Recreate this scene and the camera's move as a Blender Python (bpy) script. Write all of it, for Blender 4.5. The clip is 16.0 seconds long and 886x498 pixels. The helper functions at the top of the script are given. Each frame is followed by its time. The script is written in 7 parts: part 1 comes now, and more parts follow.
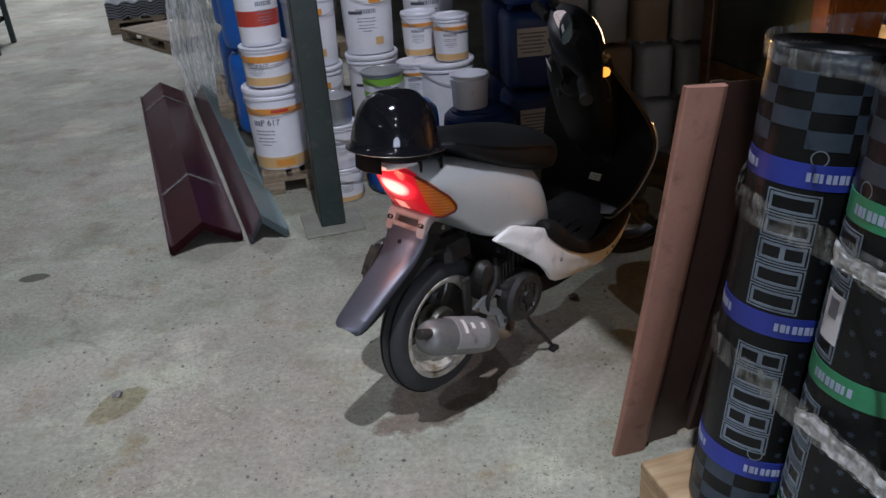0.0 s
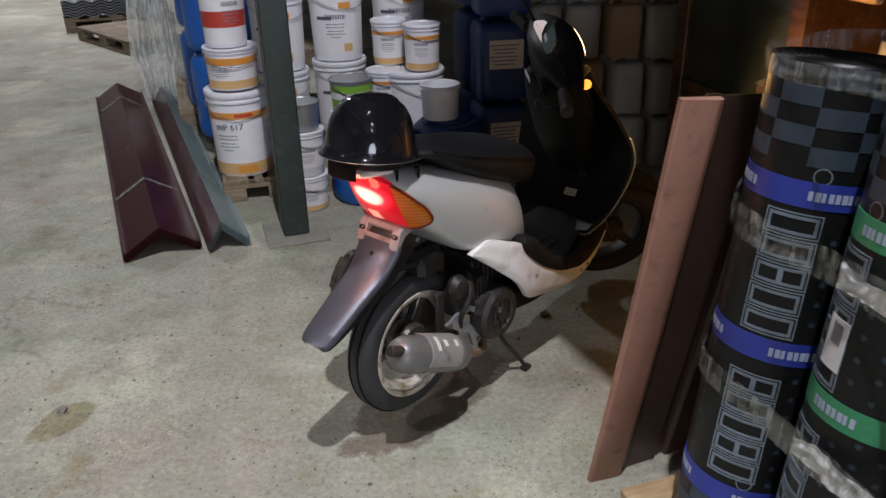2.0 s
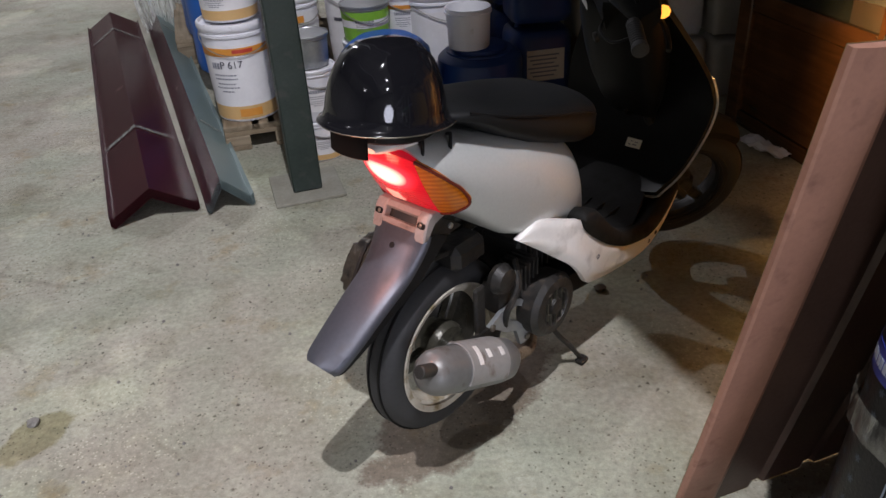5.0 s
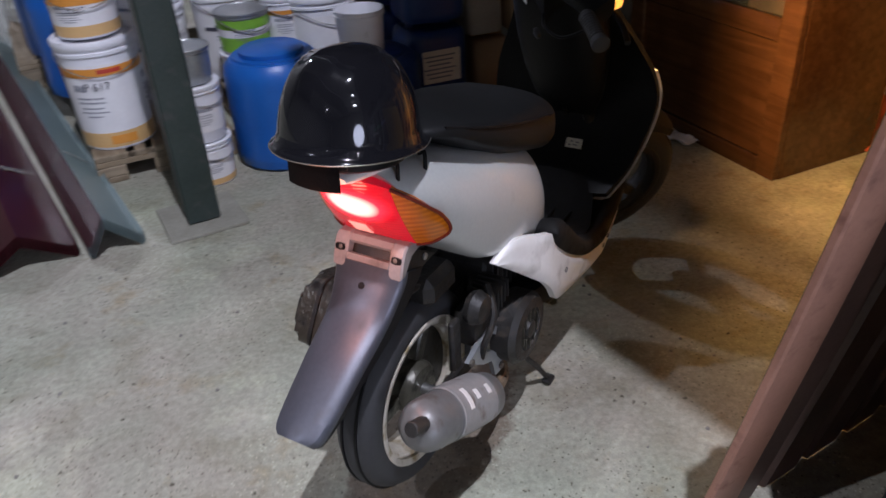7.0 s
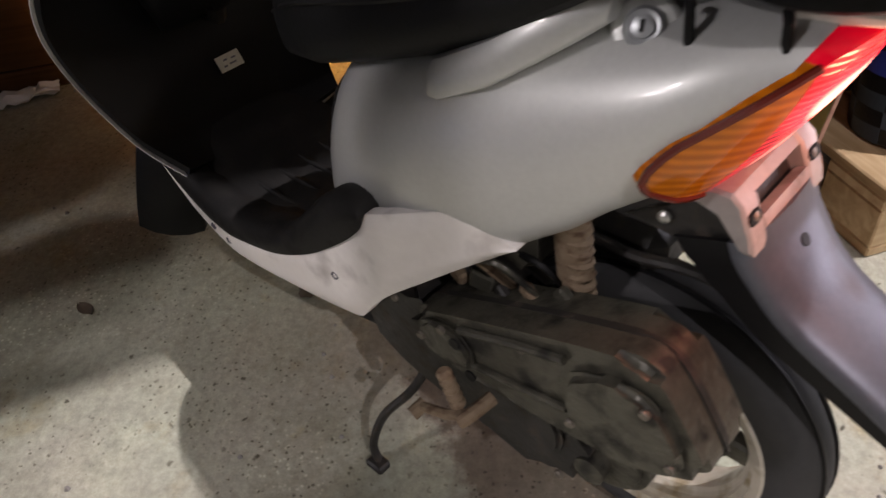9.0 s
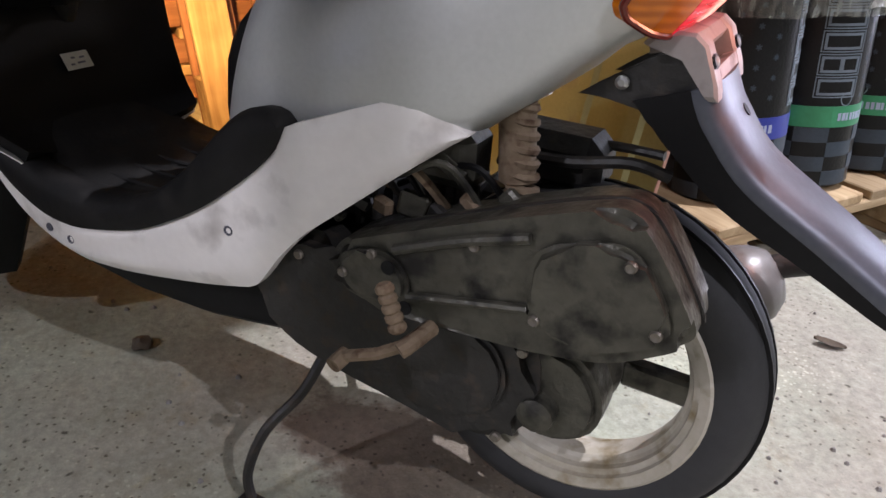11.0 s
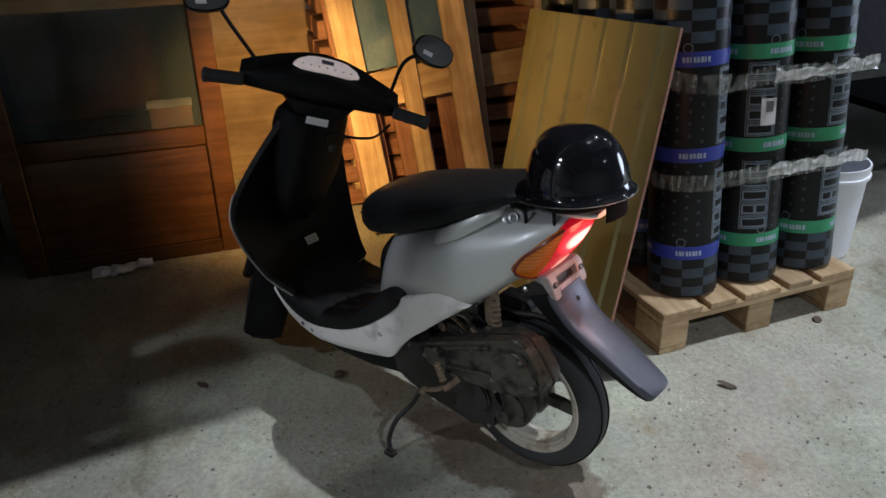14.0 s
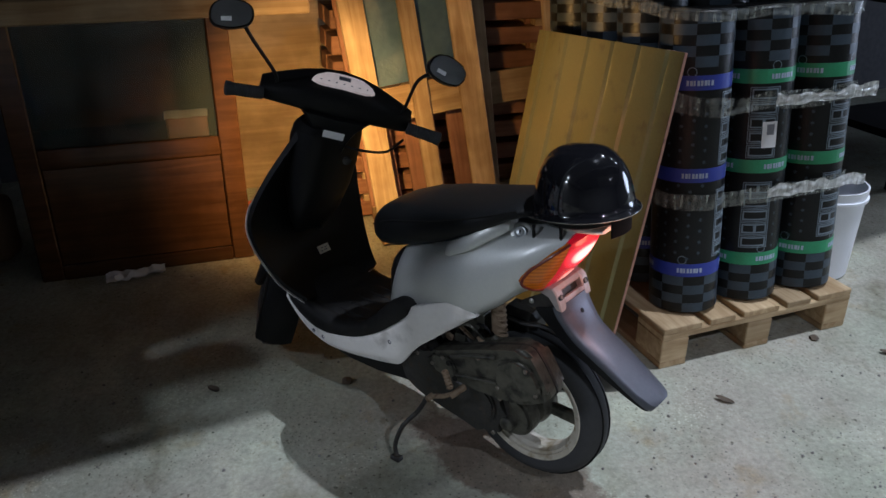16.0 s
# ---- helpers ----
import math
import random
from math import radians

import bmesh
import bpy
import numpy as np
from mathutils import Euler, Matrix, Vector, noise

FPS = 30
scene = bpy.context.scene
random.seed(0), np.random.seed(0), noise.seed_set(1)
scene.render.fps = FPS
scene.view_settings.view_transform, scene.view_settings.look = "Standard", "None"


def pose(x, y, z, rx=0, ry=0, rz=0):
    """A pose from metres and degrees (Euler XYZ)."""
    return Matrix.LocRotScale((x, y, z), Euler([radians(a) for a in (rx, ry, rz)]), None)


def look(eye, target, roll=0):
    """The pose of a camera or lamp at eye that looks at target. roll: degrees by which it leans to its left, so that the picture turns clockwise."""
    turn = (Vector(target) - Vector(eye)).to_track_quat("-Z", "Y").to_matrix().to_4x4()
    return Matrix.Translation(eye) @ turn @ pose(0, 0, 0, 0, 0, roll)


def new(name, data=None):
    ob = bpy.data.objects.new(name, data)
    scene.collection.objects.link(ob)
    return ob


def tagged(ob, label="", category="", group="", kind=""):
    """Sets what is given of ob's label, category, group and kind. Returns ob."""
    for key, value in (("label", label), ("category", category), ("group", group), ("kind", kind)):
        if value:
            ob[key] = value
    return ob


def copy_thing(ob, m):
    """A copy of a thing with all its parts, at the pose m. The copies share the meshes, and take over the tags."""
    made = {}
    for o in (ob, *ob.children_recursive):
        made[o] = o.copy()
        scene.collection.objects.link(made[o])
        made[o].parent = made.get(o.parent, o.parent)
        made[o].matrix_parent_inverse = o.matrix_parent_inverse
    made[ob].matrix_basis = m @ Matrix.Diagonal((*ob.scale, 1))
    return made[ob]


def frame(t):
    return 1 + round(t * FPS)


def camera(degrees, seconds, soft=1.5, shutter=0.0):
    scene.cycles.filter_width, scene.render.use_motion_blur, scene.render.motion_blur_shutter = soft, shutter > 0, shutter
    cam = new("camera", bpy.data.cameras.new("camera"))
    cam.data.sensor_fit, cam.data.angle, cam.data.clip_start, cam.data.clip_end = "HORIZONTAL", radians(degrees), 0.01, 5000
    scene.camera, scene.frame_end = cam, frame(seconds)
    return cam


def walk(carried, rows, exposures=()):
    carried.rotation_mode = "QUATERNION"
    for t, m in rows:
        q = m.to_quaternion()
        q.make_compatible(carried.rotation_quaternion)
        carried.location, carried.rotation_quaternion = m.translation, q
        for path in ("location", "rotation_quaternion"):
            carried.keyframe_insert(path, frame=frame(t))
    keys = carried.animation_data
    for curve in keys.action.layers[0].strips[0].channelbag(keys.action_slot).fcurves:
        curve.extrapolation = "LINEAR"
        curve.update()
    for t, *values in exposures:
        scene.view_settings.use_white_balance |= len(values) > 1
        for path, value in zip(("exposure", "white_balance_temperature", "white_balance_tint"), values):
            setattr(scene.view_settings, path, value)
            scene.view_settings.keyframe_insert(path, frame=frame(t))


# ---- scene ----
cam = camera(59.2, 16.0, shutter=0.3)
PATH = [
    (0, (0.064, 0.165, 1.366), (-0.035, 1.957, 0.484), -4.2),
    (0.5, (0.052, 0.168, 1.362), (0.002, 1.95, 0.456), -3.0),
    (1, (0.048, 0.17, 1.36), (0.025, 1.957, 0.464), -2.4),
    (1.5, (0.042, 0.173, 1.357), (0.017, 1.954, 0.448), -2.8),
    (2, (0.019, 0.242, 1.329), (0.031, 2.05, 0.474), -1.3),
    (2.5, (0.018, 0.496, 1.279), (0.019, 2.232, 0.286), -4.4),
    (3, (-0.041, 0.667, 1.272), (-0.022, 2.391, 0.258), -3.9),
    (3.5, (-0.054, 0.687, 1.264), (-0.035, 2.386, 0.209), -2.5),
    (4, (-0.012, 0.672, 1.265), (-0.066, 2.36, 0.193), -2.8),
    (4.2, (-0.003, 0.674, 1.268), (-0.058, 2.373, 0.214), -3.0),
    (6.5, (-0.004, 0.713, 1.269), (-0.076, 2.426, 0.238), -4.9),
    (7, (-0.181, 0.881, 1.227), (0.103, 2.559, 0.175), -3.3),
    (7.5, (-0.464, 1.172, 1.199), (0.251, 2.655, 0.063), -1.8),
    (7.8, (-0.553, 1.47, 1.154), (0.269, 2.709, -0.184), -3.4),
    (8, (-0.604, 1.629, 1.101), (0.494, 2.698, -0.185), -2.7),
    (8.2, (-0.633, 1.778, 1.051), (0.626, 2.673, -0.219), -4.4),
    (8.5, (-0.677, 1.957, 1.014), (0.798, 2.486, -0.228), -2.6),
    (8.6, (-0.672, 2.013, 1.007), (0.84, 2.382, -0.249), -2.1),
    (9, (-0.628, 2.178, 0.965), (0.872, 2.298, -0.351), -5.7),
    (9.5, (-0.622, 2.316, 0.828), (1.012, 2.147, -0.314), 1.9),
    (10, (-0.666, 2.347, 0.683), (1.073, 1.87, -0.182), 5.1),
    (12.3, (-0.805, 2.303, 0.91), (0.895, 1.95, -0.083), 0.3),
    (12.5, (-0.882, 2.298, 1.101), (0.809, 2.041, 0.063), -0.8),
    (12.8, (-1.058, 2.313, 1.237), (0.65, 2.196, 0.202), -0.8),
    (13, (-1.195, 2.332, 1.285), (0.521, 2.25, 0.261), -1.5),
    (13.5, (-1.478, 2.349, 1.334), (0.274, 2.215, 0.379), -2.4),
    (14, (-1.589, 2.275, 1.37), (0.205, 2.195, 0.491), -1.3),
    (14.5, (-1.62, 2.29, 1.384), (0.19, 2.234, 0.534), -1.5),
    (15, (-1.625, 2.302, 1.386), (0.187, 2.23, 0.543), -0.6),
    (15.5, (-1.642, 2.3, 1.396), (0.17, 2.221, 0.553), -0.3),
    (16, (-1.65, 2.298, 1.395), (0.16, 2.22, 0.547), -0.1),
]
EXPOSURES = [(0, 0.12, 6000, 19), (1, 0.25, 6050, 19), (2, 0.36, 6500, 19), (3, 0.46, 6700, 18), (6.5, 0.5, 6150, 22), (7, 0.45, 6000, 23), (8.2, 0.58, 6800, 24), (8.5, 0.68, 6900, 24), (9.1, 0.98, 7200, 25), (9.5, 1.15, 7900, 24), (10, 1.25, 7000, 24), (12.3, 0.65, 6200, 16), (13, 0.36, 6600, 11), (14.2, 0.28, 5900, 13), (16, 0.2, 5700, 13)]
walk(cam, [(t, look(eye, target, roll)) for t, eye, target, roll in PATH], EXPOSURES)

# ---- world and lamps ----
BUILD = 17.4                       # the hall's turn against the x axis, degrees
world = bpy.data.worlds.new("hall_air")
scene.world = world
world.use_nodes = True
world.node_tree.nodes["Background"].inputs[0].default_value = (0.55, 0.62, 0.75, 1)
world.node_tree.nodes["Background"].inputs[1].default_value = 0.0008


def area_lamp(name, at, size, watts, colour, target=None):
    data = bpy.data.lights.new(name, "AREA")
    data.shape, data.size, data.energy, data.color = "DISK", size, watts, colour
    ob = new(name, data)
    ob.matrix_world = look(at, target or (at[0], at[1] + 0.001, 0))
    return ob


COOL = (0.93, 0.97, 1.0)
LAMPS = [((0.35, -0.15, 6.3), 0.09, 256), ((-6.15, -0.53, 6.3), 0.10, 200), ((-4.5, 10.3, 6.3), 0.3, 215), ((-6.0, 13.6, 6.3), 0.3, 180),
         ((2.24, -4.25, 6.3), 0.4, 18), ((2.9, -7.3, 6.3), 0.4, 60), ((-9.4, 4.7, 6.3), 0.4, 10), ((-11.2, 8.9, 6.3), 0.4, 10), ((-5.6, -6.5, 6.3), 0.4, 10)]
for at, size, watts in LAMPS:
    area_lamp("hall_lamp_light", at, size, watts, COOL)

# cool area lamp added at the hall's south end for sheen; no opening stands there
south_fill = bpy.data.lights.new("south_fill_light", "AREA")
south_fill.shape, south_fill.size, south_fill.size_y, south_fill.energy, south_fill.color = "ELLIPSE", 3.6, 3.4, 250, (0.78, 0.86, 1.0)
new("south_fill_light", south_fill).matrix_world = look((3.4, -9.9, 1.85), (0.0, 2.0, 1.2))

# ---- materials ----


def nodes_of(name):
    m = bpy.data.materials.new(name)
    m.use_nodes = True
    nt = m.node_tree
    return m, nt, nt.nodes["Principled BSDF"]


def surface(name, c1, c2=None, rough=0.6, metal=0.0, big=3.0, fine=60.0, bump=0.15, dirt=None, dirt_at=0.62, coat=0.0, spread=0.0, trans=0.0):
    """A painted, moulded or raw surface with a coarse and a fine variation, wear and relief."""
    m, nt, p = nodes_of(name)
    n, link = nt.nodes, nt.links
    c2 = c2 or tuple(v * 0.8 for v in c1)
    tc = n.new("ShaderNodeTexCoord")
    a, b = n.new("ShaderNodeTexNoise"), n.new("ShaderNodeTexNoise")
    a.inputs["Scale"].default_value, a.inputs["Detail"].default_value = big, 5
    b.inputs["Scale"].default_value, b.inputs["Detail"].default_value = fine, 4
    for t in (a, b):
        link.new(tc.outputs["Object"], t.inputs["Vector"])
    both = n.new("ShaderNodeMath")
    both.operation = "MULTIPLY_ADD"
    both.inputs[1].default_value, both.inputs[2].default_value = 0.45, 0.0
    link.new(b.outputs["Fac"], both.inputs[0])
    add = n.new("ShaderNodeMath")
    add.operation = "MULTIPLY_ADD"
    add.inputs[1].default_value = 0.8
    link.new(a.outputs["Fac"], add.inputs[0])
    link.new(both.outputs[0], add.inputs[2])
    ramp = n.new("ShaderNodeValToRGB")
    ramp.color_ramp.elements[0].position, ramp.color_ramp.elements[0].color = 0.42, (*c1, 1)
    ramp.color_ramp.elements[1].position, ramp.color_ramp.elements[1].color = 0.82, (*c2, 1)
    link.new(add.outputs[0], ramp.inputs[0])
    colour = ramp.outputs[0]
    if spread:
        info = n.new("ShaderNodeObjectInfo")
        hsv = n.new("ShaderNodeHueSaturation")
        mr = n.new("ShaderNodeMapRange")
        mr.inputs["To Min"].default_value, mr.inputs["To Max"].default_value = 1 - spread, 1 + spread
        link.new(info.outputs["Random"], mr.inputs[0])
        link.new(mr.outputs[0], hsv.inputs["Value"])
        link.new(colour, hsv.inputs["Color"])
        colour = hsv.outputs[0]
    rough_from = None
    if dirt:
        d = n.new("ShaderNodeTexNoise")
        d.inputs["Scale"].default_value, d.inputs["Detail"].default_value = big * 3.1, 8
        link.new(tc.outputs["Object"], d.inputs["Vector"])
        r = n.new("ShaderNodeValToRGB")
        r.color_ramp.elements[0].position, r.color_ramp.elements[1].position = dirt_at - 0.1, dirt_at + 0.08
        link.new(d.outputs["Fac"], r.inputs[0])
        mix = n.new("ShaderNodeMix")
        mix.data_type = "RGBA"
        link.new(r.outputs[0], mix.inputs["Factor"])
        link.new(colour, mix.inputs["A"])
        mix.inputs["B"].default_value = (*dirt, 1)
        colour = mix.outputs["Result"]
        rr = n.new("ShaderNodeMapRange")
        rr.inputs["To Min"].default_value, rr.inputs["To Max"].default_value = rough, min(1, rough + 0.3)
        link.new(r.outputs[0], rr.inputs[0])
        rough_from = rr.outputs[0]
    link.new(colour, p.inputs["Base Color"])
    if rough_from is None:
        rr = n.new("ShaderNodeMapRange")
        rr.inputs["To Min"].default_value, rr.inputs["To Max"].default_value = rough * 0.8, min(1, rough * 1.2)
        link.new(add.outputs[0], rr.inputs[0])
        rough_from = rr.outputs[0]
    link.new(rough_from, p.inputs["Roughness"])
    p.inputs["Metallic"].default_value = metal
    if coat:
        p.inputs["Coat Weight"].default_value, p.inputs["Coat Roughness"].default_value = coat, 0.12
    if trans:
        p.inputs["Transmission Weight"].default_value = trans
    if bump:
        bp = n.new("ShaderNodeBump")
        bp.inputs["Strength"].default_value, bp.inputs["Distance"].default_value = bump, 0.004
        link.new(b.outputs["Fac"], bp.inputs["Height"])
        link.new(bp.outputs[0], p.inputs["Normal"])
    return m


def concrete(name):
    m, nt, p = nodes_of(name)
    n, link = nt.nodes, nt.links
    tc = n.new("ShaderNodeTexCoord")

    def noise_at(scale, detail, rough=0.55):
        t = n.new("ShaderNodeTexNoise")
        t.inputs["Scale"].default_value, t.inputs["Detail"].default_value, t.inputs["Roughness"].default_value = scale, detail, rough
        link.new(tc.outputs["Object"], t.inputs["Vector"])
        return t

    def ramp(src, p0, c0, p1, c1):
        r = n.new("ShaderNodeValToRGB")
        r.color_ramp.elements[0].position, r.color_ramp.elements[0].color = p0, (*c0, 1)
        r.color_ramp.elements[1].position, r.color_ramp.elements[1].color = p1, (*c1, 1)
        link.new(src, r.inputs[0])
        return r.outputs[0]

    def mix(kind, fac, a, b):
        x = n.new("ShaderNodeMix")
        x.data_type, x.blend_type = "RGBA", kind
        if isinstance(fac, float):
            x.inputs["Factor"].default_value = fac
        else:
            link.new(fac, x.inputs["Factor"])
        link.new(a, x.inputs["A"])
        link.new(b, x.inputs["B"])
        return x.outputs["Result"]

    base = ramp(noise_at(0.9, 9, 0.62).outputs["Fac"], 0.33, (0.272, 0.270, 0.218), 0.66, (0.47, 0.468, 0.40))
    mid = ramp(noise_at(7.5, 8, 0.68).outputs["Fac"], 0.30, (0.86, 0.855, 0.83), 0.66, (1.06, 1.06, 1.055))
    c = mix("MULTIPLY", 1.0, base, mid)
    grain = ramp(noise_at(60, 8, 0.75).outputs["Fac"], 0.30, (0.68, 0.68, 0.66), 0.62, (1.06, 1.06, 1.05))
    c = mix("MULTIPLY", 1.0, c, grain)
    stain = ramp(noise_at(2.6, 9, 0.68).outputs["Fac"], 0.53, (1, 1, 1), 0.70, (0.70, 0.67, 0.59))
    c = mix("MULTIPLY", 1.0, c, stain)
    rust = ramp(noise_at(4.7, 7, 0.65).outputs["Fac"], 0.58, (1, 1, 1), 0.74, (0.84, 0.70, 0.50))
    c = mix("MULTIPLY", 1.0, c, rust)
    # laitance rubbed pale along the passage
    pale = ramp(noise_at(1.7, 9, 0.7).outputs["Fac"], 0.54, (1, 1, 1), 0.62, (1.30, 1.31, 1.27))
    c = mix("MULTIPLY", 1.0, c, pale)
    # greenish damp and pinkish dry patches
    tint = ramp(noise_at(2.1, 6, 0.6).outputs["Color"], 0.40, (0.965, 1.015, 0.975), 0.60, (1.05, 0.985, 1.0))
    c = mix("MULTIPLY", 1.0, c, tint)
    yolk = ramp(noise_at(6.3, 5, 0.6).outputs["Fac"], 0.68, (1, 1, 1), 0.78, (0.98, 0.90, 0.60))
    c = mix("MULTIPLY", 1.0, c, yolk)
    white = n.new("ShaderNodeRGB")
    white.outputs[0].default_value = (1, 1, 1, 1)
    for scale, lo, hi, dark, sel_scale, s0 in ((26, 0.07, 0.15, (0.26, 0.25, 0.22), 5.5, 0.47), (75, 0.10, 0.24, (0.36, 0.34, 0.30), 3.1, 0.44), (11, 0.035, 0.07, (0.25, 0.22, 0.18), 2.3, 0.52)):
        v = n.new("ShaderNodeTexVoronoi")
        v.inputs["Scale"].default_value = scale
        wv = n.new("ShaderNodeVectorMath")
        wv.operation = "MULTIPLY_ADD"
        wv.inputs[1].default_value = (0.6 / scale,) * 3
        link.new(noise_at(scale * 2.2, 3).outputs["Color"], wv.inputs[0])
        link.new(tc.outputs["Object"], wv.inputs[2])
        link.new(wv.outputs[0], v.inputs["Vector"])
        pits = ramp(v.outputs["Distance"], lo, dark, hi, (1, 1, 1))
        sel = ramp(noise_at(sel_scale, 5, 0.6).outputs["Fac"], s0, (0, 0, 0), s0 + 0.08, (1, 1, 1))
        c = mix("MULTIPLY", 1.0, c, mix("MIX", sel, white.outputs[0], pits))
    # pale aggregate showing where the skin is worn off
    v = n.new("ShaderNodeTexVoronoi")
    v.inputs["Scale"].default_value = 95
    link.new(tc.outputs["Object"], v.inputs["Vector"])
    specks = ramp(v.outputs["Distance"], 0.16, (1.42, 1.42, 1.40), 0.30, (0.93, 0.92, 0.90))
    sel = ramp(noise_at(1.9, 7, 0.66).outputs["Fac"], 0.50, (0, 0, 0), 0.60, (1, 1, 1))
    c = mix("MULTIPLY", 1.0, c, mix("MIX", sel, white.outputs[0], specks))
    # ragged dark brownish patch under the engine, and two old drips
    for cx, cy, turn, lx, ly, dark in ((-0.02, 2.06, 48.8, 0.30, 0.125, (0.50, 0.41, 0.39)), (-1.72, 2.86, 10.0, 0.06, 0.035, (0.30, 0.30, 0.26)), (-1.03, 2.0, 60.0, 0.10, 0.06, (0.70, 0.66, 0.50))):
        mp = n.new("ShaderNodeMapping")
        mp.vector_type = "TEXTURE"
        mp.inputs["Location"].default_value = (cx, cy, 0)
        mp.inputs["Rotation"].default_value = (0, 0, radians(turn))
        mp.inputs["Scale"].default_value = (lx, ly, 1)
        link.new(tc.outputs["Object"], mp.inputs["Vector"])
        ln = n.new("ShaderNodeVectorMath")
        ln.operation = "LENGTH"
        link.new(mp.outputs[0], ln.inputs[0])
        ragged = n.new("ShaderNodeMath")
        ragged.operation = "MULTIPLY_ADD"
        ragged.inputs[1].default_value = 0.62
        link.new(noise_at(9.0, 7, 0.7).outputs["Fac"], ragged.inputs[0])
        half = n.new("ShaderNodeMath")
        half.operation, half.inputs[1].default_value = "MULTIPLY", 0.5
        link.new(ln.outputs["Value"], half.inputs[0])
        link.new(half.outputs[0], ragged.inputs[2])
        c = mix("MULTIPLY", 1.0, c, ramp(ragged.outputs[0], 0.76, dark, 0.84, (1, 1, 1)))
    # hairline cracks
    w = n.new("ShaderNodeTexVoronoi")
    w.feature, w.inputs["Scale"].default_value = "DISTANCE_TO_EDGE", 0.55
    warp = noise_at(3.0, 5)
    va = n.new("ShaderNodeVectorMath")
    va.operation = "MULTIPLY_ADD"
    va.inputs[1].default_value = (0.5, 0.5, 0.5)
    link.new(warp.outputs["Color"], va.inputs[0])
    link.new(tc.outputs["Object"], va.inputs[2])
    link.new(va.outputs[0], w.inputs["Vector"])
    crack = ramp(w.outputs["Distance"], 0.002, (0.74, 0.73, 0.70), 0.010, (1, 1, 1))
    here = ramp(noise_at(1.3, 4, 0.6).outputs["Fac"], 0.52, (0, 0, 0), 0.60, (1, 1, 1))
    crack = mix("MIX", here, white.outputs[0], crack)
    c = mix("MULTIPLY", 1.0, c, crack)
    link.new(c, p.inputs["Base Color"])
    rg = n.new("ShaderNodeMapRange")
    rg.inputs["To Min"].default_value, rg.inputs["To Max"].default_value = 0.62, 0.9
    link.new(noise_at(3.3, 5).outputs["Fac"], rg.inputs[0])
    link.new(rg.outputs[0], p.inputs["Roughness"])
    h = mix("MULTIPLY", 1.0, ramp(noise_at(70, 6, 0.7).outputs["Fac"], 0.2, (0.3, 0.3, 0.3), 0.8, (1, 1, 1)), crack)
    bp = n.new("ShaderNodeBump")
    bp.inputs["Strength"].default_value, bp.inputs["Distance"].default_value = 0.45, 0.007
    link.new(h, bp.inputs["Height"])
    link.new(bp.outputs[0], p.inputs["Normal"])
    return m


def wood(name, c1, c2, knots=True, rough=0.75):
    m, nt, p = nodes_of(name)
    n, link = nt.nodes, nt.links
    tc, mp = n.new("ShaderNodeTexCoord"), n.new("ShaderNodeMapping")
    info = n.new("ShaderNodeObjectInfo")
    link.new(tc.outputs["Object"], mp.inputs["Vector"])
    off = n.new("ShaderNodeCombineXYZ")
    mul = n.new("ShaderNodeMath")
    mul.operation, mul.inputs[1].default_value = "MULTIPLY", 37.0
    link.new(info.outputs["Random"], mul.inputs[0])
    for k in range(3):
        link.new(mul.outputs[0], off.inputs[k])
    link.new(off.outputs[0], mp.inputs["Location"])
    mp.inputs["Scale"].default_value = (3.0, 40.0, 40.0)
    t = n.new("ShaderNodeTexNoise")
    t.inputs["Scale"].default_value, t.inputs["Detail"].default_value, t.inputs["Distortion"].default_value = 1.0, 7, 0.6
    link.new(mp.outputs[0], t.inputs["Vector"])
    s = n.new("ShaderNodeTexNoise")
    s.inputs["Scale"].default_value, s.inputs["Detail"].default_value = 6.0, 6
    link.new(tc.outputs["Object"], s.inputs["Vector"])
    r = n.new("ShaderNodeValToRGB")
    r.color_ramp.elements[0].position, r.color_ramp.elements[0].color = 0.32, (*c1, 1)
    r.color_ramp.elements[1].position, r.color_ramp.elements[1].color = 0.68, (*c2, 1)
    link.new(t.outputs["Fac"], r.inputs[0])
    r2 = n.new("ShaderNodeValToRGB")
    r2.color_ramp.elements[0].position, r2.color_ramp.elements[0].color = 0.40, (0.72, 0.68, 0.62, 1)
    r2.color_ramp.elements[1].position, r2.color_ramp.elements[1].color = 0.62, (1, 1, 1, 1)
    link.new(s.outputs["Fac"], r2.inputs[0])
    x = n.new("ShaderNodeMix")
    x.data_type, x.blend_type = "RGBA", "MULTIPLY"
    x.inputs["Factor"].default_value = 1.0
    link.new(r.outputs[0], x.inputs["A"])
    link.new(r2.outputs[0], x.inputs["B"])
    hsv, mr = n.new("ShaderNodeHueSaturation"), n.new("ShaderNodeMapRange")
    mr.inputs["To Min"].default_value, mr.inputs["To Max"].default_value = 0.75, 1.15
    link.new(info.outputs["Random"], mr.inputs[0])
    link.new(mr.outputs[0], hsv.inputs["Value"])
    link.new(x.outputs["Result"], hsv.inputs["Color"])
    link.new(hsv.outputs[0], p.inputs["Base Color"])
    p.inputs["Roughness"].default_value = rough
    bp = n.new("ShaderNodeBump")
    bp.inputs["Strength"].default_value, bp.inputs["Distance"].default_value = 0.3, 0.003
    link.new(t.outputs["Fac"], bp.inputs["Height"])
    link.new(bp.outputs[0], p.inputs["Normal"])
    return m


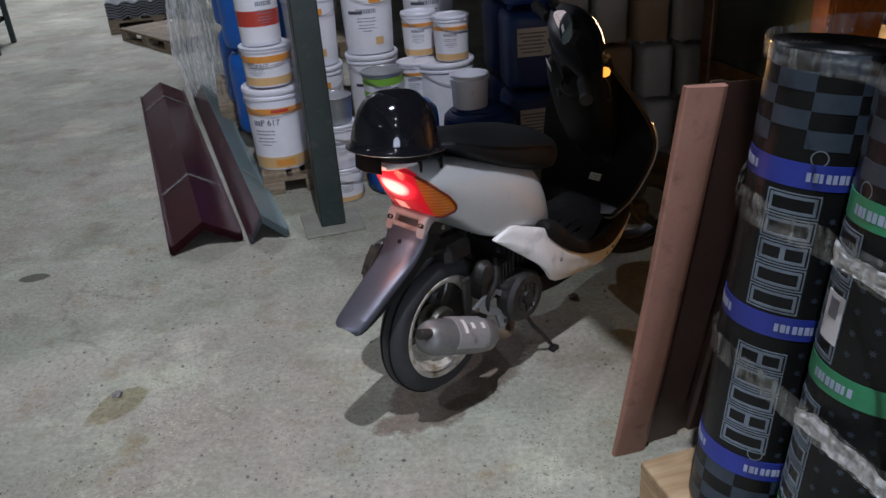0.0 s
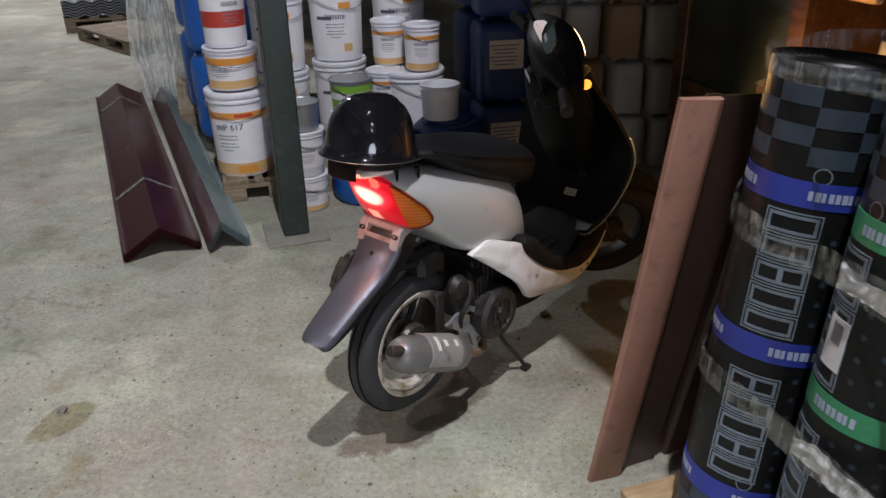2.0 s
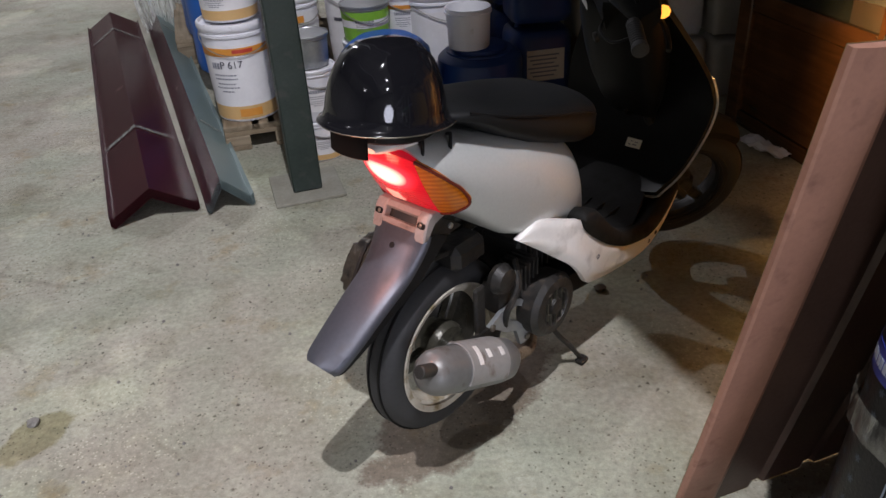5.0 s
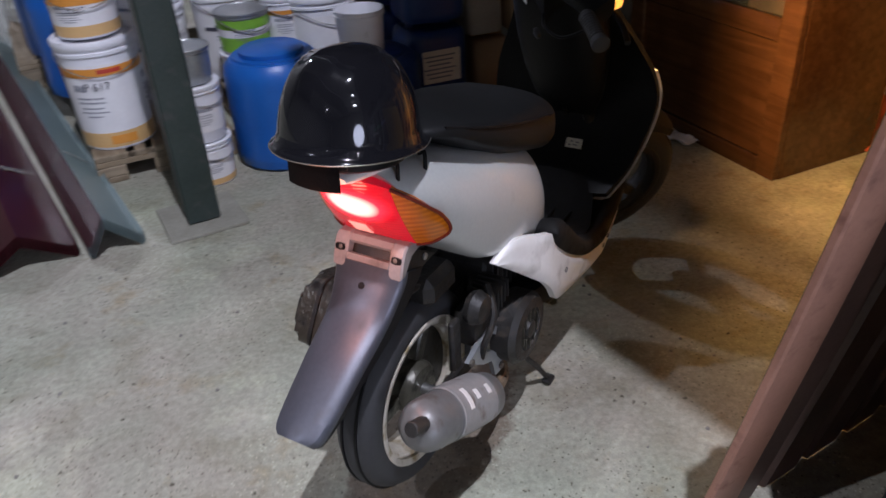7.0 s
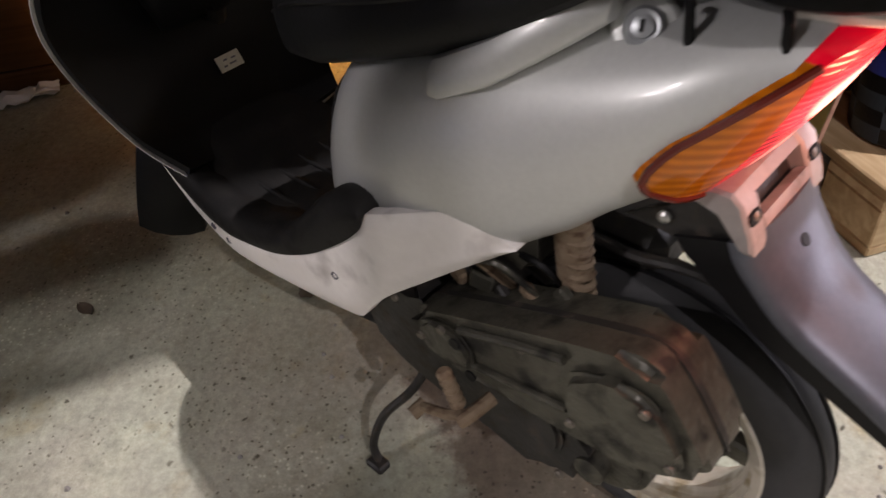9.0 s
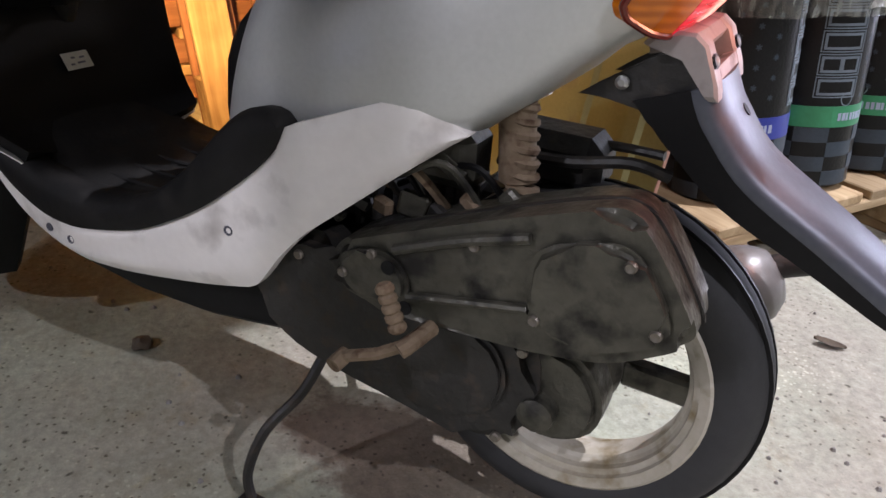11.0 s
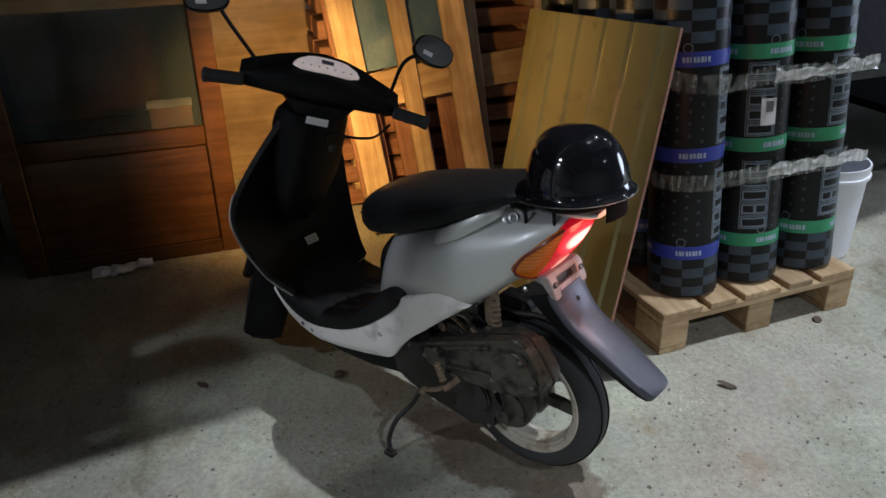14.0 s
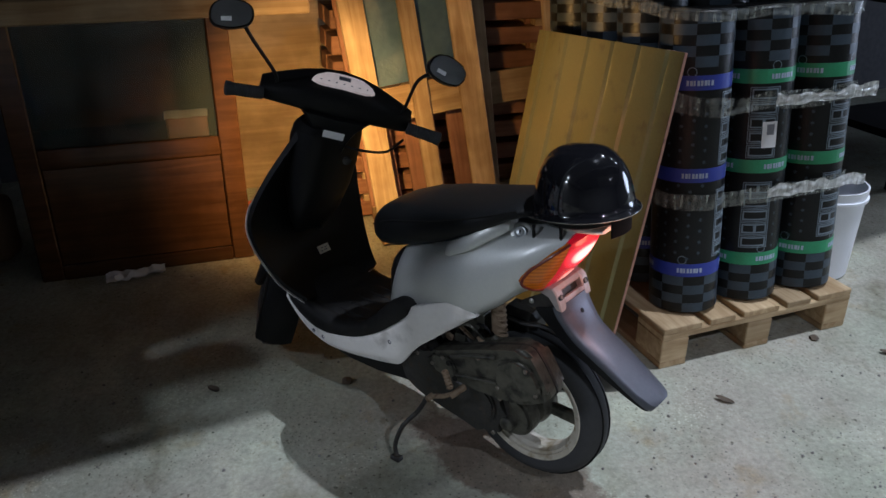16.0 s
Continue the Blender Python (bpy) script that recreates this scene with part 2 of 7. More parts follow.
def lens(name, colour, rough=0.12, alpha=1.0, trans=0.0, lines=0.0, emit=0.0, emit_colour=None, bulb=None, bands=0.0):
    """A moulded plastic lens with fine ribs."""
    m, nt, p = nodes_of(name)
    n, link = nt.nodes, nt.links
    p.inputs["Base Color"].default_value = (*colour, 1)
    p.inputs["Roughness"].default_value, p.inputs["Transmission Weight"].default_value = rough, trans
    if lines:
        tc, w = n.new("ShaderNodeTexCoord"), n.new("ShaderNodeTexWave")
        w.bands_direction, w.inputs["Scale"].default_value, w.inputs["Distortion"].default_value = "Z", lines, 1.5
        link.new(tc.outputs["Object"], w.inputs["Vector"])
        bp = n.new("ShaderNodeBump")
        bp.inputs["Strength"].default_value, bp.inputs["Distance"].default_value = 0.3, 0.002
        link.new(w.outputs["Fac"], bp.inputs["Height"])
        link.new(bp.outputs[0], p.inputs["Normal"])
    if emit:
        p.inputs["Emission Color"].default_value = (*(emit_colour or colour), 1)
        p.inputs["Emission Strength"].default_value = emit
    if bands:
        # broad flutes in colour alone: paler bands stand in for their lit crests
        tc, w, t, cr = n.new("ShaderNodeTexCoord"), n.new("ShaderNodeTexWave"), n.new("ShaderNodeTexNoise"), n.new("ShaderNodeValToRGB")
        w.bands_direction, w.inputs["Scale"].default_value, w.inputs["Distortion"].default_value, w.inputs["Detail"].default_value = "Z", bands, 2.2, 1.0
        w.inputs["Detail Scale"].default_value = 0.6
        t.inputs["Scale"].default_value = 45.0
        mx = n.new("ShaderNodeMath")
        mx.operation = "MULTIPLY"
        link.new(tc.outputs["Object"], w.inputs["Vector"])
        link.new(tc.outputs["Object"], t.inputs["Vector"])
        link.new(w.outputs["Fac"], mx.inputs[0])
        link.new(t.outputs["Fac"], mx.inputs[1])
        cr.color_ramp.elements[0].position, cr.color_ramp.elements[0].color = 0.05, (*colour, 1)
        cr.color_ramp.elements[1].position, cr.color_ramp.elements[1].color = 0.62, (colour[0] * 1.6, colour[1] * 1.85, colour[2] * 2.0, 1)
        link.new(mx.outputs[0], cr.inputs[0])
        link.new(cr.outputs[0], p.inputs["Base Color"])
    if bulb:
        # the lit bulb behind the lens: paler and stronger near it
        tc, off, g = n.new("ShaderNodeTexCoord"), n.new("ShaderNodeVectorMath"), n.new("ShaderNodeMapRange")
        off.operation = "DISTANCE"
        off.inputs[1].default_value = bulb
        wide = n.new("ShaderNodeMapping")
        wide.inputs["Scale"].default_value = (1.0, 0.62, 1.0)
        link.new(tc.outputs["Object"], wide.inputs["Vector"])
        link.new(wide.outputs[0], off.inputs[0])
        g.interpolation_type = "SMOOTHERSTEP"
        g.inputs["From Min"].default_value, g.inputs["From Max"].default_value = 0.014, 0.050
        g.inputs["To Min"].default_value, g.inputs["To Max"].default_value = 1.0, 0.0
        link.new(off.outputs["Value"], g.inputs[0])
        r = n.new("ShaderNodeValToRGB")
        r.color_ramp.elements[0].position, r.color_ramp.elements[0].color = 0.0, (*[v * emit for v in emit_colour], 1)
        r.color_ramp.elements[1].position, r.color_ramp.elements[1].color = 1.0, (2.3, 1.0, 0.7, 1)
        e = r.color_ramp.elements.new(0.55)
        e.color = (1.4, 0.04, 0.06, 1)
        link.new(g.outputs[0], r.inputs[0])
        link.new(r.outputs[0], p.inputs["Emission Color"])
        p.inputs["Emission Strength"].default_value = 1.0
    return m


def clear_film(name, tint=(0.9, 0.93, 0.95), see=0.55, rough=0.25, scale=(70, 70, 14), vary=0.25, relief=0.8):
    m, nt, p = nodes_of(name)
    n, link = nt.nodes, nt.links
    p.inputs["Base Color"].default_value = (*tint, 1)
    p.inputs["Roughness"].default_value = rough
    tr, mx = n.new("ShaderNodeBsdfTransparent"), n.new("ShaderNodeMixShader")
    tc, t = n.new("ShaderNodeTexCoord"), n.new("ShaderNodeTexNoise")
    t.inputs["Scale"].default_value, t.inputs["Detail"].default_value = 1.0, 5
    mp = n.new("ShaderNodeMapping")
    mp.inputs["Scale"].default_value = scale
    link.new(tc.outputs["Object"], mp.inputs["Vector"])
    link.new(mp.outputs[0], t.inputs["Vector"])
    mr = n.new("ShaderNodeMapRange")
    mr.inputs["From Min"].default_value, mr.inputs["From Max"].default_value = 0.35, 0.65
    mr.inputs["To Min"].default_value, mr.inputs["To Max"].default_value = min(1, see + vary), max(0, see - vary)
    link.new(t.outputs["Fac"], mr.inputs[0])
    link.new(mr.outputs[0], mx.inputs["Fac"])
    link.new(p.outputs[0], mx.inputs[1])
    link.new(tr.outputs[0], mx.inputs[2])
    link.new(mx.outputs[0], n["Material Output"].inputs["Surface"])
    bp = n.new("ShaderNodeBump")
    bp.inputs["Strength"].default_value, bp.inputs["Distance"].default_value = relief, 0.006
    link.new(t.outputs["Fac"], bp.inputs["Height"])
    link.new(bp.outputs[0], p.inputs["Normal"])
    return m


CONCRETE = concrete("worn_concrete")
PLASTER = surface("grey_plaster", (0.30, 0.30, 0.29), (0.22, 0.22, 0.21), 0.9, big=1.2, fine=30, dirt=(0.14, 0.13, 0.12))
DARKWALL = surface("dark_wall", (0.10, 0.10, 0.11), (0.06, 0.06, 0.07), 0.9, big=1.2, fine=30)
SILVER = surface("silver_paint", (0.56, 0.575, 0.56), (0.49, 0.505, 0.49), 0.40, 0.3, big=2.5, fine=180, bump=0.03, coat=0.35, dirt=(0.26, 0.25, 0.24), dirt_at=0.72)
WHITE = surface("white_plastic", (0.84, 0.81, 0.78), (0.76, 0.73, 0.70), 0.42, big=4, fine=90, bump=0.05, dirt=(0.42, 0.39, 0.36), dirt_at=0.66)
BLACK = surface("black_plastic", (0.006, 0.006, 0.0065), (0.010, 0.010, 0.0105), 0.46, big=5, fine=120, bump=0.08)
BLACK.node_tree.nodes["Principled BSDF"].inputs["Specular IOR Level"].default_value = 0.16
MAT = surface("ribbed_floor_mat", (0.008, 0.008, 0.008), (0.013, 0.0125, 0.012), 0.6, big=9, fine=110, bump=0.12, dirt=(0.016, 0.015, 0.014), dirt_at=0.60)
MAT.node_tree.nodes["Principled BSDF"].inputs["Specular IOR Level"].default_value = 0.16
VINYL = surface("black_vinyl", (0.006, 0.0065, 0.007), (0.009, 0.0095, 0.010), 0.5, big=5, fine=240, bump=0.12)
VINYL.node_tree.nodes["Principled BSDF"].inputs["Specular IOR Level"].default_value = 0.2
STRAP = surface("black_webbing", (0.004, 0.004, 0.004), (0.006, 0.006, 0.006), 0.9, big=9, fine=240, bump=0.2)
STRAP.node_tree.nodes["Principled BSDF"].inputs["Specular IOR Level"].default_value = 0.1
GLOSS = surface("black_gloss", (0.006, 0.006, 0.008), (0.008, 0.008, 0.01), 0.05, big=2, fine=20, bump=0.0, coat=0.2)
GREYPLASTIC = surface("grey_fender_plastic", (0.112, 0.120, 0.146), (0.088, 0.094, 0.114), 0.43, 0.62, big=5, fine=130, bump=0.06, dirt=(0.10, 0.10, 0.11), dirt_at=0.70)
RUBBER = surface("tyre_rubber", (0.022, 0.023, 0.025), (0.04, 0.04, 0.042), 0.7, big=7, fine=90, bump=0.15)
RIM = surface("grey_rim_paint", (0.56, 0.53, 0.47), (0.42, 0.38, 0.30), 0.36, 0.0, big=9, fine=90, bump=0.06, dirt=(0.22, 0.17, 0.09), dirt_at=0.60)
GRIME = surface("grimy_aluminium", (0.050, 0.048, 0.038), (0.095, 0.090, 0.070), 0.32, 0.3, big=10, fine=95, bump=0.45, dirt=(0.012, 0.011, 0.009), dirt_at=0.60)
BOLT = surface("dull_bolt", (0.22, 0.20, 0.17), (0.14, 0.12, 0.10), 0.45, 0.7, big=30, fine=120, bump=0.1)
BRACKET = surface("pale_bracket_plastic", (0.32, 0.285, 0.27), (0.24, 0.215, 0.205), 0.42, big=9, fine=130, bump=0.08, dirt=(0.12, 0.10, 0.09), dirt_at=0.68)
SOOT = surface("oily_engine_black", (0.010, 0.0095, 0.009), (0.022, 0.020, 0.018), 0.5, 0.0, big=16, fine=90, bump=0.4, dirt=(0.05, 0.038, 0.028), dirt_at=0.64)
RUST = surface("rusty_steel", (0.16, 0.11, 0.07), (0.24, 0.18, 0.12), 0.8, 0.3, big=24, fine=120, bump=0.4, dirt=(0.09, 0.05, 0.03))
CAN = surface("muffler_cap_paint", (0.20, 0.20, 0.195), (0.15, 0.148, 0.145), 0.4, 0.3, big=8, fine=80, bump=0.1, dirt=(0.11, 0.08, 0.06), dirt_at=0.68)
MUFFLER = surface("muffler_paint", (0.36, 0.35, 0.34), (0.28, 0.27, 0.26), 0.55, 0.2, big=8, fine=80, bump=0.12, dirt=(0.15, 0.11, 0.08), dirt_at=0.66)
STEEL = surface("bright_steel", (0.55, 0.55, 0.54), (0.4, 0.4, 0.4), 0.3, 0.9, big=12, fine=90, bump=0.05)
CHROME = surface("mirror_glass", (0.75, 0.77, 0.8), (0.75, 0.77, 0.8), 0.04, 1.0, bump=0.0)
AMBER = lens("amber_lens", (0.34, 0.080, 0.003), 0.1, emit=0.02, emit_colour=(1.0, 0.32, 0.01), bands=34)
AMBER_DARK = surface("dark_lens_edge", (0.13, 0.014, 0.006), (0.09, 0.010, 0.005), 0.2, big=9, fine=80, bump=0.0)
AMBER_LIT = lens("amber_lens_lit", (0.9, 0.35, 0.02), 0.15, emit=1.3, emit_colour=(1.0, 0.40, 0.05))
RED_LENS = lens("red_lens_lit", (0.50, 0.006, 0.012), 0.12, lines=50, emit=0.16, emit_colour=(1.0, 0.006, 0.035), bulb=(-0.022, 0.002, 0.678))
RED_PALE = lens("plate_light_window", (0.9, 0.5, 0.4), 0.3, emit=0.45, emit_colour=(1.0, 0.40, 0.30))
HEAD_LENS = lens("headlamp_lens_lit", (0.9, 0.85, 0.75), 0.1, emit=6.0, emit_colour=(1.0, 0.62, 0.28))
DIAL = surface("instrument_window", (0.82, 0.74, 0.70), (0.62, 0.56, 0.53), 0.15, big=14, fine=60, bump=0.0, coat=0.6)
DIAL.node_tree.nodes["Principled BSDF"].inputs["Emission Color"].default_value = (1.0, 0.80, 0.70, 1)
DIAL.node_tree.nodes["Principled BSDF"].inputs["Emission Strength"].default_value = 0.22
STICKER = surface("pale_sticker", (0.86, 0.86, 0.78), (0.75, 0.75, 0.68), 0.35, big=40, fine=160, bump=0.0)
PAPER = surface("white_paper_label", (0.82, 0.82, 0.84), (0.75, 0.75, 0.77), 0.6, big=14, fine=80, bump=0.02)
INK = surface("printed_ink", (0.05, 0.05, 0.07), (0.09, 0.09, 0.11), 0.6, big=20, fine=120, bump=0.0)
PALLETWOOD = wood("pallet_pine", (0.36, 0.24, 0.12), (0.56, 0.42, 0.25))
OLDWOOD = wood("weathered_pallet_wood", (0.22, 0.17, 0.11), (0.36, 0.29, 0.20))
REDWOOD = wood("red_brown_board", (0.20, 0.09, 0.05), (0.30, 0.15, 0.085))
DOORWOOD = wood("varnished_cupboard_wood", (0.065, 0.029, 0.011), (0.105, 0.048, 0.019), rough=0.20)
PLY = wood("plywood", (0.28, 0.20, 0.11), (0.38, 0.28, 0.16))
BITUMEN = surface("bitumen_roll", (0.006, 0.0065, 0.007), (0.012, 0.0125, 0.013), 0.30, big=10, fine=200, bump=0.2, coat=0.0)
BITUMEN.node_tree.nodes["Principled BSDF"].inputs["Specular IOR Level"].default_value = 0.25
BLUEPRINT = surface("blue_band", (0.02, 0.035, 0.26), (0.03, 0.05, 0.34), 0.4, big=20, fine=150, bump=0.03)
GREENPRINT = surface("green_band", (0.03, 0.23, 0.10), (0.04, 0.30, 0.14), 0.4, big=20, fine=150, bump=0.03)
GREYPRINT = surface("grey_blue_print", (0.038, 0.057, 0.080), (0.025, 0.039, 0.056), 0.45, big=25, fine=150, bump=0.03)
BANDPRINT = surface("pale_band_print", (0.42, 0.48, 0.62), (0.34, 0.40, 0.54), 0.45, big=25, fine=150, bump=0.0)
PALEPRINT = surface("pale_print", (0.19, 0.235, 0.28), (0.13, 0.165, 0.20), 0.45, big=25, fine=150, bump=0.03)
FILM = clear_film("stretch_film", (0.42, 0.45, 0.42), see=0.72, rough=0.15)
# whiter copy of the film, lamp glints put into its colour
BUNCHED_LIT = clear_film("bunched_lit_film", (0.90, 0.92, 0.92), see=0.30, rough=0.16)
THINFILM = clear_film("thin_plastic_film", (0.72, 0.74, 0.70), see=0.55, rough=0.4)
BLUEFILM = surface("blue_grey_film", (0.05, 0.10, 0.16), (0.08, 0.14, 0.20), 0.35, big=9, fine=40, bump=0.6)
SHEET_FRONT = surface("khaki_coated_sheet", (0.185, 0.175, 0.075), (0.24, 0.225, 0.10), 0.28, 0.28, big=4, fine=160, bump=0.03, dirt=(0.15, 0.12, 0.07), dirt_at=0.68)
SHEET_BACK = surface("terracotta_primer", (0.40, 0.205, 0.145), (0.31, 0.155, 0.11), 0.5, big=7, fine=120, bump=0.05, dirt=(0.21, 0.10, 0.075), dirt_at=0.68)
# the sheet's back again, its colour darkened to stand in for shade
SHEET_SHADED = surface("shaded_terracotta_primer", (0.10, 0.055, 0.042), (0.07, 0.038, 0.03), 0.5, big=7, fine=120, bump=0.05)
MAROON = surface("maroon_ridge_paint", (0.034, 0.005, 0.008), (0.050, 0.008, 0.012), 0.24, 0.0, big=4, fine=160, bump=0.03)
MAROON.node_tree.nodes["Principled BSDF"].inputs["Specular IOR Level"].default_value = 0.3
TEAL = surface("grey_green_primer", (0.16, 0.22, 0.22), (0.20, 0.26, 0.26), 0.4, 0.1, big=4, fine=160, bump=0.03)
POST = surface("green_black_post", (0.016, 0.03, 0.026), (0.03, 0.045, 0.04), 0.5, big=8, fine=90, bump=0.15, dirt=(0.06, 0.065, 0.06), dirt_at=0.68)
BUCKETWHITE = surface("white_bucket", (0.80, 0.81, 0.86), (0.74, 0.75, 0.80), 0.32, big=6, fine=120, bump=0.02, dirt=(0.45, 0.44, 0.43), dirt_at=0.72)
GREYTIN = surface("grey_tin", (0.40, 0.42, 0.43), (0.30, 0.32, 0.33), 0.35, 0.6, big=8, fine=100, bump=0.04)
ORANGE = surface("orange_label", (0.75, 0.32, 0.05), (0.66, 0.27, 0.045), 0.4, big=14, fine=120, bump=0.0)
SAND = surface("sand_label", (0.70, 0.45, 0.20), (0.62, 0.40, 0.17), 0.4, big=14, fine=120, bump=0.0)
REDPRINT = surface("red_label", (0.55, 0.05, 0.03), (0.45, 0.05, 0.03), 0.4, big=14, fine=120, bump=0.0)
LIME = surface("lime_label", (0.25, 0.55, 0.05), (0.20, 0.45, 0.05), 0.4, big=14, fine=120, bump=0.0)
GREYINK = surface("grey_print", (0.17, 0.18, 0.22), (0.25, 0.26, 0.30), 0.5, big=20, fine=120, bump=0.0)
DRUMBLUE = surface("blue_polyethylene", (0.008, 0.10, 0.42), (0.012, 0.13, 0.50), 0.35, big=6, fine=150, bump=0.05)
NAVY = surface("dark_blue_polyethylene", (0.008, 0.03, 0.13), (0.012, 0.045, 0.18), 0.38, big=6, fine=150, bump=0.05)
CANGREY = surface("natural_polyethylene", (0.40, 0.39, 0.36), (0.31, 0.30, 0.28), 0.45, big=6, fine=120, bump=0.05)
CARTON = surface("brown_carton", (0.33, 0.22, 0.13), (0.26, 0.17, 0.10), 0.85, big=8, fine=90, bump=0.1)
CONEORANGE = surface("orange_cone", (0.75, 0.14, 0.03), (0.62, 0.11, 0.03), 0.45, big=9, fine=120, bump=0.05)
LABELCREAM = surface("cream_label", (0.72, 0.68, 0.62), (0.64, 0.60, 0.54), 0.5, big=14, fine=120, bump=0.0)
SLATE = surface("grey_sheet_tiles", (0.17, 0.18, 0.19), (0.12, 0.13, 0.14), 0.5, big=5, fine=90, bump=0.1)
GLASS = clear_film("dusty_cupboard_glass", (0.075, 0.096, 0.088), see=0.66, rough=0.08, scale=(4, 4, 2.5), vary=0.10, relief=0.02)
FIXTURE = surface("lamp_housing", (0.5, 0.5, 0.5), (0.4, 0.4, 0.4), 0.5, 0.3)
LEAF = surface("dry_leaf", (0.08, 0.06, 0.045), (0.12, 0.09, 0.06), 0.8, big=30, fine=120)
STONE = surface("pebble", (0.25, 0.24, 0.22), (0.16, 0.15, 0.14), 0.85, big=40, fine=160)

# ---- mesh helpers ----


def finish(bm, name, material, smooth=True, sharp=35):
    me = bpy.data.meshes.new(name)
    bmesh.ops.recalc_face_normals(bm, faces=bm.faces[:])
    bm.to_mesh(me)
    bm.free()
    mats = material if isinstance(material, (list, tuple)) else [material]
    for m in mats:
        me.materials.append(m)
    if smooth:
        me.polygons.foreach_set("use_smooth", [True] * len(me.polygons))
        me.set_sharp_from_angle(angle=radians(sharp))
    return me


def part(name, bm, material, parent=None, label="", m=None, smooth=True, sharp=35):
    ob = new(name, finish(bm, name, material, smooth, sharp))
    if parent is not None:
        ob.parent = parent
    if m is not None:
        ob.matrix_basis = m
    if label:
        ob["label"] = label
    return ob


def share(name, mesh, parent, m, label=""):
    ob = new(name, mesh)
    ob.parent = parent
    ob.matrix_basis = m
    if label:
        ob["label"] = label
    return ob


def thing(name, label, category, m=None, group="", kind=""):
    ob = new(name)
    ob.empty_display_size = 0.1
    if m is not None:
        ob.matrix_basis = m
    return tagged(ob, label, category, group, kind)


def box(sx, sy, sz, bevel=0.0, at=(0, 0, 0), bm=None, m=None, seg=1):
    b = bm or bmesh.new()
    r = bmesh.ops.create_cube(b, size=1.0)
    vs = r["verts"]
    bmesh.ops.scale(b, vec=(sx, sy, sz), verts=vs)
    if bevel:
        es = list({e for v in vs for e in v.link_edges})
        out = bmesh.ops.bevel(b, geom=es, offset=bevel, segments=seg, affect="EDGES", profile=0.6)
        vs = list({v for f in out["faces"] for v in f.verts} | {v for v in vs if v.is_valid})
    bmesh.ops.translate(b, vec=at, verts=vs)
    if m is not None:
        bmesh.ops.transform(b, matrix=m, verts=vs)
    return b


def loft(rings, bm=None, cap=True, closed=True, loop=False):
    """A skin over rings of equally many points."""
    b = bm or bmesh.new()
    rows = [[b.verts.new(p) for p in ring] for ring in rings]
    n = len(rows[0])
    pairs = list(zip(rows, rows[1:])) + ([(rows[-1], rows[0])] if loop else [])
    for r0, r1 in pairs:
        for i in range(n if closed else n - 1):
            j = (i + 1) % n
            b.faces.new((r0[i], r0[j], r1[j], r1[i]))
    if cap and closed and not loop:
        b.faces.new(rows[0])
        b.faces.new(rows[-1][::-1])
    return b


def lathe(profile, seg=32, bm=None, axis="Z", cap=True, m=None):
    """profile: (radius, height) pairs, turned round the axis."""
    rings = []
    for r, h in profile:
        ring = []
        for i in range(seg):
            a = 2 * math.pi * i / seg
            p = (r * math.cos(a), r * math.sin(a), h)
            if axis == "X":
                p = (h, r * math.cos(a), r * math.sin(a))
            elif axis == "Y":
                p = (r * math.sin(a), h, r * math.cos(a))
            ring.append(Vector(p) if m is None else m @ Vector(p))
        rings.append(ring)
    return loft(rings, bm, cap)


def tube(points, radius, seg=8, bm=None, taper=None):
    pts = [Vector(p) for p in points]
    rings, side = [], None
    for i, p in enumerate(pts):
        d = (pts[min(i + 1, len(pts) - 1)] - pts[max(i - 1, 0)]).normalized()
        if side is None:
            side = d.cross(Vector((0, 0, 1)) if abs(d.z) < 0.9 else Vector((1, 0, 0))).normalized()
        side = (side - d * side.dot(d)).normalized()
        up = d.cross(side)
        r = radius if taper is None else radius * taper[i]
        rings.append([p + side * (r * math.cos(2 * math.pi * k / seg)) + up * (r * math.sin(2 * math.pi * k / seg)) for k in range(seg)])
    return loft(rings, bm)


def spline(points, n=8):
    """A smooth run of points through the given ones."""
    p = [Vector(q) for q in points]
    out = []
    for i in range(len(p) - 1):
        a, b, c, d = p[max(i - 1, 0)], p[i], p[i + 1], p[min(i + 2, len(p) - 1)]
        for k in range(n):
            t = k / n
            out.append(0.5 * ((2 * b) + (c - a) * t + (2 * a - 5 * b + 4 * c - d) * t * t + (3 * b - a - 3 * c + d) * t ** 3))
    return out + [p[-1]]


def ring_yz(x, cz, hy, hz, n=28, power=2.6, cy=0.0, lean=0.0):
    """A rounded-box ring across the x axis."""
    out = []
    for i in range(n):
        a = 2 * math.pi * i / n
        c, s = math.cos(a), math.sin(a)
        y = hy * math.copysign(abs(c) ** (2 / power), c)
        z = hz * math.copysign(abs(s) ** (2 / power), s)
        out.append(Vector((x + lean * z, cy + y, cz + z)))
    return out


def ring_xy(z, cx, hx, hy, n=20, power=2.8, cy=0.0):
    out = []
    for i in range(n):
        a = 2 * math.pi * i / n
        c, s = math.cos(a), math.sin(a)
        out.append(Vector((cx + hx * math.copysign(abs(c) ** (2 / power), c), cy + hy * math.copysign(abs(s) ** (2 / power), s), z)))
    return out


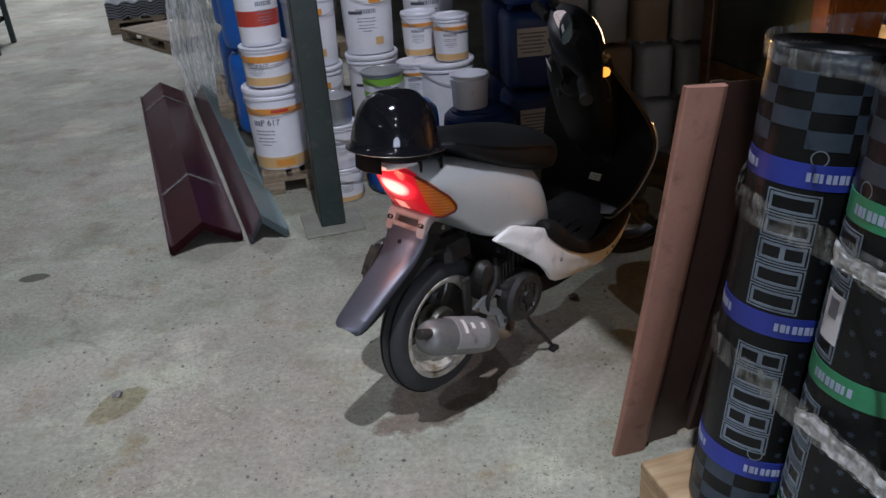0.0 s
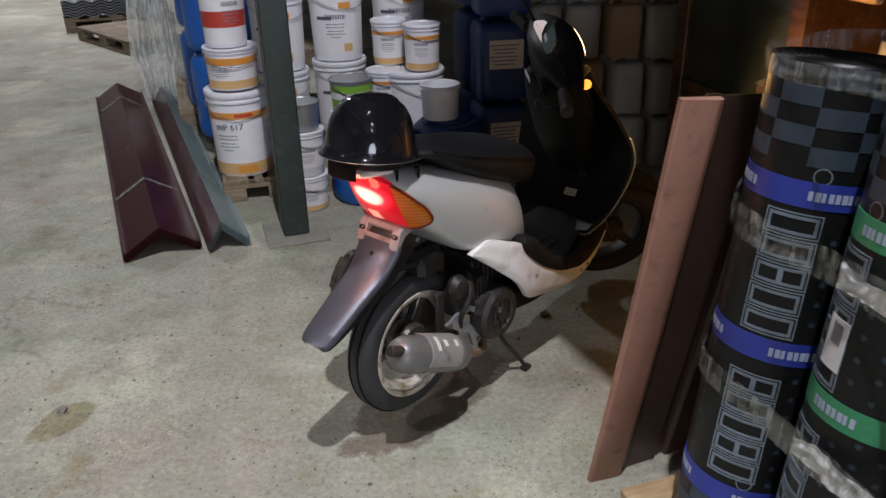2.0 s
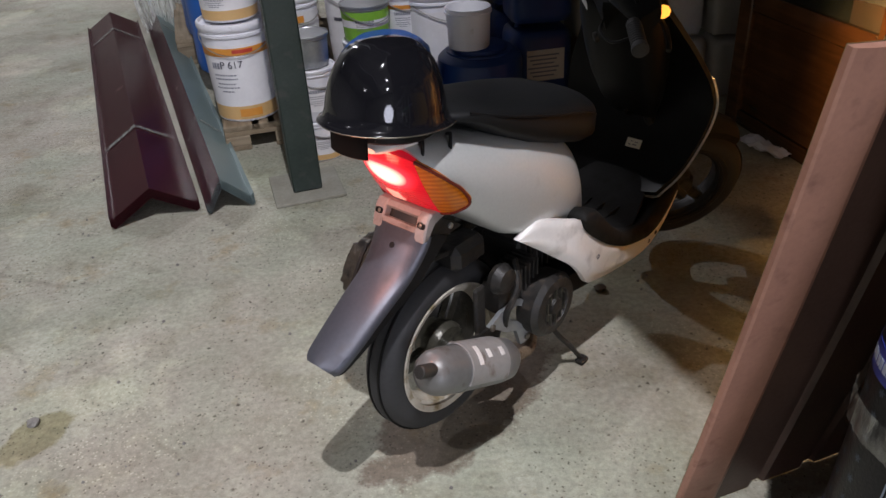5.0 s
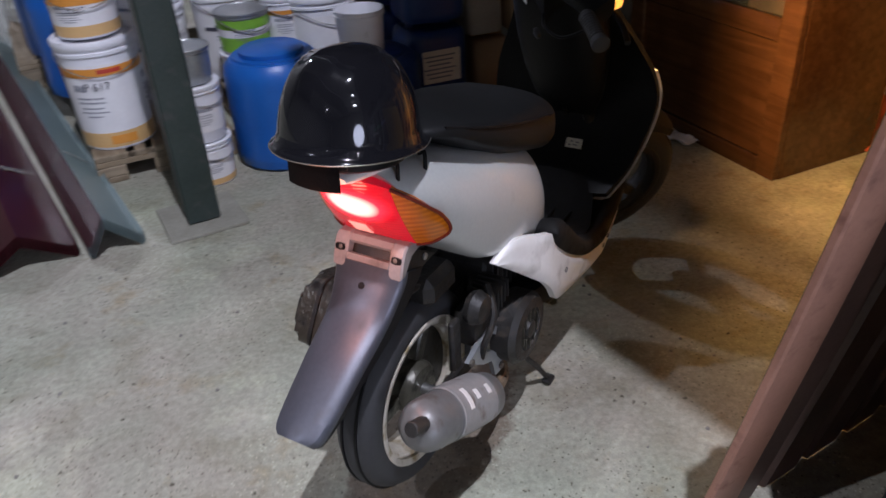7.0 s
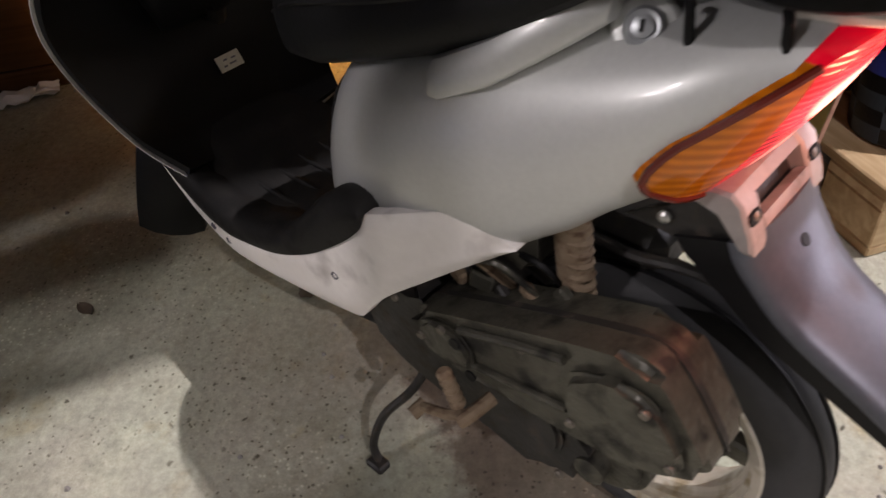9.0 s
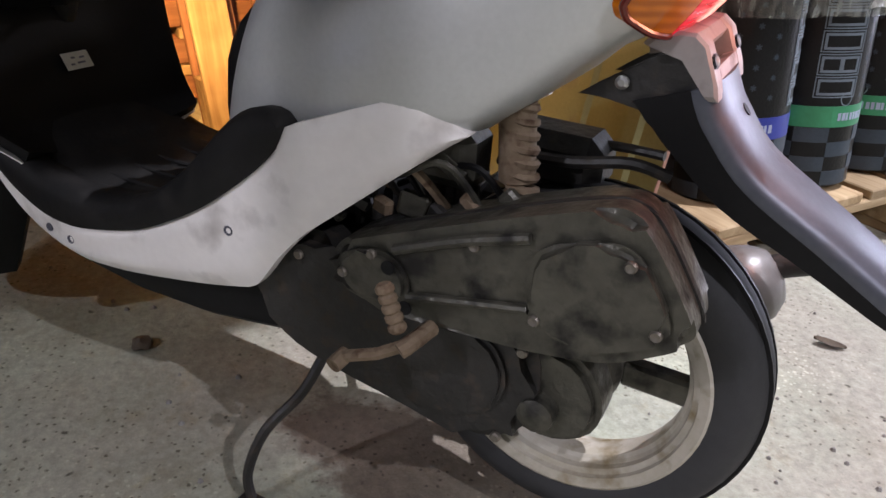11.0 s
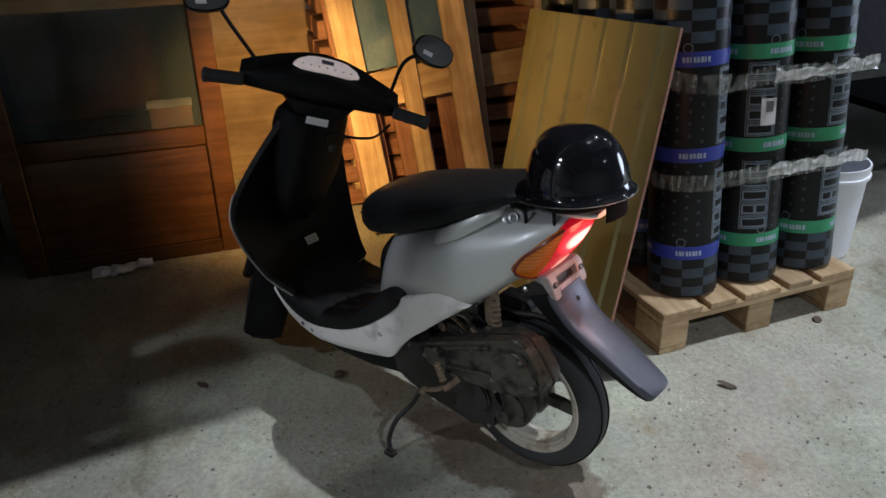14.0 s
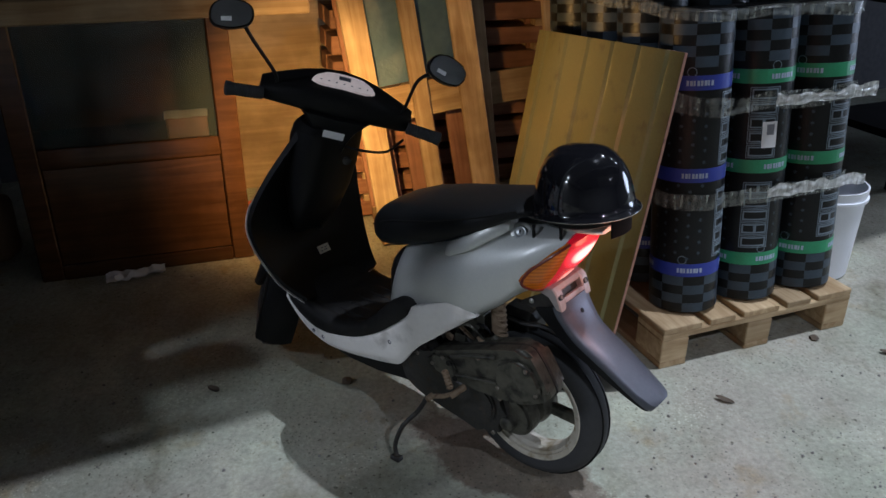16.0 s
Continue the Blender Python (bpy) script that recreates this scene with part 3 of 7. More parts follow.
def slab(outline, thick, bevel=0.0, axis="Y", at=0.0, bm=None, seg=2, curve=None):
    """A plate from an outline in x and z (axis Y), x and y (axis Z) or y and z (axis X), of that thickness, centred on at."""
    b = bm or bmesh.new()

    def place(u, v, w):
        return {"Y": (u, w, v), "Z": (u, v, w), "X": (w, u, v)}[axis]
    lo = [b.verts.new(place(u, v, at - thick / 2)) for u, v in outline]
    hi = [b.verts.new(place(u, v, at + thick / 2)) for u, v in outline]
    f0, f1 = b.faces.new(lo), b.faces.new(hi[::-1])
    n = len(outline)
    for i in range(n):
        j = (i + 1) % n
        b.faces.new((lo[j], lo[i], hi[i], hi[j]))
    if bevel:
        es = list(f0.edges) + list(f1.edges)
        bmesh.ops.bevel(b, geom=es, offset=bevel, segments=seg, affect="EDGES")
    return b


def smooth_outline(points, n=5):
    """A closed outline, rounded through its points."""
    p = [Vector((*q, 0)) for q in points]
    out, k = [], len(p)
    for i in range(k):
        a, b, c, d = p[i - 1], p[i], p[(i + 1) % k], p[(i + 2) % k]
        for s in range(n):
            t = s / n
            q = 0.5 * ((2 * b) + (c - a) * t + (2 * a - 5 * b + 4 * c - d) * t * t + (3 * b - a - 3 * c + d) * t ** 3)
            out.append((q.x, q.y))
    return out


# ---- the hall ----
B = pose(0, 0, 0, 0, 0, BUILD)


def plain(name, sx, sy, sz, at, material, turn=BUILD):
    bm = box(sx, sy, sz)
    ob = new(name, finish(bm, name, material, smooth=False))
    ob.matrix_basis = pose(*at, 0, 0, turn)
    ob["kind"] = "structure"
    return ob


bm = bmesh.new()
bmesh.ops.create_grid(bm, x_segments=2, y_segments=2, size=16)
floor = new("floor", finish(bm, "floor", CONCRETE, smooth=False))
tagged(floor, "worn grey concrete floor with stains and pits", "floor", kind="structure")


def hall_at(u, v, z):
    p = B @ Vector((u, v, z))
    return (p.x, p.y, p.z)


WALL_U = 3.45                      # the back wall, across the building's own x
tagged(plain("wall_east", 0.25, 32, 6.6, hall_at(WALL_U + 0.125, 0, 3.3), DARKWALL), "dark store wall", "wall")
tagged(plain("wall_west", 0.25, 32, 6.6, hall_at(-12.5, 0, 3.3), PLASTER), "grey plastered hall wall", "wall")
tagged(plain("wall_north", 16.0, 0.25, 6.6, hall_at(-4.5, 15.2, 3.3), PLASTER), "grey plastered hall wall", "wall")
tagged(plain("wall_south", 16.0, 0.25, 6.6, hall_at(-4.5, -11.5, 3.3), PLASTER), "grey plastered hall wall", "wall")
tagged(plain("ceiling", 16.4, 32, 0.2, hall_at(-4.5, 0, 6.75), PLASTER), "grey hall ceiling", "ceiling")
# unseen loft slab added over the store side; its edge throws the straight floor shadow
LOFT_Z, LOFT_EDGE, LOFT_TURN = 2.75, 0.885, 24.8
LT = pose(0, 0, 0, 0, 0, LOFT_TURN)
tagged(plain("loft_blocker", 4.0, 20, 0.16, tuple(LT @ Vector((LOFT_EDGE + 2.0, 1.9 - 10, LOFT_Z))), DARKWALL, LOFT_TURN), "unseen dark loft slab, added to shade the store side", "loft")
# far half set back so lamp light reaches the goods
tagged(plain("loft_blocker_far", 4.0, 12, 0.16, tuple(LT @ Vector((1.22 + 2.0, 1.902 + 6, LOFT_Z))), DARKWALL, LOFT_TURN), "unseen dark loft slab, added to shade the store side", "loft")

# two unseen panels, added to cut the second lamp's light square
tagged(plain("shade_panel_long", 1.2, 6.0, 0.10, tuple(LT @ Vector((-1.50, -0.615, 3.2))), DARKWALL, LOFT_TURN), "unseen dark panel added to cut the second lamp's light", "girder")
tagged(plain("shade_panel_cross", 3.4, 3.6, 0.10, tuple(LT @ Vector((-2.60, 4.187, 3.2))), DARKWALL, LOFT_TURN), "unseen dark panel added to cut the second lamp's light", "girder")

for at, size, watts in LAMPS:
    lamp = thing("ceiling_lamp", "round white high-bay lamp hanging from the hall ceiling", "lamp", pose(at[0], at[1], at[2] + 0.02), "hall lamps")
    part("shade", lathe([(0.03, 0.28), (0.06, 0.27), (0.10, 0.16), (max(size, 0.2) * 0.72, 0.04), (max(size, 0.2) * 0.76, 0.0), (max(size, 0.2) * 0.70, 0.005), (0.09, 0.14), (0.04, 0.24)], 28), FIXTURE, lamp)
    part("rod", lathe([(0.012, 0.27), (0.012, 0.34)], 10), FIXTURE, lamp)

# ---- the scooter ----
# its own axes: x ahead, y to its left, z up, from the floor below the tail
scooter = thing("motor_scooter", "silver and black motor scooter on its centre stand, tail lamp lit", "scooter", pose(-0.119, 1.945, 0, 0, 0, 48.8))


def sp(name, bm, material, label="", parent=None, m=None, sharp=35):
    return part(name, bm, material, parent or scooter, label, m, True, sharp)


# rear wheel
AX = Vector((0.074, 0.0, 0.238))


def wheel_parts(parent, m, r_tyre=0.196, width=0.08, paint=RIM):
    hw = width / 2
    prof = [(0.134, -hw * 0.76), (0.147, -hw * 0.93), (0.166, -hw), (0.180, -hw * 0.88), (0.190, -hw * 0.55), (r_tyre, -hw * 0.16), (r_tyre, hw * 0.16), (0.190, hw * 0.55), (0.180, hw * 0.88), (0.166, hw), (0.147, hw * 0.93), (0.134, hw * 0.76)]
    rings = []
    for k in range(56):
        a = 2 * math.pi * k / 56
        rings.append([Vector((r * math.sin(a), w, r * math.cos(a))) for r, w in prof])
    tyre = part("tyre", loft(rings, loop=True, cap=False), RUBBER, parent, "black road tyre", m)
    groove = bmesh.new()
    for w in (-0.014, 0.014):
        rr = [[Vector(((r_tyre + dr - abs(w) * 0.05) * math.sin(2 * math.pi * k / 56), w + dw, (r_tyre + dr - abs(w) * 0.05) * math.cos(2 * math.pi * k / 56))) for dr, dw in ((-0.006, -0.002), (0.0012, -0.002), (0.0012, 0.002), (-0.006, 0.002))] for k in range(56)]
        loft(rr, groove, loop=True, cap=False)
    part("tread_groove", groove, BLACK, tyre)
    half = [(0.1435, hw * 1.00), (0.1465, hw * 0.96), (0.1445, hw * 0.84), (0.132, hw * 0.74), (0.1265, hw * 0.56), (0.120, hw * 0.34), (0.119, hw * 0.12)]
    inner = [(0.118, hw * 0.12), (0.119, hw * 0.34), (0.1255, hw * 0.50), (0.1262, hw * 0.72), (0.1325, hw * 0.76), (0.1332, hw * 0.92), (0.1400, hw * 0.97)]
    prof = [(r, -w) for r, w in half] + half[::-1] + inner[::-1] + [(r, -w) for r, w in inner]
    rings = [[Vector((r * math.sin(2 * math.pi * k / 56), w, r * math.cos(2 * math.pi * k / 56))) for r, w in prof] for k in range(56)]
    rim = part("rim", loft(rings, loop=True, cap=False), paint, parent, "grey painted steel rim" if paint is RIM else "dark steel rim", m)
    b = lathe([(0.045, -0.03), (0.052, -0.02), (0.052, 0.02), (0.045, 0.03), (0.02, 0.036)], 24, axis="Y")
    for k in range(3):
        a = 2 * math.pi * k / 3 + 0.5
        box(0.03, 0.022, 0.075, 0.004, bm=b, m=Matrix.Rotation(a, 4, "Y") @ Matrix.Translation((0, 0, 0.086)))
    part("hub", b, GRIME, rim)
    return tyre


rear_wheel = new("rear_wheel")
rear_wheel.parent = scooter
rear_wheel.matrix_basis = pose(*AX)
wheel_parts(rear_wheel, None)

# silver tail cowl
BODY = [  # x, low z, high z, half width, rearward lean
    (0.446, 0.398, 0.592, 0.070, -0.28), (0.444, 0.396, 0.600, 0.092, -0.28), (0.434, 0.396, 0.606, 0.108, -0.27), (0.412, 0.402, 0.612, 0.120, -0.24), (0.38, 0.412, 0.622, 0.130, -0.18), (0.33, 0.426, 0.638, 0.139, -0.10), (0.28, 0.445, 0.656, 0.143, 0.0), (0.22, 0.466, 0.680, 0.142, 0.0),
    (0.16, 0.492, 0.704, 0.136, -0.05), (0.11, 0.526, 0.722, 0.128, -0.15), (0.07, 0.556, 0.735, 0.119, -0.30), (0.035, 0.578, 0.744, 0.106, -0.42), (0.012, 0.590, 0.745, 0.088, -0.48)]
rings = []
for x, lo, hi, hw, lean in BODY:
    ring = []
    for i in range(40):
        a = 2 * math.pi * i / 40
        c, s = math.cos(a), math.sin(a)
        zc = lo + (hi - lo) * 0.42
        hz = hi - zc if s > 0 else zc - lo
        pc, ps = (0.42 + 0.45 * max(0.0, min(1.0, (0.22 - x) / 0.12)), 0.84) if s > 0 else (0.22, 0.36)
        z = zc + hz * math.copysign(abs(s) ** ps, s)
        tuck = 0.92 + 0.08 * max(0.0, min(1.0, (z - lo) / (0.45 * (hi - lo))))
        ring.append(Vector((x + lean * (z - zc), hw * tuck * math.copysign(abs(c) ** pc, c), z)))
    rings.append(ring)
sp("tail_cowl", loft(rings), SILVER, "silver painted tail cowl")
# pale lug under the seat, on the lock's side, with the lock's raised boss
b = loft([[Vector((x, y0 + dy, z + dz)) for dy, dz in ((-0.03, 0.0), (0.000, 0.0), (0.0045, 0.002), (0.006, 0.006), (0.003, h * 0.7), (-0.004, h), (-0.03, h + 0.004))] for x, y0, z, h in ((0.252, 0.122, 0.634, 0.026), (0.247, 0.130, 0.630, 0.032), (0.235, 0.132, 0.632, 0.036), (0.19, 0.126, 0.655, 0.038), (0.155, 0.114, 0.680, 0.036), (0.125, 0.097, 0.702, 0.030), (0.110, 0.084, 0.714, 0.022))])
sp("grab_lug", b, SILVER, "pale lug under the seat")
b = lathe([(0.026, -0.012), (0.025, 0.0), (0.022, 0.003), (0.016, 0.004), (0.002, 0.003)], 24, axis="Y")
sp("lock_boss", b, SILVER, "raised silver boss round the seat lock", m=pose(0.091, 0.070, 0.709, 32, 0, 16))
b = lathe([(0.015, 0.0), (0.015, 0.006), (0.012, 0.009), (0.008, 0.008), (0.008, 0.011), (0.004, 0.012)], 20, axis="Y")
lock = sp("seat_lock", b, GREYTIN, "round metal seat lock", m=pose(0.091, 0.071, 0.7095, 32, 0, 16))
part("keyhole", box(0.003, 0.002, 0.009, at=(0, 0.0122, 0)), BLACK, lock)
for x, y, z in ((0.056, 0.072, 0.738), (-0.004, 0.064, 0.744)):
    for sgn in (1, -1):
        sp("helmet_hook", tube([(x + 0.006, y * 0.9 * sgn, z - 0.006), (x + 0.003, y * 1.06 * sgn, z), (x, y * 1.10 * sgn, z - 0.006), (x - 0.002, y * 1.10 * sgn, z - 0.028)], 0.0036, 6), BLACK)

# tail lamp: one wrap-round lens, red in the middle, amber at both ends


LAMP = ((0.0, 0.026, 0.600, -0.044, 0.733), (0.30, 0.028, 0.598, -0.040, 0.731), (0.58, 0.034, 0.594, -0.026, 0.720), (0.80, 0.043, 0.598, -0.002, 0.696), (0.92, 0.053, 0.606, 0.026, 0.668), (0.97, 0.0575, 0.611, 0.043, 0.650), (1.0, 0.060, 0.620, 0.058, 0.626))
LAMP_W = 0.112


def lamp_ring(y):
    """Foot and head of the lamp glass at a distance from the middle."""
    t = min(1.0, abs(y) / LAMP_W)
    for i, (p, q) in enumerate(zip(LAMP, LAMP[1:])):
        if t <= q[0] + 1e-9:
            d = q[0] - p[0]
            f = (t - p[0]) / d
            before, after = LAMP[max(0, i - 1)], LAMP[min(len(LAMP) - 1, i + 2)]
            out = []
            for c in range(1, 5):
                # a smooth curve through the stations
                s0 = (q[c] - before[c]) / (q[0] - before[0]) * d if i else 0.0
                s1 = (after[c] - p[c]) / (after[0] - p[0]) * d
                out.append((2 * f ** 3 - 3 * f * f + 1) * p[c] + (f ** 3 - 2 * f * f + f) * s0 + (3 * f * f - 2 * f ** 3) * q[c] + (f ** 3 - f * f) * s1)
            return out
    return LAMP[-1][1:]


def lamp_skin(y0, y1, n, lo=0.0, hi=1.0, proud=0.0, edge=False):
    rows = []
    for i in range(n + 1):
        y = y0 + (y1 - y0) * i / n
        xb, zb, xt, zt = lamp_ring(y)
        size = math.hypot(xt - xb, zt - zb)
        row = []
        for k in range(11):
            f = lo + (hi - lo) * k / 10
            out = (0.007 + proud + 0.055 * size * math.sin(math.pi * f) ** 0.8)
            side = (abs(y) / LAMP_W) ** 2
            row.append(Vector((xb + (xt - xb) * f - out * (1 - 0.65 * side), y + math.copysign(out * 0.8 * side, y), zb + (zt - zb) * f - out * 0.35)))
        rows.append(row)
    if edge:
        return [r[0] for r in rows] + rows[-1][1:] + [r[-1] for r in rows[-2::-1]]
    inner = [[Vector((v.x + 0.035, v.y * 0.86, v.z)) for v in row] for row in rows]
    return loft([r + q[::-1] for r, q in zip(rows, inner)])


tail_lamp = sp("tail_lamp", lamp_skin(-0.068, 0.068, 20), RED_LENS, "red tail lamp lens, lit")
for sgn in (1, -1):
    indicator = sp("rear_indicator", lamp_skin(0.0685 * sgn, 0.1115 * sgn, 22), AMBER, "amber rear indicator lens")
    part("lens_edge", tube(lamp_skin(0.0685 * sgn, 0.1115 * sgn, 22, edge=True), 0.0032, 8), AMBER_DARK, indicator, "dark red-brown edge of the lens")
part("plate_window", lamp_skin(0.000, 0.034, 8, 0.04, 0.24, 0.0012), RED_PALE, tail_lamp, "pale plate light window")
sp("tail_cap", loft([ring_yz(x, z, hy, hz, 20, 2.4) for x, z, hy, hz in ((0.0, 0.738, 0.056, 0.018), (-0.036, 0.741, 0.048, 0.014), (-0.066, 0.742, 0.040, 0.011), (-0.078, 0.742, 0.034, 0.006))]), WHITE, "pale cap over the tail lamp")

# number plate bracket and grey tongue fender
rows = spline([(-0.007, 0.0, 0.557), (-0.013, 0, 0.543), (-0.024, 0, 0.525), (-0.058, 0, 0.487), (-0.125, 0, 0.446), (-0.185, 0, 0.408), (-0.224, 0, 0.384), (-0.236, 0, 0.376)], 6)
halfw = spline([(0.067, 0, 0), (0.067, 0, 0), (0.064, 0, 0), (0.058, 0, 0), (0.054, 0, 0), (0.050, 0, 0), (0.044, 0, 0), (0.032, 0, 0)], 6)
rings, walls = [], {1: [], -1: []}
for i, (p, w) in enumerate(zip(rows, halfw)):
    d = (rows[min(i + 1, len(rows) - 1)] - rows[max(i - 1, 0)]).normalized()
    nrm = Vector((-d.z, 0, d.x)) * (1 if -d.z < 0 else -1)
    hw = w.x
    deep = 0.016 + 0.046 * (1 - i / (len(rows) - 1)) ** 1.3
    rings.append([p + nrm * h + Vector((0, y * hw, 0)) for y, h in ((-0.99, -0.014), (-1, -0.010), (-0.97, -0.004), (-0.88, 0.0015), (-0.5, 0.007), (0, 0.009), (0.5, 0.007), (0.88, 0.0015), (0.97, -0.004), (1, -0.010), (0.99, -0.014), (0.91, -0.014), (0.90, -0.012), (0.80, -0.004), (0, 0.003), (-0.80, -0.004), (-0.90, -0.012), (-0.91, -0.014))])
    for sgn in (1, -1):
        walls[sgn].append([p + nrm * h + Vector((0, sgn * y * hw, 0)) for y, h in ((0.985, -0.013), (0.97, -deep), (0.91, -deep), (0.92, -0.013))])
fender = sp("rear_fender", loft(rings), GREYPLASTIC, "grey plastic rear fender tongue")
for sgn in (1, -1):
    part("fender_side", loft(walls[sgn]), BLACK, fender, "black side of the fender")


def yslab(prof, y0, y1, bm, chamfer=0.003):
    """A bar with the given x, z outline between two y, its ends chamfered."""
    cx, cz = sum(p[0] for p in prof) / len(prof), sum(p[1] for p in prof) / len(prof)
    rr = []
    for y, k in ((y0, 0.86), (y0 + chamfer, 1.0), (y1 - chamfer, 1.0), (y1, 0.86)):
        rr.append([Vector((cx + (x - cx) * k, y, cz + (z - cz) * k)) for x, z in prof])
    return loft(rr, bm)


b = bmesh.new()
for sgn in (1, -1):
    ends = sorted((0.040 * sgn, 0.067 * sgn))
    yslab([(0.036, 0.586), (0.030, 0.594), (0.010, 0.600), (-0.004, 0.600), (-0.014, 0.592), (-0.027, 0.562), (-0.030, 0.550), (-0.021, 0.549), (0.004, 0.578)], ends[0], ends[1], b)
yslab([(0.036, 0.582), (0.030, 0.592), (0.010, 0.598), (-0.003, 0.598), (-0.011, 0.591), (-0.008, 0.584), (0.034, 0.574)], -0.041, 0.041, b, 0.001)
yslab([(-0.0235, 0.570), (-0.0215, 0.573), (-0.0125, 0.569), (-0.018, 0.555), (-0.0285, 0.552), (-0.0275, 0.559)], -0.041, 0.041, b, 0.001)
part("plate_bracket", b, BRACKET, fender, "thick grey bracket with a wide slot", pose(0.014, 0, -0.004), sharp=28)
# dark backing stands in for the shade in the open slot
part("slot", yslab([(0.008, 0.592), (0.014, 0.584), (-0.006, 0.552), (-0.014, 0.558)], -0.045, 0.045, bmesh.new(), 0.001), SOOT, fender, "dark backing added for the shade inside the slot", pose(0.014, 0, -0.004))
for y in (-0.054, 0.054):
    # dark plate stands in for the shaded hole
    part("bolt_hole", slab(smooth_outline([(-0.008, -0.005), (0.008, -0.005), (0.008, 0.005), (-0.008, 0.005)], 2), 0.004, 0.001, "Z"), BLACK, fender, m=pose(-0.0055, y, 0.575, 0, -66, 0) @ pose(0, 0, 0, 0, 0, 90))
    part("bolt", lathe([(0.0042, 0), (0.0042, 0.002), (0.002, 0.003)], 10), BOLT, fender, m=pose(-0.0055, y * 0.97, 0.575, 0, -66, 0))
part("bolt", lathe([(0.006, 0), (0.006, 0.003), (0.002, 0.003)], 10), BLACK, fender, m=pose(-0.030, 0, 0.528, 0, -50, 0))
# dark under-tail: splash guard sides and inner guard above the tyre
b = bmesh.new()
for y in (-0.056, 0.056):
    slab([(0.098, 0.531), (0.080, 0.545), (0.035, 0.576), (0.010, 0.578), (-0.004, 0.556), (-0.016, 0.530), (-0.028, 0.505), (-0.010, 0.500), (0.033, 0.526), (0.072, 0.532)], 0.006, 0.001, "Y", y, b)
sp("splash_guard", b, SOOT, "grimy black splash guard under the tail")
for y in (-0.062, 0.062):
    sp("guard_bolt", lathe([(0.006, 0), (0.006, 0.003), (0.003, 0.005)], 10, axis="Y", m=pose(0, 0, 0, 0, 0, 0 if y > 0 else 180)), STEEL, m=pose(0.061, y, 0.548))
sp("inner_guard", tube(spline([(0.150, 0.020, 0.452), (0.10, 0.028, 0.458), (0.05, 0.026, 0.468), (0.015, 0.018, 0.460)], 5), 0.006, 8), SOOT, "broken dirty guard above the tyre")
sp("inner_guard", tube(spline([(0.140, -0.028, 0.450), (0.09, -0.030, 0.462), (0.03, -0.022, 0.466)], 5), 0.005, 8), SOOT, "broken dirty guard above the tyre")

# seat
SEAT = [(0.532, 0.606, 0.624, 0.040), (0.520, 0.590, 0.644, 0.072), (0.50, 0.578, 0.664, 0.096), (0.47, 0.574, 0.682, 0.114), (0.42, 0.584, 0.702, 0.127), (0.34, 0.614, 0.722, 0.134), (0.25, 0.650, 0.739, 0.134), (0.17, 0.694, 0.757, 0.124), (0.11, 0.735, 0.772, 0.108), (0.07, 0.752, 0.776, 0.090), (0.05, 0.760, 0.772, 0.066)]
rings = []
for x, lo, hi, hw in SEAT:
    ring = []
    for i in range(28):
        a = 2 * math.pi * i / 28
        c, s = math.cos(a), math.sin(a)
        pw = 2 / 3.0
        ring.append(Vector((x, hw * math.copysign(abs(c) ** pw, c), (lo + hi) / 2 + (hi - lo) / 2 * math.copysign(abs(s) ** (pw if s > 0 else 0.55), s) + 0.006 * (1 - abs(c)) * (s > 0))))
    rings.append(ring)
seat = sp("seat", loft(rings), VINYL, "black vinyl seat")
b = bmesh.new()
for sgn in (1, -1):
    tube(spline([(0.505, 0.092 * sgn, 0.625), (0.42, 0.127 * sgn, 0.668), (0.30, 0.134 * sgn, 0.702), (0.18, 0.124 * sgn, 0.738), (0.09, 0.097 * sgn, 0.768)], 6), 0.0025, 5, b)
part("piping", b, BLACK, seat)

# rear carrier bar under the helmet
b = bmesh.new()
for y in (-0.055, 0.055):
    tube(spline([(0.07, y, 0.745), (0.05, y, 0.764), (-0.02, y, 0.770), (-0.08, y * 0.8, 0.768)], 4), 0.006, 8, b)
tube([(-0.08, -0.045, 0.768), (-0.085, 0, 0.768), (-0.08, 0.045, 0.768)], 0.006, 8, b)
sp("carrier", b, BLACK, "black rear carrier")

# white skirts and black floor
SKIRT_TOP = spline([(x, 0, z) for x, z in ((0.168, 0.494), (0.186, 0.505), (0.204, 0.515), (0.224, 0.518), (0.247, 0.510), (0.294, 0.491), (0.338, 0.472), (0.345, 0.453), (0.365, 0.430), (0.398, 0.401), (0.440, 0.368), (0.486, 0.340), (0.535, 0.316), (0.590, 0.298), (0.648, 0.286), (0.704, 0.286), (0.760, 0.310), (0.806, 0.352))], 3)
SKIRT_LOW = spline([(x, 0, z) for x, z in ((0.168, 0.492), (0.188, 0.477), (0.210, 0.459), (0.237, 0.437), (0.280, 0.400), (0.315, 0.370), (0.344, 0.338), (0.364, 0.310), (0.380, 0.290), (0.388, 0.285), (0.440, 0.270), (0.519, 0.253), (0.600, 0.240), (0.685, 0.240), (0.755, 0.268), (0.810, 0.330))], 3)
LOBE_TOP = spline([(x, 0, z) for x, z in ((0.336, 0.476), (0.342, 0.483), (0.360, 0.486), (0.385, 0.479), (0.412, 0.458), (0.440, 0.428), (0.480, 0.388), (0.530, 0.354), (0.600, 0.334), (0.680, 0.334), (0.740, 0.350), (0.788, 0.382))], 3)
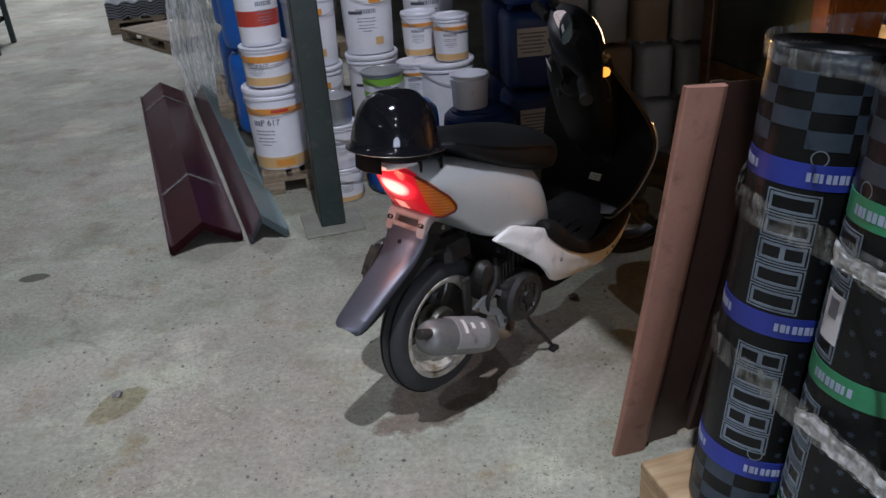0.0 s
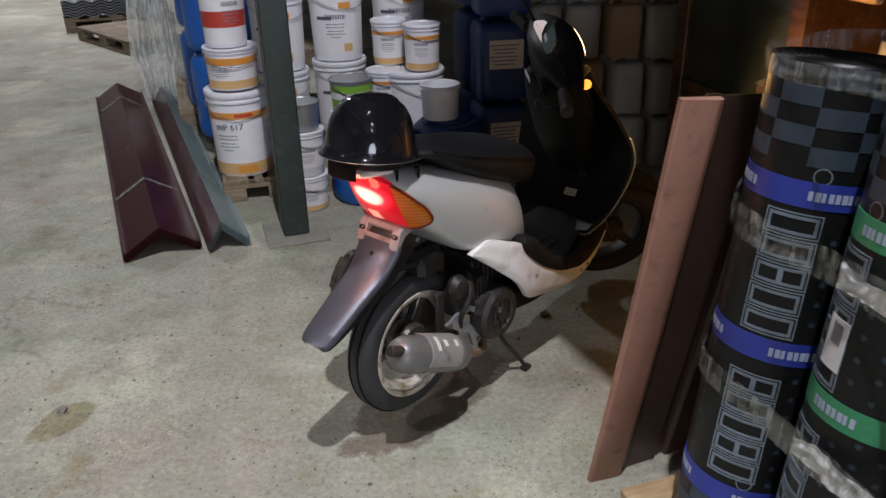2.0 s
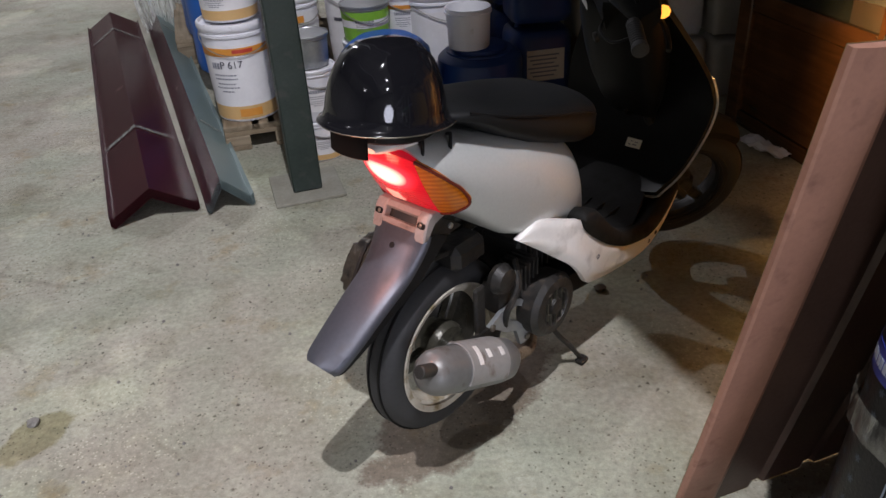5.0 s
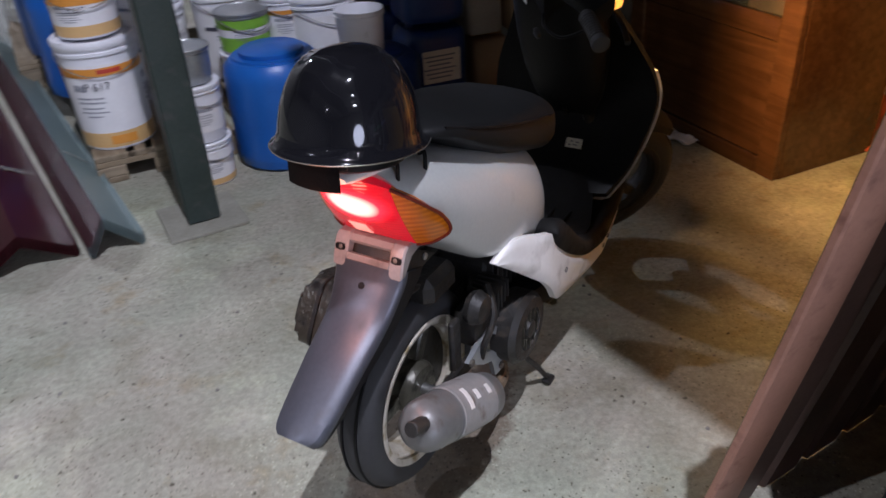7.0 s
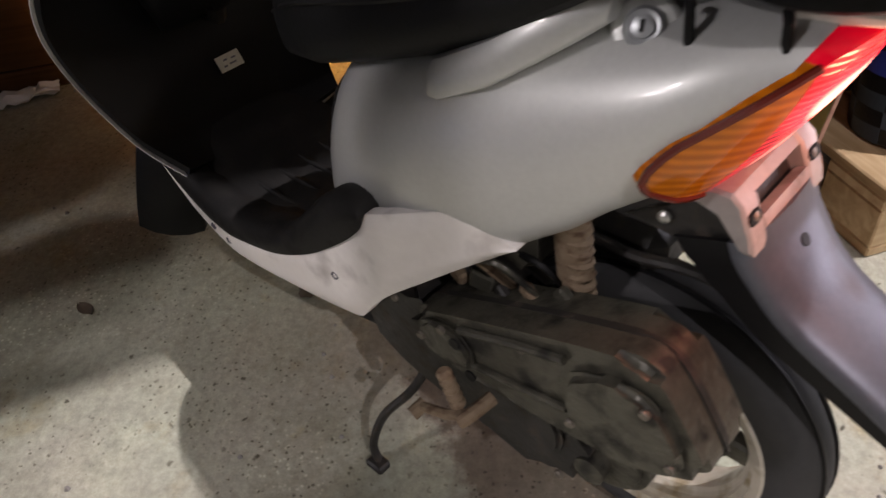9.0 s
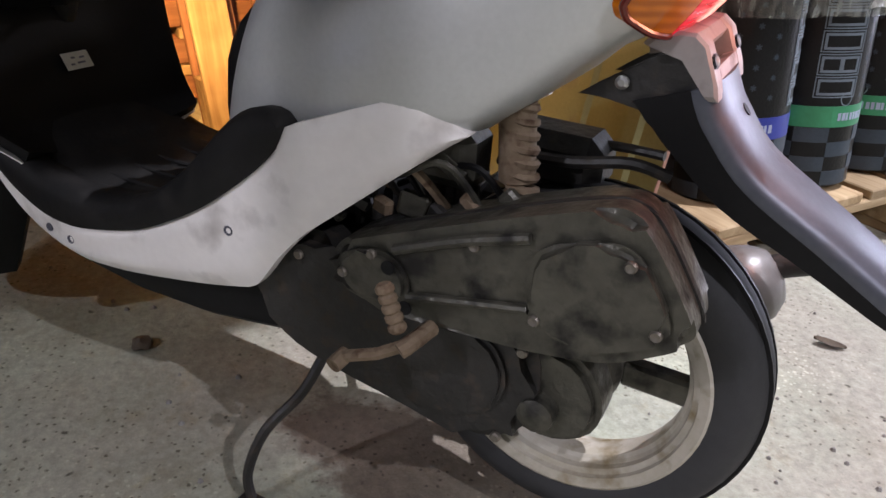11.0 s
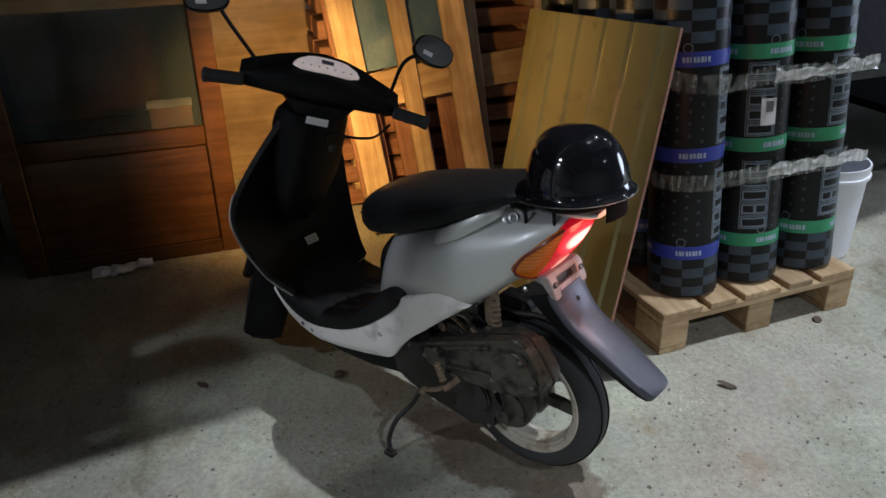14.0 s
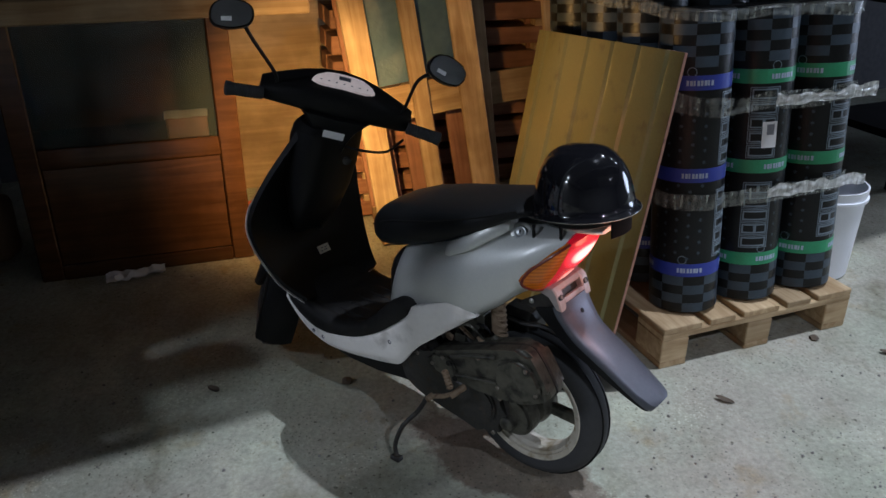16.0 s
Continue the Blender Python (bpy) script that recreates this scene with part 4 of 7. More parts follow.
LOBE_LOW = spline([(x, 0, z) for x, z in ((0.336, 0.472), (0.345, 0.451), (0.365, 0.428), (0.398, 0.399), (0.440, 0.366), (0.486, 0.338), (0.535, 0.314), (0.590, 0.297), (0.648, 0.285), (0.704, 0.285), (0.760, 0.309), (0.792, 0.340))], 3)


def run(points, n):
    """The same line with n even steps."""
    at = [0.0]
    for a, c in zip(points, points[1:]):
        at.append(at[-1] + (c - a).length)
    out, k = [], 0
    for i in range(n + 1):
        d = at[-1] * i / n
        while k < len(points) - 2 and at[k + 1] < d:
            k += 1
        out.append(points[k].lerp(points[k + 1], (d - at[k]) / max(1e-9, at[k + 1] - at[k])))
    return out


FLOOR = ((0.40, 0.39), (0.46, 0.355), (0.54, 0.328), (0.62, 0.320), (0.70, 0.330), (0.78, 0.366), (0.83, 0.415))


def floor_z(x):
    for (xa, za), (xb, zb) in zip(FLOOR, FLOOR[1:]):
        if x <= xb:
            return za + (zb - za) * max(0.0, (x - xa) / (xb - xa)) if x > xa else za + (xa - x) * 0.9
    return FLOOR[-1][1]


def floor_w(x):
    return 0.148 - 0.32 * max(0.0, x - 0.60)


def skirt_y(x, z):
    flank = min(0.153, 0.117 + 0.22 * max(0.0, x - 0.153))
    return flank - 0.12 * max(0.0, 0.33 - z) - 0.10 * max(0.0, x - 0.64)


for sgn in (1, -1):
    dx, dz, wide = (0.0, 0.0, 0.0) if sgn > 0 else (0.014, -0.016, 0.010)
    rows = []
    for a, c in zip(run(SKIRT_TOP, 60), run(SKIRT_LOW, 60)):
        row = []
        for k in range(9):
            p = a.lerp(c, k / 8)
            crown = min(1.0, (a - c).length / 0.05) * 0.005 * (1 - (2 * k / 8 - 1) ** 6) + 0.0022 * math.exp(-((k / 8 - 0.72) / 0.10) ** 2)
            row.append(Vector((p.x + dx, sgn * (skirt_y(p.x, p.z) + wide + crown), p.z + dz)))
        rows.append(row + [Vector((v.x, v.y - sgn * 0.014, v.z)) for v in row[::-1]])
    skirt = sp("side_skirt", loft(rows), WHITE, "white side skirt with scuffs", sharp=50)
    for x, z in ((0.468, 0.292), (0.405, 0.350), (0.66, 0.262), (0.70, 0.266)):
        y = skirt_y(x, z) + wide + 0.005
        part("screw_hole", lathe([(0.0055, 0), (0.0055, 0.002), (0.002, 0.0005)], 10, axis="Y"), INK, skirt, m=pose(x + dx, sgn * (y - 0.001), z + dz, 0, 0, 0 if sgn > 0 else 180))
    rows = []
    for a, c in zip(run(LOBE_TOP, 44), run(LOBE_LOW, 44)):
        y0 = skirt_y(c.x, c.z) + wide + 0.006
        deep = min(a.z - 0.012, floor_z(a.x) + 0.004) if a.x > 0.44 else a.z - 0.02
        row = [(c.x, y0 - 0.016, c.z), (c.x, y0, c.z), (c.x * 0.6 + a.x * 0.4, y0 + 0.006, c.z * 0.6 + a.z * 0.4), (c.x * 0.15 + a.x * 0.85, y0 + 0.002, c.z * 0.15 + a.z * 0.85), (a.x, y0 - 0.012, a.z), (a.x, y0 - 0.030, a.z - 0.002), (a.x, 0.085, deep), (a.x, 0.075, deep - 0.03)]
        rows.append([Vector((x + dx, sgn * y, z + dz)) for x, y, z in row])
    sp("floor_side", loft(rows), MAT, "black floor edge, worn", sharp=60)
b = loft([[Vector((x, y * floor_w(x), z + (0.004 if abs(y) < 0.7 else 0))) for y in (-1, -0.67, -0.33, 0, 0.33, 0.67, 1)] + [Vector((x, y * floor_w(x), z - 0.05)) for y in (1, 0, -1)] for x, z in FLOOR])
sp("floorboard", b, MAT, "black ribbed floorboard")
b = bmesh.new()
for y in (-0.08, -0.04, 0.0, 0.04, 0.08):
    box(0.20, 0.008, 0.006, 0.002, (0.60, y, 0.326), b)
sp("floor_ribs", b, MAT)
# belly pan below the floor
b = loft([ring_yz(x, z, hy, hz, 16, 3) for x, z, hy, hz in ((0.33, 0.238, 0.08, 0.048), (0.40, 0.232, 0.10, 0.050), (0.50, 0.224, 0.11, 0.052), (0.60, 0.222, 0.11, 0.052), (0.70, 0.232, 0.105, 0.056), (0.76, 0.268, 0.095, 0.056), (0.80, 0.32, 0.08, 0.05))])
sp("belly_pan", b, BLACK, "black belly pan")
b = loft([ring_yz(x, z, hy, hz, 16, 3) for x, z, hy, hz in ((0.30, 0.46, 0.08, 0.06), (0.38, 0.46, 0.09, 0.09), (0.455, 0.46, 0.085, 0.10), (0.475, 0.45, 0.07, 0.09))])
sp("seat_box", b, BLACK, "black box under the seat")

# leg shield: black inner panel, white outer shell whose edge shows as a thin line
SHIELD = [  # x, z, half width
    (0.735, 0.335, 0.140), (0.790, 0.375, 0.166), (0.835, 0.440, 0.188), (0.862, 0.505, 0.203), (0.872, 0.560, 0.205), (0.862, 0.620, 0.192), (0.838, 0.690, 0.160), (0.806, 0.755, 0.128), (0.776, 0.805, 0.105), (0.758, 0.835, 0.092)]


def shield_rings(back, front, grow, bend):
    rings = []
    pts = spline([(x, hw, z) for x, z, hw in SHIELD], 4)
    for i, p in enumerate(pts):
        d = (pts[min(i + 1, len(pts) - 1)] - pts[max(i - 1, 0)])
        d = Vector((d.x, 0, d.z)).normalized()
        ahead = Vector((d.z, 0, -d.x))
        c = Vector((p.x, 0, p.z))
        hw = p.y + grow
        row = []
        for off, order in ((back, 1), (front, -1)):
            for k in range(15):
                u = -1 + 2 * k / 14
                u *= order
                edge = (abs(u) ** 3) * bend
                row.append(c + ahead * (off * (1 - 0.7 * u * u if off == front and front > 0.02 else 1) - edge) + Vector((0, u * hw, 0)))
        rings.append(row)
    return rings


sp("inner_panel", loft(shield_rings(-0.004, 0.012, 0.0, 0.022)), BLACK, "black inner leg panel")
sp("leg_shield", loft(shield_rings(0.013, 0.050, 0.005, 0.022)[:21]), WHITE, "white leg shield, edge showing as a thin line")
# glove box / steering column cover, sticker
b = loft([ring_xy(z, 0.0, hx, hy) for z, hy, hx in ((0.0, 0.060, 0.012), (0.06, 0.084, 0.040), (0.14, 0.098, 0.058), (0.22, 0.104, 0.064), (0.30, 0.104, 0.066), (0.335, 0.098, 0.062), (0.350, 0.082, 0.052))])
sp("column_cover", b, BLACK, "black steering column cover", m=pose(0.838, 0, 0.50, 0, -17, 0))
sp("sticker", box(0.002, 0.042, 0.024, 0.0006), STICKER, "small pale sticker with faint print", m=pose(0.815, -0.0195, 0.424, 0, 33, 0))
b = bmesh.new()
for y, z, w in ((-0.008, 0.003, 0.008), (0.006, 0.004, 0.006), (-0.004, -0.004, 0.012), (0.010, -0.005, 0.006)):
    box(0.001, w, 0.0025, at=(-0.0013, y, z), bm=b)
sp("sticker_print", b, GREYINK, m=pose(0.815, -0.0195, 0.424, 0, 33, 0))
sp("hook", tube([(0.83, 0, 0.50), (0.80, 0, 0.505), (0.795, 0, 0.52)], 0.005, 8), BLACK)

# engine and drive
CASE = smooth_outline([(0.288, 0.350), (0.278, 0.371), (0.243, 0.388), (0.126, 0.437), (0.045, 0.467), (0.016, 0.470), (-0.004, 0.455), (-0.032, 0.415), (-0.047, 0.388), (-0.044, 0.374), (-0.02, 0.356), (0.018, 0.336), (0.08, 0.324), (0.156, 0.318), (0.256, 0.314), (0.283, 0.330)], 3)
engine = sp("drive_case", slab(CASE, 0.07, 0.010, "Y", 0.118, seg=3), GRIME, "grimy aluminium drive case")
# the pulley bulge, a ridge along the top and a low web between them
bulge = smooth_outline([(0.082, 0.424), (0.035, 0.445), (0.008, 0.446), (-0.010, 0.428), (-0.030, 0.392), (-0.022, 0.374), (0.02, 0.352), (0.06, 0.348), (0.085, 0.372)], 3)
part("case_boss", slab(bulge, 0.016, 0.007, "Y", 0.158, seg=3), GRIME, engine, "domed bulge of the drive case")
part("case_boss", slab(smooth_outline([(0.272, 0.352), (0.262, 0.370), (0.225, 0.380), (0.200, 0.360), (0.205, 0.332), (0.255, 0.328)], 3), 0.012, 0.005, "Y", 0.156, seg=2), GRIME, engine)
part("case_rib", tube(spline([(0.215, 0.1555, 0.384), (0.15, 0.1565, 0.412), (0.09, 0.1565, 0.432)], 5), 0.005, 8), GRIME, engine)
part("case_rib", tube(spline([(0.20, 0.1545, 0.340), (0.15, 0.1555, 0.352), (0.085, 0.1555, 0.366)], 5), 0.0045, 8), GRIME, engine)
part("case_seam", slab([(x * 1.012 - 0.002, (z - 0.39) * 1.02 + 0.39) for x, z in CASE], 0.008, 0.002, "Y", 0.118), SOOT, engine, "dark joint of the case cover")
for x, z, y in ((0.265, 0.349, 0.161), (0.075, 0.364, 0.165), (0.006, 0.436, 0.165), (0.139, 0.409, 0.152), (-0.022, 0.384, 0.164), (0.235, 0.376, 0.160)):
    part("case_bolt", lathe([(0.0052, 0), (0.0052, 0.003), (0.0040, 0.0045), (0.0015, 0.0035)], 10, axis="Y"), BOLT, engine, m=pose(x, y, z))
for x, z in ((0.217, 0.368), (0.198, 0.332)):
    part("case_hole", lathe([(0.007, 0), (0.007, 0.002), (0.001, 0.0015)], 12, axis="Y"), BLACK, engine, m=pose(x, 0.1615, z))
b = slab(smooth_outline([(0.415, 0.272), (0.40, 0.325), (0.34, 0.355), (0.28, 0.345), (0.20, 0.335), (0.12, 0.325), (0.085, 0.302), (0.077, 0.240), (0.093, 0.203), (0.135, 0.178), (0.209, 0.190), (0.308, 0.206), (0.364, 0.226)], 3), 0.13, 0.014, "Y", 0.06, seg=2)
crank = sp("crankcase", b, SOOT, "oily black crankcase")
part("crank_cover", slab(smooth_outline([(0.20, 0.312), (0.165, 0.318), (0.12, 0.300), (0.105, 0.262), (0.12, 0.226), (0.16, 0.208), (0.20, 0.226), (0.215, 0.268)], 3), 0.012, 0.005, "Y", 0.129, seg=2), SOOT, crank)
for x, z in ((0.094, 0.302), (0.342, 0.329), (0.11, 0.196)):
    part("case_bolt", lathe([(0.0055, 0), (0.0055, 0.004), (0.004, 0.0055)], 10, axis="Y"), BOLT, crank, m=pose(x, 0.124, z))
b = slab(smooth_outline([(0.115, 0.30), (0.13, 0.235), (0.10, 0.205), (0.06, 0.200), (0.025, 0.222), (0.02, 0.262), (0.05, 0.30)], 3), 0.05, 0.008, "Y", 0.085)
lathe([(0.018, 0), (0.018, 0.02), (0.010, 0.024)], 12, b, "Y", m=pose(AX.x, 0.108, AX.z))
sp("reduction_case", b, GRIME, "grimy reduction case at the axle")
b = lathe([(0.012, -0.10), (0.012, 0.12)], 12, axis="Y", m=pose(*AX))
sp("axle", b, STEEL)
# cylinder, carburettor and hoses above the case
cylinder = sp("cylinder", box(0.13, 0.11, 0.085, 0.008, (0.345, 0.0, 0.355)), SOOT, "black finned cylinder")
for k in range(6):
    part("cooling_fin", box(0.006, 0.135, 0.10, 0.001, (0.29 + 0.02 * k, 0.0, 0.355)), SOOT, cylinder)
b = box(0.07, 0.06, 0.06, 0.012, (0.215, 0.055, 0.452))
lathe([(0.022, 0.0), (0.026, 0.02), (0.026, 0.05), (0.018, 0.06)], 14, b, m=pose(0.215, 0.065, 0.445))
lathe([(0.020, 0.0), (0.020, 0.07)], 14, b, "X", m=pose(0.23, 0.055, 0.455))
sp("carburettor", b, GRIME, "dusty carburettor")
rnd = random.Random(4)
for k in range(12):
    x0, y0 = 0.14 + 0.018 * k, 0.05 + 0.05 * rnd.random()
    b = tube(spline([(x0, y0, 0.40 + 0.02 * rnd.random()), (x0 + 0.03, y0 + 0.025, 0.44 + 0.03 * rnd.random()), (x0 + 0.08, y0 + 0.015, 0.43 + 0.03 * rnd.random()), (x0 + 0.13, y0 - 0.01, 0.40 + 0.02 * rnd.random())], 6), 0.0025 + 0.003 * rnd.random(), 6)
    sp("hose", b, (BLACK, GRIME, SOOT, RUST)[k % 4], "hose or wire above the engine")
sp("wire_tag", box(0.036, 0.002, 0.016, 0.0008), GRIME, "grey tag on the wires", m=pose(0.200, 0.088, 0.448, 0, -30, 0))
rnd2 = random.Random(9)
for k in range(7):
    sp("engine_bracket", box(0.02 + 0.02 * rnd2.random(), 0.012, 0.012 + 0.015 * rnd2.random(), 0.003), (GRIME, RUST, SOOT)[k % 3], m=pose(0.13 + 0.032 * k, 0.09 + 0.02 * rnd2.random(), 0.412 + 0.02 * rnd2.random() - 0.007 * k, 0, rnd2.uniform(-40, 40), rnd2.uniform(-20, 20)))
b = box(0.10, 0.07, 0.06, 0.015, (0.13, -0.02, 0.445))
sp("air_box", b, SOOT, "dusty black air box")
b = box(0.17, 0.20, 0.02, 0.006, (0.28, 0.0, 0.485))
sp("under_tray", b, BLACK)
# fan cover on the other side
b = lathe([(0.055, 0.0), (0.074, 0.01), (0.076, 0.05), (0.066, 0.062), (0.045, 0.064), (0.042, 0.058), (0.02, 0.058), (0.018, 0.066), (0.004, 0.067)], 28, axis="Y", m=pose(0.29, -0.085, 0.265, 0, 0, 180))
fan = sp("fan_cover", b, SOOT, "black round fan cover")
b = bmesh.new()
for k in range(10):
    a = 2 * math.pi * k / 10
    box(0.003, 0.006, 0.026, at=(0.29 + 0.032 * math.sin(a), -0.146, 0.265 + 0.032 * math.cos(a)), bm=b, m=None)
part("fan_blades", b, GRIME, fan)
b = box(0.085, 0.05, 0.08, 0.016, (0.195, -0.075, 0.335), seg=2)
lathe([(0.030, 0.0), (0.034, 0.012), (0.026, 0.030), (0.010, 0.034)], 16, b, "Y", m=pose(0.165, -0.085, 0.385, 0, 0, 180))
for k in range(5):
    box(0.004, 0.06, 0.07, 0.001, (0.225 + 0.014 * k, -0.075, 0.345), b)
sp("engine_side", b, SOOT, "dirty engine casting with cooling ribs")
# alloy arm that carries the muffler, with a three-cornered hole
outer = [(0.112, 0.296), (0.150, 0.312), (0.205, 0.316), (0.250, 0.286), (0.252, 0.236), (0.238, 0.186), (0.216, 0.188), (0.200, 0.236), (0.165, 0.254)]
hole = [(0.176, 0.292), (0.186, 0.300), (0.202, 0.302), (0.226, 0.284), (0.228, 0.258), (0.226, 0.240), (0.218, 0.244), (0.206, 0.258), (0.184, 0.272)]
b = loft([[Vector((x, y, z)) for (x, z), y in ((o, -0.108), (o, -0.098), (h, -0.098), (h, -0.108))] for o, h in zip(outer, hole)], cap=False, loop=True)
sp("muffler_arm", b, GREYTIN, "dusty alloy arm carrying the muffler", sharp=25)
for x, z in ((0.120, 0.293), (0.236, 0.200), (0.232, 0.290)):
    sp("arm_bolt", lathe([(0.008, 0), (0.008, 0.005), (0.005, 0.007)], 6, axis="Y", m=pose(0, 0, 0, 0, 0, 180)), BOLT, m=pose(x, -0.107, z))
hose = tube(spline([(0.22, -0.09, 0.40), (0.19, -0.12, 0.36), (0.16, -0.115, 0.31), (0.17, -0.10, 0.26)], 5), 0.007, 8)
sp("intake_hose", hose, SOOT, "bent black hose")
sp("engine_bracket", box(0.03, 0.012, 0.16, 0.004, (0.12, -0.075, 0.30)), SOOT)
sp("engine_bracket", box(0.16, 0.012, 0.035, 0.004, (0.10, -0.0785, 0.255)), SOOT)
# kick starter
b = tube(spline([(0.18, 0.165, 0.345), (0.185, 0.195, 0.342), (0.19, 0.205, 0.338)], 3), 0.008, 10)
tube([(0.188, 0.195, 0.340), (0.215, 0.198, 0.322), (0.252, 0.198, 0.305)], 0.006, 8, b)
tube([(0.252, 0.192, 0.305), (0.255, 0.210, 0.300)], 0.008, 10, b)
kick = sp("kick_starter", b, RUST, "rusty kick start lever", m=pose(-0.012, 0, -0.022))
b = bmesh.new()
for k in range(5):
    lathe([(0.006, 0), (0.0085, 0.003), (0.0085, 0.007), (0.006, 0.010)], 12, b, m=pose(0.195 + 0.0035 * k, 0.198, 0.352 + 0.0085 * k, 0, 22, 0))
part("folding_pedal", b, RUST, kick, "ridged rusty pedal")
# shock absorber
b = bmesh.new()
turns, pts = 11, []
for k in range(turns * 12 + 1):
    a, f = 2 * math.pi * k / 12, k / (turns * 12)
    pts.append((0.146 - 0.016 * f + 0.0128 * math.cos(a), 0.070 + 0.0128 * math.sin(a), 0.545 - 0.140 * f))
tube(pts, 0.0044, 6, b)
shock = sp("rear_shock", b, RUST, "muddy coil spring shock absorber")
part("damper", lathe([(0.010, 0.0), (0.010, 0.08), (0.017, 0.085), (0.017, 0.19)], 14), RUST, shock, m=pose(0.130, 0.070, 0.36, 0, 6, 0))
# exhaust
EX0, EX1 = Vector((-0.082, -0.122, 0.318)), Vector((0.140, -0.133, 0.214))
axis = (EX1 - EX0).normalized()
em = Matrix.Translation(EX0) @ axis.to_track_quat("Z", "Y").to_matrix().to_4x4()
L = (EX1 - EX0).length
muffler = sp("muffler", lathe([(0.006, -0.018), (0.022, -0.015), (0.037, -0.004), (0.044, 0.012), (0.0465, 0.035), (0.046, 0.07), (0.0475, 0.072), (0.0475, L - 0.05), (0.044, L - 0.02), (0.032, L), (0.02, L + 0.015)], 32), CAN, "grey painted muffler", m=em)
part("tail_pipe", lathe([(0.012, -0.045), (0.0135, -0.043), (0.0135, -0.005), (0.009, -0.005), (0.0095, -0.04)], 14), SOOT, muffler, "sooty tail pipe", Matrix.Translation((-0.012, 0.014, 0)))
b = loft([[Vector((0.0510 * math.cos(a), 0.0510 * math.sin(a), z)) for a in [radians(q) for q in range(-70, 71, 10)]] + [Vector((0.0480 * math.cos(a), 0.0480 * math.sin(a), z)) for a in [radians(q) for q in range(70, -71, -10)]] for z in (0.070, 0.185)])
shieldm = part("heat_shield", b, MUFFLER, muffler, "heat shield with slots", Matrix.Rotation(radians(128), 4, "Z"))
for z, wdt in ((0.095, 0.05), (0.125, 0.022), (0.165, 0.022)):
    part("shield_slot", loft([[Vector((0.0518 * math.cos(a), 0.0518 * math.sin(a), zz)) for a in (-wdt * 8, -wdt * 4, 0, wdt * 4, wdt * 8)] + [Vector((0.0505 * math.cos(a), 0.0505 * math.sin(a), zz)) for a in (wdt * 8, 0, -wdt * 8)] for zz in (z - 0.006, z + 0.006)]), WHITE, shieldm, "bright slot")
sp("exhaust_pipe", tube(spline([EX1, (0.26, -0.10, 0.15), (0.32, -0.05, 0.19), (0.36, 0, 0.30)], 6), 0.013, 10), RUST)
# centre stand
b = bmesh.new()
tube(spline([(0.325, 0.075, 0.225), (0.345, 0.115, 0.150), (0.375, 0.150, 0.100), (0.388, 0.168, 0.045), (0.380, 0.172, 0.010)], 5), 0.0062, 8, b)
tube(spline([(0.325, -0.075, 0.225), (0.36, -0.10, 0.130), (0.40, -0.115, 0.070), (0.438, -0.125, 0.010)], 5), 0.0062, 8, b)
tube([(0.325, -0.09, 0.225), (0.325, 0.09, 0.225)], 0.012, 8, b)
for x, y in ((0.380, 0.174), (0.438, -0.127)):
    box(0.03, 0.022, 0.014, 0.003, (x, y, 0.007), b)
sp("centre_stand", b, SOOT, "black tubular centre stand")

# steering: front wheel, fork and handlebar, turned to the right
# the body is a little longer than its parts were drawn
STRETCH = 1.022
for ob in scooter.children_recursive:
    up = ob.parent
    if ob.data is None or "wheel" in ob.name or (up and "wheel" in up.name) or (up and up.parent and "wheel" in up.parent.name):
        continue
    m = ob.matrix_basis.copy()
    while up is not scooter:
        m = up.matrix_basis @ m
        up = up.parent
    ob.data.transform(m.inverted() @ Matrix.Diagonal((STRETCH, 1, 1, 1)) @ m)
RAKE, TURN_R = 26.0, 42.5
HEAD = Vector((0.722, 0.0, 0.868))
steer = new("steering")
steer.parent = scooter
steer.matrix_basis = Matrix.Translation(HEAD) @ pose(0, 0, 0, 0, -RAKE, 0) @ pose(0, 0, 0, 0, 0, -TURN_R)


def st(name, bm, material, label="", m=None, sharp=35):
    return part(name, bm, material, steer, label, m, True, sharp)


FW = Vector((0.045, 0, -0.735))
st_m = pose(*FW)
wheel_parts(steer, st_m, paint=SOOT)
b = bmesh.new()
for y in (-0.062, 0.062):
    tube([(0.0, y * 0.8, -0.36), (0.01, y, -0.55), (0.03, y, -0.70), (0.045, y, -0.735)], 0.016, 10, b)
st("fork", b, SOOT, "black trailing fork")
arc = []
for k in range(16):
    a = radians(-95 + 150 * k / 15)
    arc.append([Vector((FW.x + r * math.sin(a), w, FW.z + r * math.cos(a))) for r, w in ((0.205, -0.058), (0.222, -0.054), (0.232, -0.03), (0.236, 0), (0.232, 0.03), (0.222, 0.054), (0.205, 0.058), (0.218, 0.048), (0.230, 0), (0.218, -0.048))])
st("front_fender", loft(arc), BLACK, "black front fender")
st("steering_stem", tube([(0, 0, -0.40), (0, 0, -0.02)], 0.022, 10), BLACK)
# handlebar shell
SHELL = [(sy * yy, zz, hx, hz) for sy, row in ((-1, ((0.200, -0.002, 0.024, 0.020), (0.18, 0.002, 0.032, 0.025), (0.15, 0.008, 0.040, 0.029), (0.10, 0.018, 0.054, 0.036), (0.05, 0.025, 0.062, 0.042))), (1, ((0.0, 0.027, 0.066, 0.045), (0.05, 0.025, 0.062, 0.042), (0.10, 0.018, 0.054, 0.036), (0.15, 0.008, 0.040, 0.029), (0.18, 0.002, 0.032, 0.025), (0.200, -0.002, 0.024, 0.020)))) for yy, zz, hx, hz in row]
rings = []
